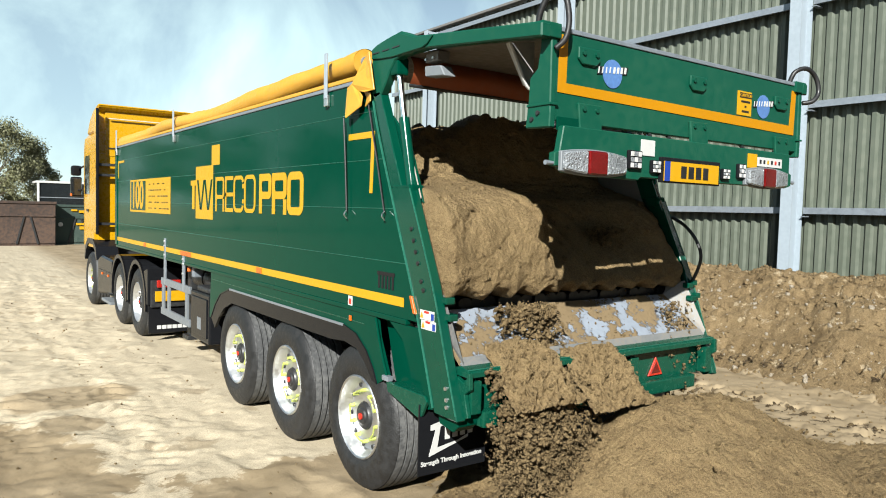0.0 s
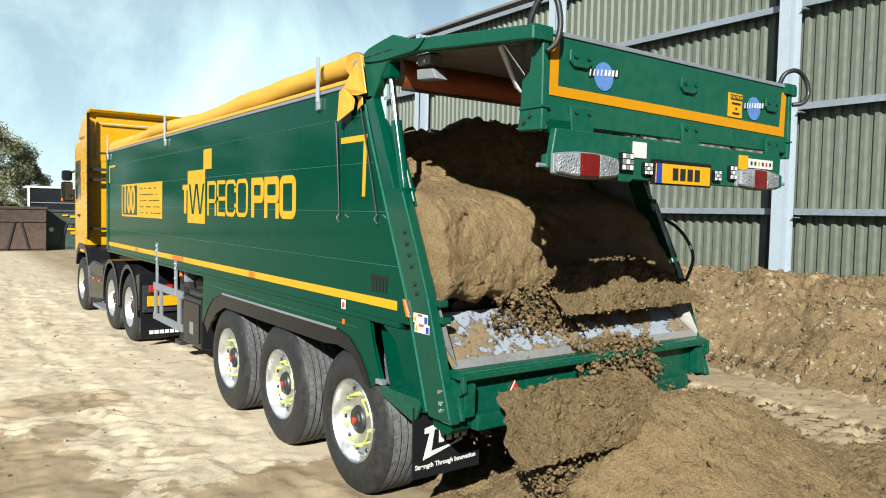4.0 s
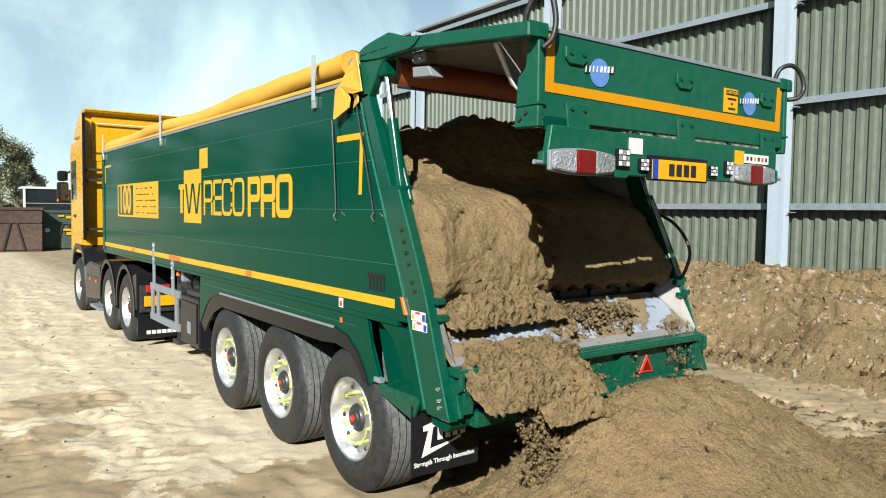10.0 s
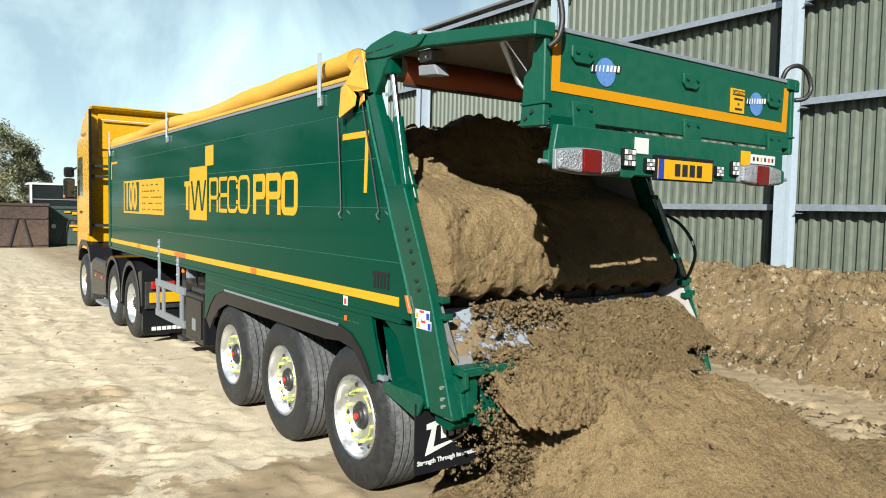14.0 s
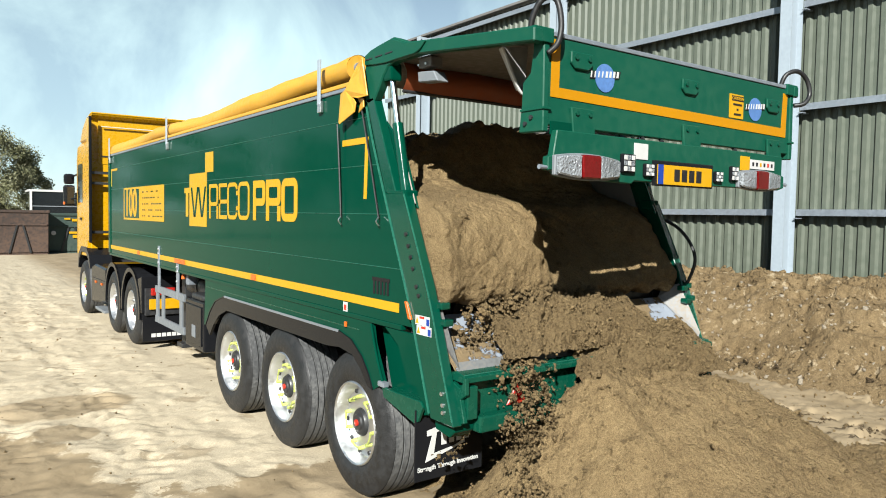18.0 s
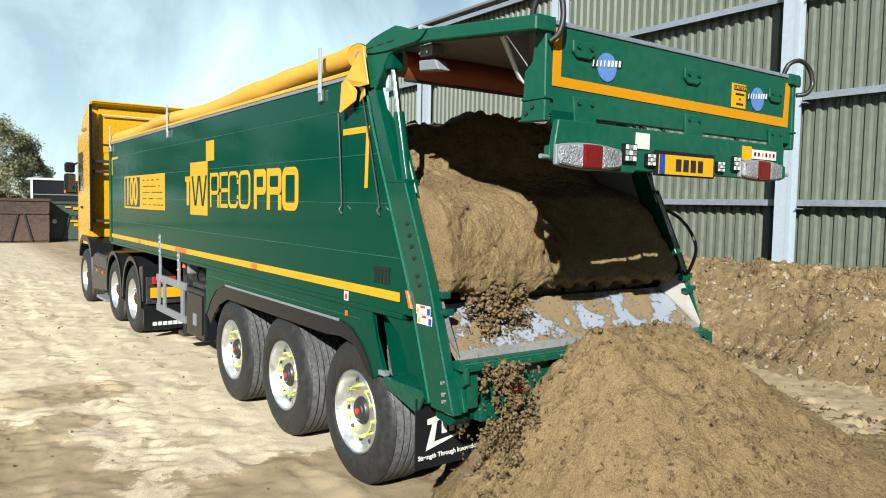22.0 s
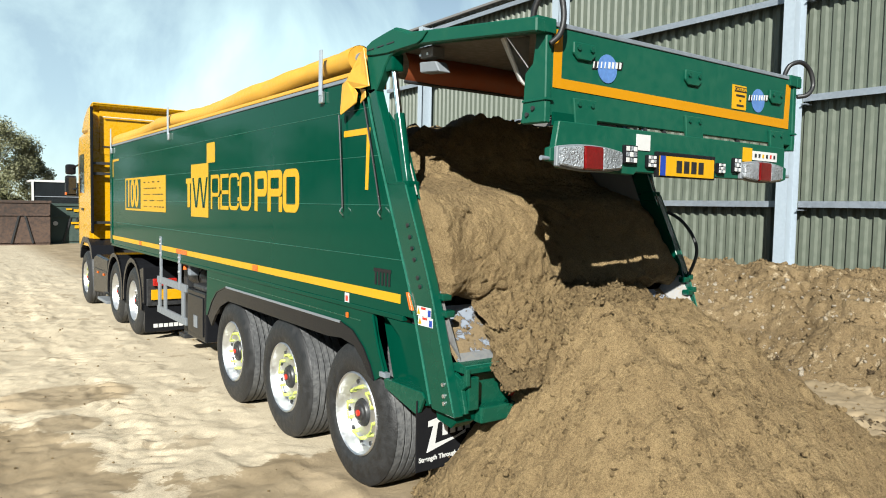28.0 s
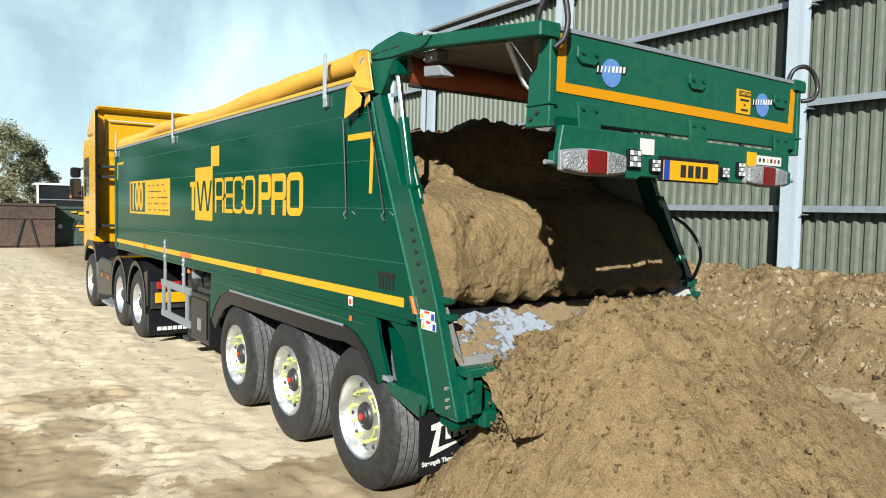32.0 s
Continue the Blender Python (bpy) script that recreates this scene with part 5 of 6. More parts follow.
# ---- wheels ----
def wheel(name, parent, at, width=0.385, radius=0.53, chained=True):
    """A tyre on a polished rim, outer face towards -x at x = 0."""
    w = part(name, lathe([(0.30, 0.03), (0.33, -0.002), (0.38, -0.010), (0.44, -0.004), (0.485, 0.014), (radius - 0.012, 0.034), (radius - 0.004, 0.045)], 56), RUBBER, parent, "dusty black tyre on a polished rim", smooth=40)
    w.location = at
    tread = []
    x = 0.045
    grooves = (0.11, 0.165, 0.22, 0.275)
    for g in grooves:
        tread += [(radius, x), (radius + 0.002, g - 0.009), (radius - 0.014, g - 0.006), (radius - 0.014, g + 0.006), (radius + 0.002, g + 0.009)]
        x = g + 0.012
    tread += [(radius, width - 0.045), (0.485, width - 0.014), (0.40, width), (0.30, width - 0.03)]
    part("tread", lathe(tread, 56), TREAD, w, "worn ribbed tread", smooth=30)
    part("rim", lathe([(0.305, 0.028), (0.310, 0.012), (0.300, 0.004), (0.290, 0.012), (0.282, 0.04), (0.268, 0.075), (0.252, 0.098), (0.215, 0.088), (0.165, 0.078), (0.150, 0.080), (0.105, 0.074), (0.100, 0.12)], 56), ALLOY, w, "polished alloy rim", smooth=35)
    part("rim_barrel", lathe([(0.24, 0.10), (0.24, width - 0.05), (0.10, width - 0.05)], 32), DARK, w)
    part("hub", lathe([(0.104, 0.09), (0.102, 0.066), (0.090, 0.050), (0.065, 0.046), (0.055, 0.036), (0.0, 0.034)], 28), DARK, w, smooth=35)
    part("hub_cap", lathe([(0.026, 0.04), (0.024, 0.024), (0.0, 0.020)], 16), RED, w, "red hub cap")
    for k in range(10):
        a = k * math.tau / 10 + 0.2
        y, z = 0.188 * math.cos(a), 0.188 * math.sin(a)
        bm = rod((0.084, y, z), (0.040, y, z), 0.017, 0.013, 8)
        if chained:
            b = a + 0.30 * (1 if k % 2 else -1)
            y2, z2 = 0.188 * math.cos(b), 0.188 * math.sin(b)
            rod((0.046, y, z), (0.046, y2, z2), 0.009, 0.006, 6, bm=bm)
        part("nut_pointer", bm, LIME if chained else ALLOY, w, "lime wheel nut pointer" if chained else "")
    for k in range(10):
        a = k * math.tau / 10 + 0.5
        part("rim_hole", rod((0.0945, 0.232 * math.cos(a), 0.232 * math.sin(a)), (0.08, 0.232 * math.cos(a), 0.232 * math.sin(a)), 0.017, seg=10), DARK, w)
    return w


first_wheel = wheel("wheel", trailer, (-S + 0.005, 0.0, 0.52))


def copy_part(ob, m):
    return copy_thing(ob, m)


for y, a in ((1.31, 25), (2.62, 50)):
    copy_part(first_wheel, pose(-S + 0.005, y, 0.52, a))
for y in (0.0, 1.31, 2.62):
    copy_part(first_wheel, pose(S - 0.005, y, 0.52, 10, 0, 180))

# mudflap with a plain white block mark
flapt = part("mudflap", box(-1.295, -0.745, -0.862, -0.85, 0.352, 0.82, 0.004), PLASTIC, trailer, "black mudflap with a white mark")
bm = prism([(-1.205, 0.675), (-1.105, 0.695), (-1.098, 0.665), (-1.128, 0.655), (-1.150, 0.520), (-0.985, 0.545), (-0.900, 0.575), (-0.900, 0.555), (-1.215, 0.470), (-1.165, 0.640), (-1.205, 0.640)], "y", -0.8660, -0.8622)
for k in range(4):
    x = -1.090 + k * 0.062
    box(x, x + 0.040, -0.8660, -0.8622, 0.566 + k * 0.004, 0.650 + k * 0.004, bm=bm)
part("flap_mark", bm, WHITE, flapt)
writing("Strength Through Innovation", 0.042, Matrix.Translation((-1.030, -0.8665, 0.432)) @ wall_rear @ pose(0, 0, 0, 0, 0, 1), WHITE, flapt, bold=0.0015)
part("mudflap", box(0.72, 1.255, -0.862, -0.85, 0.29, 0.80, 0.004), PLASTIC, trailer)
part("flap_mark", box(0.80, 1.18, -0.866, -0.8622, 0.55, 0.62), GREYPAINT, trailer)
part("flap_hanger", box(-1.25, -0.75, -0.90, -0.83, 0.79, 0.86, 0.006), GREEN, trailer)
part("bumper_stub", prism([(-0.98, 0.86), (-1.22, 0.86), (-1.21, 0.76), (-1.16, 0.715), (-1.02, 0.735)], "x", -1.25, -1.10, 0.006), GREEN, trailer)

# side guard, posts and battery box
bm = None
guard = part("side_guard", box(-S - 0.01, -S + 0.025, 4.20, 5.52, 0.96, 1.05, 0.006), GREYPAINT, trailer, "grey side guard frame")
part("guard_bar", box(-S - 0.01, -S + 0.025, 4.20, 5.52, 0.555, 0.645, 0.006), GREYPAINT, guard)
for y in (5.44, 5.16, 4.34):
    part("guard_post", box(-S - 0.008, -S + 0.02, y - 0.045, y + 0.045, 0.56, 1.04, 0.005), GREYPAINT, guard)
for y, z1 in ((5.34, 1.59), (4.47, 1.41)):
    part("guard_upright", box(-S - 0.012, -S + 0.01, y - 0.04, y + 0.04, 0.97, z1, 0.005), STEEL, guard, "galvanised upright")
    for z in (z1 - 0.04, z1 - 0.10, z1 - 0.22):
        part("upright_bolt", rod((-S - 0.012, y, z), (-S - 0.024, y, z), 0.014, seg=8), ALLOY, guard)
tool = part("tool_box", box(-S - 0.0, -S + 0.50, 3.46, 4.17, 0.46, 1.03, 0.02), PLASTIC, trailer, "black tool box")
part("box_lid", box(-S - 0.012, -S - 0.0, 3.52, 4.11, 0.52, 0.97, 0.01), PLASTIC, tool)
part("box_label", box(-S - 0.015, -S - 0.0125, 3.72, 3.86, 0.60, 0.74), GREYPAINT, tool, "grey label")
part("box_top", box(-S + 0.02, -S + 0.4, 3.55, 4.0, 1.03, 1.10, 0.03), DARK, tool)
for y in (4.25, 4.75):
    part("air_tank", rod((-0.9, y - 0.2, 1.10), (-0.9, y + 0.25, 1.10), 0.13, seg=20), DARK, trailer, smooth=40)
part("air_valve", box(-1.20, -1.08, 4.32, 4.42, 1.15, 1.30, 0.02), STEEL, trailer)
part("valve_handle", rod((-1.22, 4.44, 1.22), (-1.22, 4.44, 1.28), 0.025, 0.015, 10), ORANGE, trailer)
part("landing_leg", box(-0.95, -0.80, 5.30, 5.45, 0.25, 1.30, 0.01), DARK, trailer)
part("leg_foot", box(-1.0, -0.74, 5.25, 5.50, 0.20, 0.26, 0.01), DARK, trailer)
part("far_leg", box(0.80, 0.95, 5.30, 5.45, 0.25, 1.30, 0.01), DARK, trailer)


# ---- tractor unit ----
tractor = thing("lorry_tractor_unit", "amber three-axle lorry tractor unit with black chassis panels", "lorry", (0, 0, 0))
CX = 1.25
STATIONS = [(10.20, 1.24, 1.15, 3.45), (11.25, 1.24, 1.15, 3.45), (11.50, 1.22, 1.15, 3.20), (11.68, 1.15, 1.15, 2.80), (11.80, 1.02, 1.15, 2.30), (11.86, 0.85, 1.15, 1.95)]
bm = bmesh.new()
rings = [[bm.verts.new(p) for p in ((-w, y, z0), (-w, y, z1 - 0.12), (-w + 0.10, y, z1), (w - 0.10, y, z1), (w, y, z1 - 0.12), (w, y, z0))] for y, w, z0, z1 in STATIONS]
for ra, rb in zip(rings, rings[1:]):
    for i in range(6):
        bm.faces.new((ra[i], ra[(i + 1) % 6], rb[(i + 1) % 6], rb[i]))
bm.faces.new(rings[0])
bm.faces.new(rings[-1])
cab = part("cab", bm, AMBER, tractor, "amber cab")
part("roof_deflector", prism([(10.20, 3.42), (11.20, 3.42), (10.85, 3.72), (10.45, 3.88), (10.02, 3.95), (10.02, 3.90), (10.20, 3.80)], "x", -CX + 0.04, CX - 0.04, 0.03), AMBER, cab, "amber roof air deflector")
part("deflector_brace", box(-1.0, 1.0, 10.08, 10.11, 3.672, 3.690, 0.006), WHITE, cab, "pale roof brace")
part("deflector_inner", box(-1.05, 1.05, 10.15, 10.19, 2.95, 3.82, 0.01), AMBER, cab)
part("cab_back_line", box(-1.0, 1.0, 10.13, 10.149, 3.10, 3.12), DARK, cab)
for sgn in (-1, 1):
    part("side_deflector", prism([(10.20, 1.45), (10.20, 3.80), (10.05, 3.82), (9.98, 3.4), (9.98, 1.45)], "x", sgn * CX, sgn * (CX - 0.035), 0.01), AMBER, cab, "amber side air deflector")
    part("deflector_edge", box(min(sgn * CX, sgn * (CX - 0.05)), max(sgn * CX, sgn * (CX - 0.05)), 9.94, 9.99, 1.42, 3.85, 0.01), PLASTIC, cab, "black rubber edge")
    for z in (2.75, 2.55, 1.6):
        part("deflector_stay", box(min(sgn * (CX - 0.04), sgn * 0.9), max(sgn * (CX - 0.04), sgn * 0.9), 10.0, 10.06, z, z + 0.05), DARK, cab)
    part("side_window", prism([(10.70, 2.20), (11.24, 2.20), (11.24, 2.95), (11.10, 2.98), (10.70, 2.98)], "x", sgn * (CX - 0.006), sgn * (CX - 0.02)), GLASS, cab, "dark side window")
    part("door_handle", box(min(sgn * CX, sgn * (CX + 0.02)), max(sgn * CX, sgn * (CX + 0.02)), 10.75, 10.9, 1.85, 1.90, 0.008), BLACK, cab)
    mir = part("wing_mirror", box(min(sgn * 1.18, sgn * 1.40), max(sgn * 1.18, sgn * 1.40), 11.95, 12.12, 2.14, 2.58, 0.05), PLASTIC, cab, "black wing mirror")
    part("wide_mirror", box(min(sgn * 1.19, sgn * 1.39), max(sgn * 1.19, sgn * 1.39), 11.96, 12.12, 2.60, 2.82, 0.05), PLASTIC, mir)
    part("mirror_glass", box(min(sgn * 1.20, sgn * 1.38), max(sgn * 1.20, sgn * 1.38), 11.935, 11.949, 2.18, 2.54, 0.004), GLASS, mir)
    part("mirror_arm", tube([(sgn * 1.20, 11.55, 2.80), (sgn * 1.24, 11.95, 2.74), (sgn * 1.28, 12.02, 2.60)], 0.02, 6), PLASTIC, mir)
    part("mirror_arm", tube([(sgn * 1.20, 11.55, 2.30), (sgn * 1.26, 12.0, 2.28)], 0.02, 6), PLASTIC, mir)
    part("mirror_lamp", box(min(sgn * 1.38, sgn * 1.405), max(sgn * 1.38, sgn * 1.405), 11.94, 12.06, 2.16, 2.22, 0.008), ORANGE, mir)
cab.location.y = 0.58
part("rear_cab_panel", box(-1.18, 1.18, 10.16, 10.20, 1.30, 3.0, 0.01), AMBER, cab)
part("cab_base", box(-1.10, 1.10, 10.3, 11.6, 0.95, 1.16, 0.02), DARK, cab)
part("windscreen", prism([(11.89, 1.98), (11.83, 2.30), (11.70, 2.80), (11.56, 3.12), (11.57, 3.14), (11.72, 2.82), (11.85, 2.31), (11.91, 1.98)], "x", -0.82, 0.82), GLASS, cab)
part("bumper", box(-1.02, 1.02, 12.0, 12.5, 0.35, 1.15, 0.08), PLASTIC, tractor, "dark bumper")
part("front_arch", prism([(10.40, 0.95), (10.52, 1.18), (10.80, 1.32), (11.40, 1.32), (11.66, 1.18), (11.78, 0.9), (11.70, 0.86), (11.58, 1.08), (11.35, 1.21), (10.85, 1.21), (10.60, 1.08), (10.48, 0.92)], "x", -CX - 0.01, -0.85, 0.008), PLASTIC, tractor, "black wheel arch")
part("step_panel", box(-1.10, -0.85, 11.75, 12.40, 0.35, 1.1, 0.03), PLASTIC, tractor)
fuel = part("chassis_panel", prism([(9.05, 0.42), (10.38, 0.30), (10.38, 0.98), (10.10, 1.05), (9.05, 1.02)], "x", -CX + 0.01, -0.8, 0.03), PLASTIC, tractor, "dark chassis side panel")
part("panel_groove", box(-CX + 0.004, -CX + 0.012, 9.1, 10.3, 0.78, 0.79), BLACK, fuel)
part("panel_lamp", box(-CX - 0.006, -CX + 0.012, 9.35, 9.43, 0.70, 0.74, 0.003), ORANGE, fuel)
part("panel_lamp", box(-CX - 0.006, -CX + 0.012, 9.9, 9.98, 0.70, 0.74, 0.003), ORANGE, fuel)
part("step_plate", box(-CX - 0.01, -CX + 0.25, 9.1, 9.9, 0.22, 0.27, 0.008), GREYPAINT, fuel, "pale step edge")
for x in (-0.42, 0.34):
    part("frame_rail", box(x, x + 0.08, 6.5, 12.0, 0.75, 1.0, 0.005), DARK, tractor)
part("coupling_plate", box(-0.45, 0.45, 7.2, 8.2, 1.12, 1.24, 0.03), DARK, tractor)
part("catwalk", box(-0.9, 0.9, 9.0, 9.8, 1.0, 1.05), DARK, tractor)
part("air_lines", tube([(0.2, 10.2, 2.2), (0.1, 9.7, 1.5), (0.15, 9.2, 1.5), (0.2, 8.6, 1.8)], 0.02, 6), BLACK, tractor)
for y in (7.09, 8.37):
    pts_o = [(y + 0.62 * math.cos(a), 0.54 + 0.64 * math.sin(a)) for a in np.linspace(-0.1, math.pi + 0.15, 15)]
    pts_i = [(y + 0.585 * math.cos(a), 0.54 + 0.605 * math.sin(a)) for a in np.linspace(math.pi + 0.15, -0.1, 15)]
    for sgn in (-1, 1):
        part("wheel_fender", prism(pts_o + pts_i, "x", sgn * (CX + 0.015), sgn * 0.62), PLASTIC, tractor, "black wheel fender")
        lip_i = [(y + 0.555 * math.cos(a), 0.54 + 0.575 * math.sin(a)) for a in np.linspace(math.pi + 0.15, -0.1, 15)]
        part("fender_lip", prism(pts_o + lip_i, "x", sgn * (CX + 0.02), sgn * (CX - 0.01)), PLASTIC, tractor)
tw = wheel("wheel", tractor, (-CX + 0.0, 7.09, 0.52), width=0.56, radius=0.525, chained=False)
copy_part(tw, pose(-CX, 8.37, 0.52, 14))
for y in (7.09, 8.37):
    copy_part(tw, pose(CX, y, 0.52, 33, 0, 180))
fw = wheel("wheel", tractor, (-CX - 0.01, 11.09, 0.52), width=0.32, radius=0.525)
copy_part(fw, pose(CX + 0.01, 11.09, 0.52, 40, 0, 180))
part("rear_crossbeam", box(-1.22, 1.22, 6.36, 6.42, 0.52, 0.92, 0.01), DARK, tractor)
for sgn in (-1, 1):
    part("fender_tail", prism([(6.38, 1.10), (6.62, 1.05), (6.52, 0.55), (6.38, 0.55)], "x", sgn * (CX + 0.01), sgn * 0.60, 0.01), PLASTIC, tractor)
    part("tail_lamp", box(min(sgn * 1.14, sgn * 0.80), max(sgn * 1.14, sgn * 0.80), 6.31, 6.36, 0.815, 0.925, 0.015), TAILRED, tractor, "red tail lamp")
    part("yellow_board", box(min(sgn * 1.16, sgn * 0.35), max(sgn * 1.16, sgn * 0.35), 6.325, 6.36, 0.61, 0.76, 0.006), YELLOW, tractor, "yellow rear board")
    part("rear_flap", box(min(sgn * 1.24, sgn * 0.58), max(sgn * 1.24, sgn * 0.58), 6.40, 6.415, 0.13, 0.56, 0.004), PLASTIC, tractor, "black mudflap with a white mark")
    for k in range(6):
        x = sgn * 0.91 - 0.21 + k * 0.074
        part("flap_mark", box(x, x + 0.060, 6.394, 6.3985, 0.190, 0.245), WHITE, tractor)

# ---- the load of sand in the trailer ----
PROFILE = [(-0.70, 1.475), (-0.955, 1.478), (-1.00, 1.52), (-1.01, 1.62), (-0.985, 1.78), (-0.94, 1.95), (-0.86, 2.08), (-0.74, 2.17), (-0.55, 2.22), (-0.35, 2.26), (-0.15, 2.31), (-0.03, 2.40), (0.06, 2.56), (0.14, 2.74), (0.24, 2.86), (0.45, 2.88), (1.2, 2.80), (4.0, 2.62), (8.4, 2.50)]
py_, pz_ = np.array(PROFILE).T
arc = np.concatenate([[0], np.cumsum(np.hypot(np.diff(py_), np.diff(pz_)))])
s_ = np.concatenate([np.linspace(0, 3.6, 190), np.linspace(3.7, arc[-1], 36)])
xs_ = np.linspace(-1.205, 1.205, 170)
sx_, ss_ = np.meshgrid(xs_, s_, indexing="ij")
ly, lz = np.interp(ss_, arc, py_), np.interp(ss_, arc, pz_)
up_ = step(1.3, 2.2, ss_)
rear_ = step(-0.12, 0.18, ly)
lz = lz - rear_ * (0.12 * step(0.1, -0.2, sx_) + 0.42 * np.clip((-0.5 - sx_) / 0.5, 0, 2) ** 1.1)
front_ = step(0.02, 0.30, ss_)
lump = 0.050 * field(sx_, ss_, 0.62, 3, 41) + 0.034 * field(sx_, ss_, 0.20, 4, 42, 0.72) + 0.07 * step(-0.95, -1.20, sx_) * step(0.2, 0.5, ss_)
crack = -0.05 * np.clip(0.12 - np.abs(field(sx_ + 0.3 * ss_, ss_ * 0.6, 0.55, 3, 44)), 0, 1) / 0.12
ly = ly - front_ * (lump + 0.020 * field(sx_, ss_, 0.07, 3, 45, 0.7) + crack * step(0.4, 0.7, ss_) * step(2.4, 1.4, ss_)) + 0.05 * step(-0.2, 0.4, sx_) * front_ * step(1.6, 0.6, ss_)
# the far half has broken away further in, behind a ragged edge
brk = -0.29 + 0.10 * (1.0 - ss_) + 0.05 * field(sx_, ss_, 0.25, 3, 49)
ly = ly + (0.42 - 0.26 * step(0.5, 1.15, sx_)) * step(-0.04, 0.10, sx_ - brk) * step(0.26, 0.85, ss_) * step(2.0, 1.1, ss_)
lz = lz + up_ * (0.06 * field(sx_, ss_, 0.35, 3, 46, 0.6) + 0.06 * field(sx_, ss_, 0.13, 3, 47))
ragged = 0.018 * field(sx_, ss_ * 0, 0.2, 3, 48) + 0.030 * np.abs(np.sin(sx_ * math.pi / 0.23 + 0.8 * np.sin(sx_ * 3)))
lz = lz + np.where(ss_ < 0.5, np.clip(ragged, 0, 1) * 1.6 * step(0.5, 0.25, ss_), 0)
load = thing("sand_load", "load of damp brown sand with a steep broken face", "sand", (0, 0, 1.48))
whole = np.stack([sx_, ly, lz - 1.48], -1)
ends = [whole[:1] + np.array([-0.006, 0.5, 0.0]), whole[-1:] + np.array([0.006, 0.5, 0.0])]  # flanks against the side walls
whole = np.concatenate([ends[0], whole, ends[1]])
sheet(whole[:, :100], SAND, "broken_face", load, "steep broken face of the load")
sheet(whole[:, 99:], SAND, "load_top", load, "heaped top of the load")
pl = []
r = np.random.default_rng(51)
for _ in range(1600):
    i, j = r.integers(4, 166), r.integers(16, 150)
    pl.append((sx_[i, j], ly[i, j] + 0.010, lz[i, j] - 1.48))
chips = new("face_clod", lumps("face_clod", pl, 0.004 + 0.018 * r.random(len(pl)) ** 4, CLOD, 52, rough=0.6))
chips.parent = load
tagged(chips, "", kind="stuff")

# sand stuck on the apron
r = np.random.default_rng(61)
pl, sz = [], []
for _ in range(230):
    x, f_ = r.uniform(-1.18, 1.18), r.random()
    if field(np.array(x), np.array(f_ * 0.45), 0.5, 3, 62) > 0.02:
        pl.append((x, -0.88 - 0.30 * f_, 1.405 - 0.268 * f_))
        sz.append(0.003 + 0.012 * r.random() ** 4)
tagged(new("stuck_sand", lumps("stuck_sand", pl, sz, CLOD, 63, flat=0.5)), "crumbs of sand stuck on the apron plate", "sand", kind="stuff")


# ---- the heap behind the trailer ----
def mound(name, centre, height, reach, seed, label, power=1.25, squash=(1.0, 1.0, 1.0), depth=1.2, cells=240, peak=0.25):
    g = np.linspace(-1, 1, cells)
    g = np.sign(g) * np.abs(g) ** 1.15
    mx, my = np.meshgrid(g * reach * 1.6, g * reach * 1.6, indexing="ij")
    ang = np.arctan2(my, mx)
    rad = np.hypot(mx / np.where(mx > 0, squash[0], squash[2]), my / squash[1])
    rad = rad * (1 + 0.09 * np.sin(ang * 3 + seed) + 0.05 * np.sin(ang * 5 + 2 * seed))
    z = height + peak * (height / reach) - (height / reach) * np.sqrt(rad ** 2 + (peak) ** 2)
    z = z + 0.045 * field(mx, my, 0.7, 2, seed) + 0.062 * field(mx, my, 0.17, 4, seed + 1, 0.75) + 0.024 * field(mx, my, 0.05, 2, seed + 2)
    z = z - 0.014 * (1 - np.clip(np.abs(field(mx, my, 0.33, 3, seed + 3, 0.6)) * 5, 0, 1)) * step(-0.2, 0.3, field(mx, my, 0.8, 2, seed + 4))
    ob = sheet(np.stack([mx, my, np.maximum(z, -depth)], -1), SAND, name)
    ob.location = (*centre, 0)
    return tagged(ob, label, "sand heap")


def ridge(name, centre, half, crest, slopes, seed, label, reach=2.6, cells=250, soft=0.16, drop=2.4, broken=1.0):
    """Tipped sand at its angle of rest: a short level crest along x that falls off to all sides (slopes to -x, +x, -y, +y), its origin at the crest's height."""
    g = np.linspace(-1, 1, cells)
    g = np.sign(g) * np.abs(g) ** 1.2
    mx, my = np.meshgrid(g * reach, g * reach, indexing="ij")
    mx, my = mx + 0.010 * field(mx, my, 0.03, 2, seed + 6), my + 0.010 * field(mx, my, 0.03, 2, seed + 7)
    fall_x = np.where(mx < 0, np.maximum(-mx - half, 0) * slopes[0], np.maximum(mx - half, 0) * slopes[1])
    fall_y = np.where(my < 0, -my * slopes[2], my * slopes[3])
    ang = np.arctan2(my, mx)
    fall = np.sqrt(fall_x ** 2 + fall_y ** 2 + soft ** 2) - soft
    fall = fall * (1 + 0.07 * np.sin(ang * 3 + seed) + 0.04 * np.sin(ang * 7 + 2 * seed))
    z = -fall + 0.035 * field(mx, my, 0.7, 2, seed) + broken * (0.045 * field(mx, my, 0.20, 3, seed + 1, 0.7) + 0.065 * np.clip(field(mx, my, 0.12, 4, seed + 2, 0.75), -0.2, 1)) + 0.016 * field(mx, my, 0.035, 2, seed + 5)
    ob = sheet(np.stack([mx, my, np.maximum(z, -drop)], -1), SAND, name)
    ob.location = (*centre, crest)
    return tagged(ob, label, "sand heap")


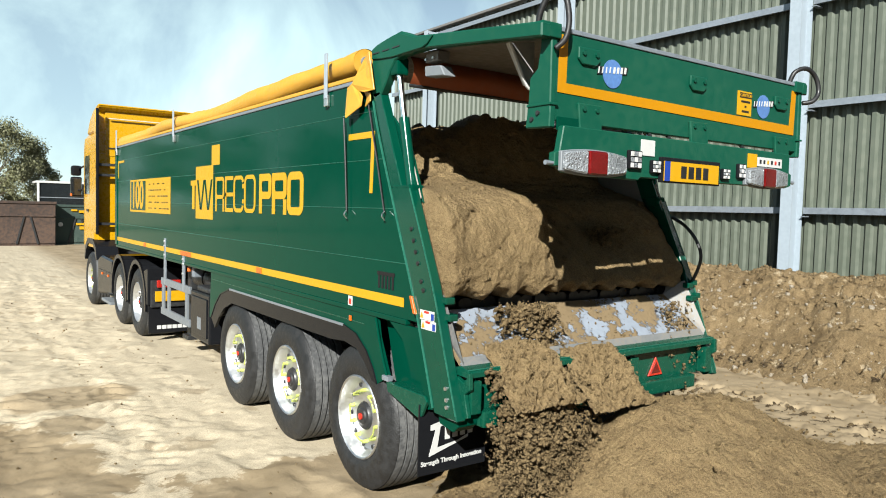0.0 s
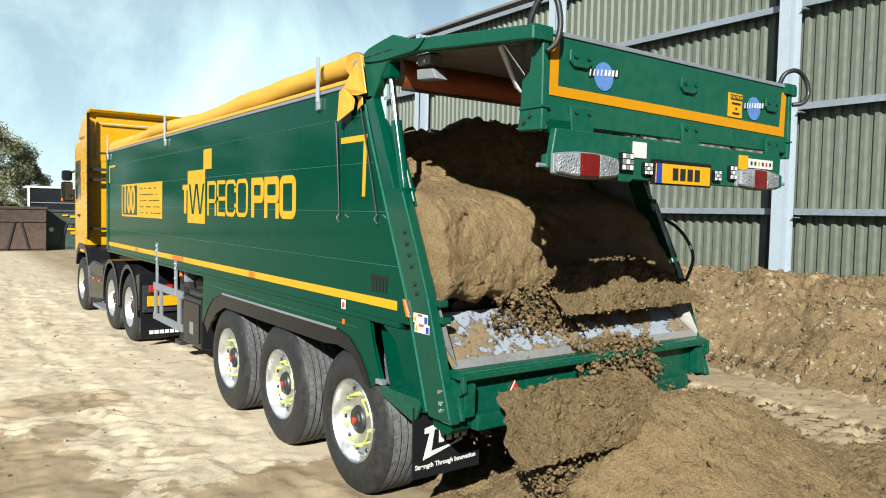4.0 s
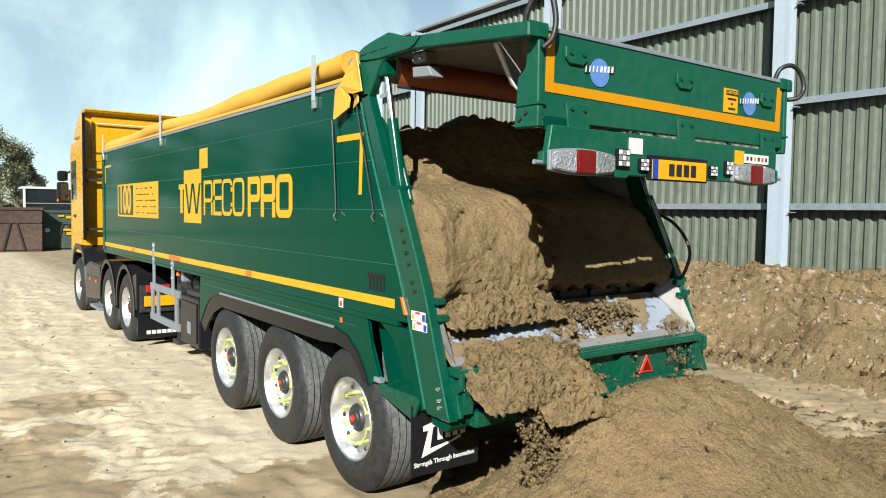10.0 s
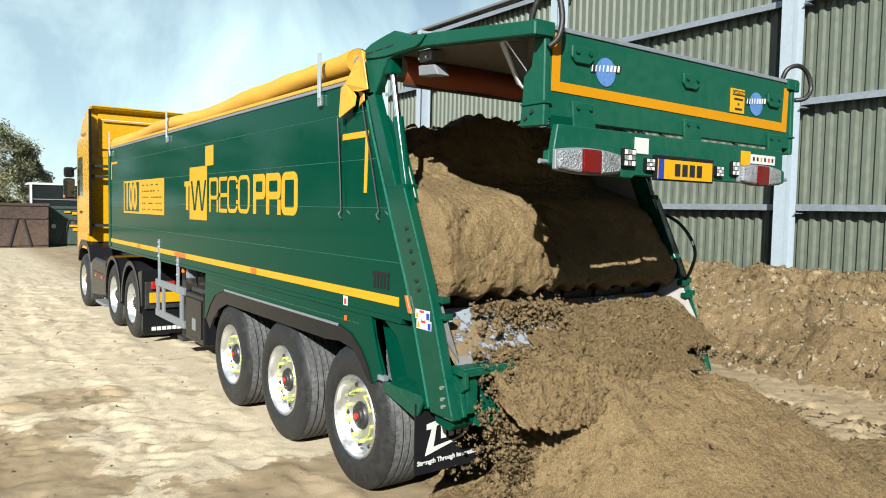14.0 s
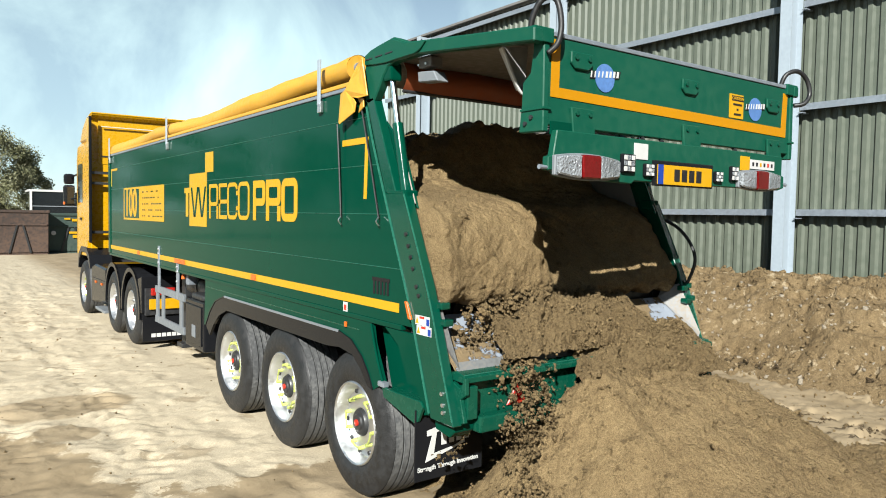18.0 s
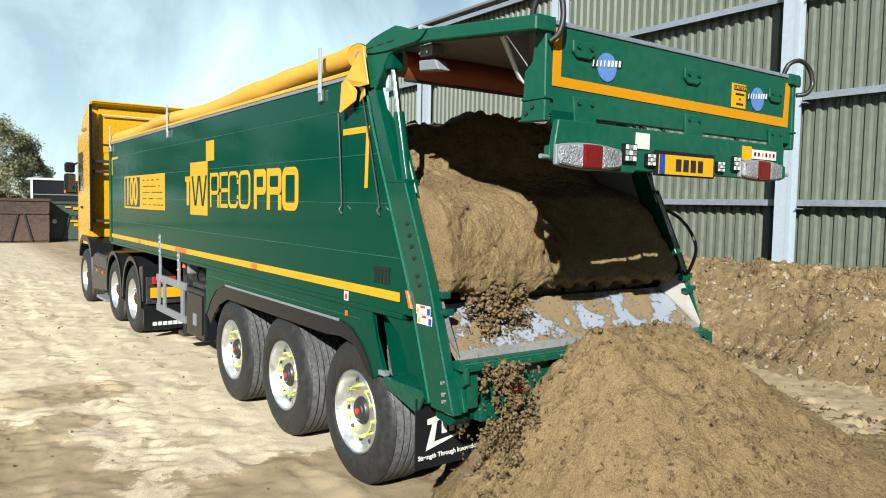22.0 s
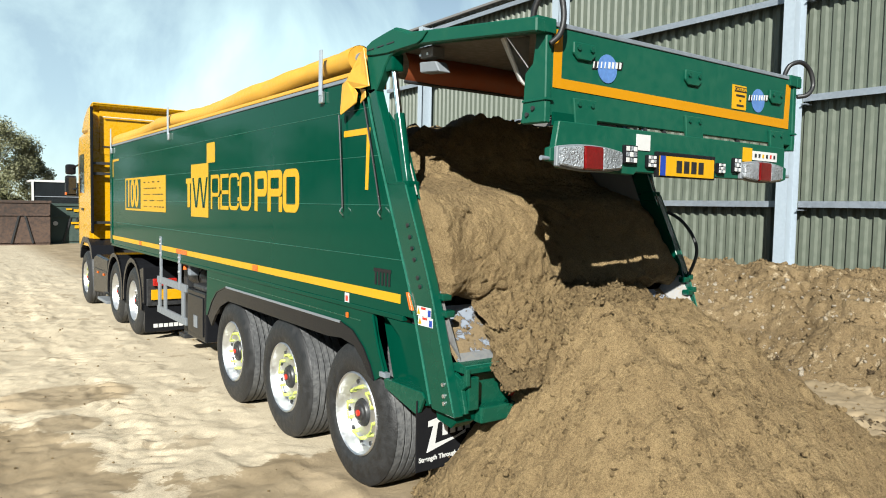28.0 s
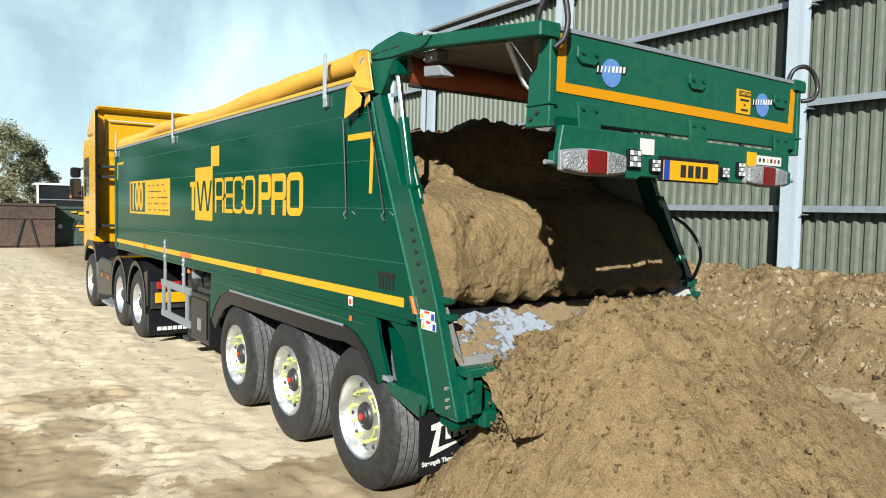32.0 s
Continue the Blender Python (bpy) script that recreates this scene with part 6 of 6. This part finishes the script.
heap = ridge("sand_heap", (0.10, -1.44), 0.36, 0.6, (1.35, 0.76, 0.84, 1.1), 71, "growing heap of damp brown sand tipped behind the trailer")
base_heap = ridge("sand_mound", (0.50, -1.50), 0.34, 0.88, (0.66, 0.62, 0.58, 1.1), 91, "foot of the sand heap under the open tailgate", broken=0.55)
spread_heap = mound("sand_spread", (0.85, -2.55), 0.30, 2.0, 81, "low spread of tipped sand on the yard", peak=0.9)


def crumbs(r, x, y, z, size, each=9):
    """Round each place a cluster of finer crumbs, as damp sand breaks up."""
    n = len(x)
    at = np.stack([x, y, z], -1)[:, None] + r.normal(0, 1, (n, each, 3)) * (size * 0.8)[:, None, None]
    fine = size[:, None] * (0.18 + 0.55 * r.random((n, each)) ** 2)
    fine[:, 0] = size * 0.75
    at[:, 0] = np.stack([x, y, z], -1)
    return at.reshape(-1, 3), fine.reshape(-1)


def heap_clods(parent, reach, seed, n):
    """Clods lying on a heap; they rise with it."""
    me = parent.data
    co = np.empty(len(me.vertices) * 3)
    me.vertices.foreach_get("co", co)
    co = co.reshape(-1, 3)
    r = np.random.default_rng(seed)
    idx = r.integers(0, len(co), n * 3)
    idx = [i for i in idx if np.hypot(co[i, 0], co[i, 1]) < reach][:n]
    s = 0.004 + 0.022 * r.random(len(idx)) ** 4
    q = co[idx]
    at, fine = crumbs(r, q[:, 0], q[:, 1], q[:, 2], s, 3)
    ob = new("clod_scatter", lumps("clod_scatter", at, fine, CLOD, seed + 1, rough=0.6))
    ob.parent = parent
    return tagged(ob, "", kind="stuff")


heap_clods(heap, 2.0, 72, 9000)
heap_clods(spread_heap, 2.6, 82, 3000)
heap_clods(base_heap, 2.0, 92, 5000)


# ---- falling sand, in rigid masses of clods ----
def curtain(seed, width, drop, n, big):
    """A falling curtain of clods, denser at the top: x across, z down from 0."""
    r = np.random.default_rng(seed)
    f_ = r.random(n) ** 1.35
    x = np.clip(r.normal(0, 1, n), -2, 2) * width * 0.27 * (0.75 + 0.5 * f_)
    z = -f_ * (drop + 0.10 * np.sin(x / width * 11 + seed))
    y = -0.42 * f_ ** 0.6 * drop * 0.55 + r.normal(0, 0.04, n)
    s = 0.006 + big * r.random(n) ** 2.6 * (1.1 - 0.5 * f_)
    at, fine = crumbs(r, x, y, z, s)
    return lumps("falling_sand", at, fine, CLOD, seed, rough=0.55)


def slab(seed, width, n, big):
    """A slumping mass of sand that rides down the apron: a lumpy broken skin with crumbs on it."""
    r = np.random.default_rng(seed)
    nu, nv = int(90 + 90 * width), 96
    gu, gv = np.meshgrid(np.linspace(-1, 1, nu), np.linspace(0, 1, nv), indexing="ij")
    body = np.exp(-(gu / 0.70) ** 4) * np.sin(np.clip(gv, 0, 1) * math.pi) ** 0.6
    u_, v_ = gu * width, gv * 0.5
    cracks = 1 - np.clip(np.abs(field(u_, v_, 0.26, 3, seed + 5, 0.6)) * 5, 0, 1)
    body = body * (0.12 + 0.05 * field(u_, v_, 0.25, 3, seed)) + 0.10 * body ** 0.5 * field(u_, v_, 0.10, 4, seed + 1, 0.8) - 0.05 * cracks * body - 0.03
    edge = 1 + 0.25 * field(gu * 2, gv, 0.5, 3, seed + 2)
    skin = np.stack([gu * width * 0.60 * (0.85 + 0.2 * gv) * edge, -0.38 * gv - body * 0.75, -0.34 * gv + body * 0.75], -1)
    skin = skin + 0.02 * np.stack([field(u_, v_, 0.05, 2, seed + k) for k in (7, 8, 9)], -1)
    i, j = r.integers(2, nu - 2, n // 3), r.integers(2, nv - 1, n // 3)
    q = skin[i, j]
    s = 0.004 + big * 0.7 * r.random(len(q)) ** 4
    at, fine = crumbs(r, q[:, 0], q[:, 1], q[:, 2], s, 6)
    me = lumps("sliding_sand", at, fine, CLOD, seed, rough=0.55)
    v0, f0 = len(me.vertices), len(me.polygons)
    old_v = np.empty(v0 * 3)
    me.vertices.foreach_get("co", old_v)
    old_f = np.empty(f0 * 3, int)
    me.loops.foreach_get("vertex_index", old_f)
    k = np.arange(nu * nv).reshape(nu, nv) + v0
    quads = np.stack([k[:-1, :-1], k[1:, :-1], k[1:, 1:], k[:-1, 1:]], -1).reshape(-1, 4)
    whole_ = bpy.data.meshes.new("sliding_sand")
    whole_.from_pydata(np.concatenate([old_v.reshape(-1, 3), skin.reshape(-1, 3)]).tolist(), [], old_f.reshape(-1, 3).tolist() + quads.tolist())
    whole_.materials.append(CLOD)
    whole_.shade_smooth()
    bpy.data.meshes.remove(me)
    return whole_


CURTAINS = [curtain(101, 0.62, 1.15, 1100, 0.024), curtain(102, 0.45, 1.0, 600, 0.020), curtain(103, 1.0, 0.95, 1500, 0.026), curtain(104, 0.35, 0.8, 220, 0.014)]
SLABS = [slab(111, 0.8, 3000, 0.022), slab(112, 1.2, 4600, 0.024), slab(113, 0.5, 1600, 0.020)]
HALF = {"c": (0.36, 0.27, 0.58, 0.20), "s": (0.48, 0.70, 0.30)}  # half widths
INSIDE = {"c": (3.2, 2.45), "s": (3.2, 2.1)}  # y, z of masses still within the load

# moment, x, kind (c curtain, s slab), which, share of the way at that moment (0 lip, 1 sill, 2 heap)
FALLS = [
    (0.0, -0.95, "c", 0, 1.05), (0.0, -0.6, "c", 2, 1.15), (0.0, -0.75, "s", 2, 0.7), (0.0, -0.8, "c", 0, 1.35), (0.0, -0.15, "s", 2, 0.9), (0.5, -0.55, "c", 0, 1.15), (0.3, 0.95, "c", 3, 0.9), (1.0, -0.62, "c", 1, 1.25), (1.0, 0.55, "c", 3, 1.2), (1.0, 0.85, "c", 0, 0.95), (1.0, -0.35, "c", 0, 1.15), (1.1, 1.02, "c", 1, 1.0),
    (3.0, -0.95, "c", 3, 1.0), (3.1, 0.95, "c", 3, 0.5), (3.5, -0.75, "c", 0, 0.8), (3.6, -0.35, "s", 1, 0.6), (4.1, 0.2, "c", 2, 1.0), (4.7, -0.3, "c", 2, 1.1), (4.6, 0.5, "s", 1, 0.8),
    (5.5, 0.35, "s", 1, 0.75), (5.6, 0.1, "c", 2, 0.8), (6.0, 0.45, "s", 1, 0.35), (6.0, 0.5, "s", 1, 0.85), (6.0, 0.45, "s", 0, 0.9), (6.0, 0.55, "c", 2, 0.85), (6.1, -0.2, "c", 0, 0.95), (6.6, 0.3, "c", 2, 1.3),
    (7.0, 0.25, "c", 3, 0.8), (7.1, -0.85, "c", 3, 1.2), (8.0, -1.0, "c", 3, 1.2), (8.4, -0.95, "c", 0, 0.95), (9.0, -0.82, "c", 0, 1.0), (9.0, 0.92, "s", 2, 0.30), (9.0, -0.95, "c", 1, 0.3), (9.4, -0.5, "c", 1, 1.2), (9.6, 0.9, "c", 1, 1.0),
    (10.0, -0.8, "s", 0, 0.70), (10.0, -0.75, "s", 0, -0.25), (10.0, -0.5, "s", 2, 1.0), (10.0, -0.55, "c", 0, 1.1), (10.05, -0.45, "c", 0, 1.0), (10.1, 0.95, "c", 3, 0.9), (10.4, 0.2, "c", 2, 1.05), (11.0, -0.65, "c", 1, 1.1), (11.0, 0.95, "c", 3, 1.1),
    (12.1, 0.75, "c", 3, 1.2), (12.5, -0.9, "c", 1, 1.0), (13.0, -0.95, "c", 1, 0.2), (13.0, -0.95, "c", 3, 0.7), (13.0, -0.95, "c", 1, 1.2), (13.05, -0.1, "s", 2, 0.15), (13.8, -0.4, "s", 0, 0.7),
    (14.0, 0.1, "s", 1, 0.6), (14.0, 0.5, "s", 1, 0.25), (14.0, -0.55, "s", 0, 0.95), (14.0, 0.9, "c", 1, 0.9), (14.0, 0.25, "c", 2, 0.8), (14.1, -0.85, "c", 0, 1.0), (14.5, -0.5, "c", 2, 1.05), (15.0, 0.3, "c", 2, 1.1), (15.0, -0.2, "s", 1, 0.8), (15.6, -0.6, "c", 1, 1.2), (15.7, 0.4, "s", 0, 0.8), (16.3, 0.2, "c", 1, 1.1),
    (17.0, -1.0, "c", 3, 1.2), (17.05, 0.55, "c", 3, 1.2), (17.5, -0.9, "c", 1, 1.0), (18.0, 0.45, "s", 1, 0.6), (18.0, -0.75, "c", 1, 0.95), (18.1, 0.75, "c", 0, 0.8), (18.5, -0.1, "s", 1, 0.9), (18.6, -0.6, "c", 2, 1.0),
    (19.0, 0.3, "s", 1, 0.85), (19.0, -0.65, "c", 0, 1.15), (19.0, -0.9, "c", 1, 1.3), (19.0, -0.3, "c", 2, 0.95), (19.1, -0.35, "s", 0, 1.05), (19.5, 0.35, "s", 0, 1.0), (20.0, 0.12, "s", 2, 0.25), (20.0, 0.2, "s", 2, 0.75), (20.05, -0.45, "c", 3, 1.4), (21.5, -0.95, "c", 3, 1.2),
    (22.0, -0.92, "c", 1, 1.05), (22.5, -0.75, "c", 0, 0.9), (22.6, -0.55, "s", 0, 0.5), (23.0, -0.60, "s", 0, 0.45), (23.0, -0.3, "s", 1, 1.05), (23.0, -0.75, "c", 0, 1.05), (23.05, 0.95, "c", 3, 0.9), (23.5, 0.45, "s", 0, 0.9), (24.0, -0.45, "c", 3, 1.3), (24.0, 0.6, "s", 1, 0.45), (24.0, 0.05, "s", 1, 0.7), (24.0, 0.8, "s", 2, 0.9),
    (25.0, -0.40, "s", 0, 0.05), (25.0, -0.45, "s", 2, -0.35), (25.0, -0.5, "s", 0, 0.55), (25.0, -0.55, "c", 0, 0.9), (25.5, 0.2, "s", 1, 0.7), (26.0, -0.4, "s", 1, 0.7), (26.1, -0.3, "c", 2, 1.0), (26.3, 0.5, "s", 1, 0.5), (27.0, -0.2, "s", 1, 0.8), (27.1, 0.4, "c", 2, 0.9), (27.4, 0.1, "s", 1, 0.6), (26.6, 0.3, "s", 1, 0.8), (27.5, -0.85, "c", 1, 1.1),
    (28.0, -0.45, "s", 0, -0.2), (28.0, -0.45, "s", 0, 0.2), (28.0, -0.25, "s", 1, 0.45), (28.0, 0.35, "s", 1, 0.65), (28.1, -0.5, "c", 0, 0.75), (28.5, 0.1, "s", 1, 0.9), (29.0, -0.1, "s", 2, 0.15), (29.0, 0.3, "s", 1, 0.6), (29.0, 0.5, "s", 1, 0.95), (30.0, -0.95, "c", 3, 1.2), (30.5, -0.85, "c", 1, 1.0),
    (31.0, -0.85, "s", 2, 0.05), (31.0, -0.85, "s", 0, 0.55), (31.0, -0.5, "s", 1, 1.05), (31.0, -0.9, "c", 1, 1.1), (31.0, -0.75, "c", 0, 0.95), (31.1, 0.75, "s", 0, 0.5), (31.5, -0.6, "c", 1, 1.2), (32.0, -0.6, "c", 1, 1.15), (32.0, -0.85, "c", 1, 0.95), (32.0, -0.6, "s", 2, 0.85), (32.0, 0.35, "s", 1, 0.45), (32.0, -0.35, "s", 0, 0.6),
]
falling = []
for t, x, kind, which, share in FALLS:
    me = (CURTAINS if kind == "c" else SLABS)[which]
    ob = new("falling_sand" if kind == "c" else "sliding_sand", me)
    tagged(ob, "clods of damp sand falling past the green sill" if kind == "c" else "mass of damp sand sliding down the apron", "sand", group="sand being discharged", kind="stuff")
    room = 1.19 - HALF[kind][which]  # between the side walls
    falling.append((ob, t, max(-room, min(room, x)), kind, share))


# ---- far end of the yard ----
def skip(at, w, d, h, material, label, turn=0.0):
    s = thing("waste_skip", label, "skip", at, "skips at the far end of the yard")
    s.rotation_euler = (0, 0, radians(turn))
    t = 0.05
    out = [(-w / 2 + 0.02, 0.06), (w / 2 - 0.02, 0.06), (w / 2, h), (-w / 2, h)]
    part("front_wall", prism(out, "y", -d / 2, -d / 2 + t, 0.006), material, s)
    part("rear_wall", prism(out, "y", d / 2 - t, d / 2, 0.006), material, s)
    for sgn in (-1, 1):
        part("end_wall", box(min(sgn * w / 2, sgn * (w / 2 - t)), max(sgn * w / 2, sgn * (w / 2 - t)), -d / 2 + t, d / 2 - t, 0.06, h), material, s)
    part("base", box(-w / 2 + 0.03, w / 2 - 0.03, -d / 2, d / 2, 0.0, 0.10), material, s)
    part("top_rim", box(-w / 2 - 0.04, w / 2 + 0.04, -d / 2 - 0.05, -d / 2 + 0.04, h - 0.10, h + 0.02, 0.012), material, s)
    part("mid_rail", box(-w / 2 + 0.05, w / 2 - 0.05, -d / 2 - 0.05, -d / 2, h * 0.66, h * 0.66 + 0.07, 0.01), material, s)
    for x, lean in ((-0.12, -0.30), (0.12, 0.30)):
        part("brace", prism([(x - 0.035 + (lean < 0) * -0.0, h * 0.66), (x + 0.035, h * 0.66), (x + lean + 0.04, 0.08), (x + lean - 0.04, 0.08)], "y", -d / 2 - 0.05, -d / 2 - 0.002), DARK, s)
    return s


skip((-0.42, 33.0, 0), 2.25, 1.8, 1.98, RUST, "rusty open steel skip standing on the sand")
s2 = skip((1.75, 33.8, 0), 2.0, 1.8, 1.86, SKIPGREEN, "dark green steel skip with yellow marks")
skip((-2.9, 33.6, 0), 2.3, 1.8, 1.95, SKIPGREEN, "weathered green steel skip")
part("skip_mark", box(-0.30, -0.05, -0.96, -0.902, 1.58, 1.66), YELLOW, s2, "yellow block mark")
part("skip_mark", box(0.02, 0.40, -0.96, -0.902, 1.50, 1.62), YELLOW, s2)
part("skip_mark", box(-0.10, 0.42, -0.96, -0.902, 0.92, 1.02), YELLOW, s2)
part("skip_mark", box(0.05, 0.30, -0.96, -0.902, 0.72, 0.86), YELLOW, s2)
part("skip_lug", rod((-0.75, -0.96, 0.95), (-0.75, -0.90, 0.95), 0.10, seg=14), WHITE, s2)

cabin = thing("site_cabin", "dark site cabin with a white frame behind the skips", "cabin", (2.6, 42, 0))
part("cabin_wall", box(-1.55, 1.9, 0.04, 2.6, 0.15, 3.05, 0.02), GLASS, cabin, "dark glazed front")
for a in (box(-1.62, 1.95, -0.03, 2.64, 3.05, 3.17, 0.01), box(-1.62, -1.50, -0.03, 0.04, 0.1, 3.05, 0.01), box(1.84, 1.95, -0.03, 0.04, 0.1, 3.05, 0.01)):
    part("white_frame", a, WHITE, cabin, "white frame")
part("cabin_base", box(-1.6, 1.93, 0, 2.6, 0, 0.15), GREYPAINT, cabin)
part("window_rail", box(-1.5, 1.84, 0.0, 0.04, 2.2, 2.25), GREYPAINT, cabin)


def tree(at, height, spread_, seed, label):
    """A tapered trunk with limbs, and a crown of small leaves in uneven clumps."""
    t = thing("tree", label, "tree", at, "trees at the edge of the yard")
    r = np.random.default_rng(seed)
    bm = None
    pts = [(0, 0, 0), (0.1, 0, height * 0.25), (0.0, 0.1, height * 0.5), (0.15, 0, height * 0.8)]
    for k in range(3):
        bm = rod(pts[k], pts[k + 1], 0.20 - 0.05 * k, 0.15 - 0.05 * k, 8, bm=bm)
    centres = []
    for k in range(26):
        a, f_ = r.uniform(0, math.tau), r.uniform(0.18, 1.0)
        rr = spread_ * math.sin(math.pi * min(f_ * 0.85 + 0.12, 1)) ** 0.7 * r.uniform(0.45, 1.0)
        c = (rr * math.cos(a), rr * math.sin(a), height * (0.12 + 0.86 * f_))
        centres.append(c)
        if k < 14:
            z0 = c[2] * 0.6
            rod((0.05, 0, z0), (c[0] * 0.9, c[1] * 0.9, c[2] * 0.97), 0.05, 0.015, 5, bm=bm)
    part("trunk", bm, BARK, t)
    n = 26000
    ci = r.integers(0, len(centres), n)
    base = np.array(centres)[ci]
    d = r.normal(size=(n, 3))
    d = d / np.linalg.norm(d, axis=1)[:, None] * (r.random((n, 1)) ** 0.4) * r.uniform(0.5, 1.0, (n, 1)) * np.array([spread_ * 0.34, spread_ * 0.34, height * 0.12])
    p = base + d
    p = p[p[:, 2] > 0.2]
    n = len(p)
    a, b = r.normal(size=(n, 3)), r.normal(size=(n, 3))
    a /= np.linalg.norm(a, axis=1)[:, None]
    b = np.cross(a, b)
    b /= np.linalg.norm(b, axis=1)[:, None]
    s = r.uniform(0.03, 0.085, (n, 1))
    v = np.stack([p - a * s, p + b * s * 0.55, p + a * s, p - b * s * 0.55], 1).reshape(-1, 3)
    me = bpy.data.meshes.new("crown")
    me.from_pydata(v.tolist(), [], np.arange(4 * n).reshape(n, 4).tolist())
    me.materials.append(LEAF)
    ob = new("crown", me)
    ob.parent = t
    return t


tree((-0.9, 46, 0), 7.0, 3.0, 1, "tall bushy olive-green tree behind the skips")
tree((-4.6, 47, 0), 7.4, 2.8, 2, "tall bushy olive-green tree")
tree((1.6, 48, 0), 5.2, 1.7, 3, "lower bushy olive-green tree beside the cabin")
# unseen row of trees, added to darken reflections in the green side
mirrored_belt = tree((-9.5, 50, 0), 8.0, 3.0, 4, "unseen bushy olive-green tree, added to darken the side's reflections")
for k in range(9):
    copy_thing(mirrored_belt, pose(-14.5 - 4.3 * k, 50 + 3 * math.sin(k * 2.1), 0, 0, 0, 70 * k))


# ---- what moves: the heap grows, sand falls in bursts ----
def motions():
    # the moving floor carries the load out, so its heap sinks a little
    walk(load, [(0, pose(0, 0, 1.48)), (14, pose(0, 0, 1.47)), (23, pose(0, 0, 1.455)), (32, pose(0, 0, 1.44))])
    walk(heap, [(t, pose(0.10, -1.44, z)) for t, z in ((0, 0.42), (2.5, 0.46), (4, 0.58), (6.5, 0.70), (9, 0.76), (10.5, 0.84), (12, 0.88), (14.5, 0.98), (17, 1.00), (19, 1.08), (20, 1.18), (22, 1.24), (23, 1.32), (24, 1.38), (26, 1.41), (28, 1.43), (30, 1.46), (32, 1.48))])
    walk(base_heap, [(t, pose(0.50, -1.50, z)) for t, z in ((0, 0.78), (2.5, 0.79), (4, 0.82), (6.5, 0.86), (12, 0.89), (20, 0.95), (32, 1.02))])
    for ob, t, x, kind, share in falling:
        # along the way: within the load, over the lip, down the apron, onto the heap and into it
        spots = {-0.6: (-0.55, 1.95), 0.0: (-0.93, 1.50), 1.0: (-1.24, 1.14), 2.0: (-1.55, 0.35), 3.0: (-1.75, -1.6)}

        def spot(k):
            ks = sorted(spots)
            return tuple(float(np.interp(k, ks, [spots[q][i] for q in ks])) for i in (0, 1))

        way = 1.9  # shares a second
        rows = []
        begin, end = t - (share + 0.6) / way, t + (3.0 - share) / way
        rows.append((0.0, pose(x * 0.25, *INSIDE[kind])) if begin > 0.35 else None)
        if begin > 0.35:
            rows.append((round(begin - 0.3, 2), pose(x * 0.25, *INSIDE[kind])))
        for k in (-0.6, 0.0, share, 1.0, 2.0, 3.0):
            tk = t + (k - share) / way
            if (k == share or abs(k - share) > 0.15) and 0.0 <= tk <= 32.0:
                rows.append((round(tk, 2), pose(x, *spot(k))))
        rows = sorted((q for q in rows if q), key=lambda q: q[0])
        if rows[0][0] > 0:
            rows.insert(0, (0.0, pose(x, *spot(share - t * way))))
        if rows[-1][0] < 32:
            rows.append((32.0, rows[-1][1]))
        walk(ob, rows)


motions()
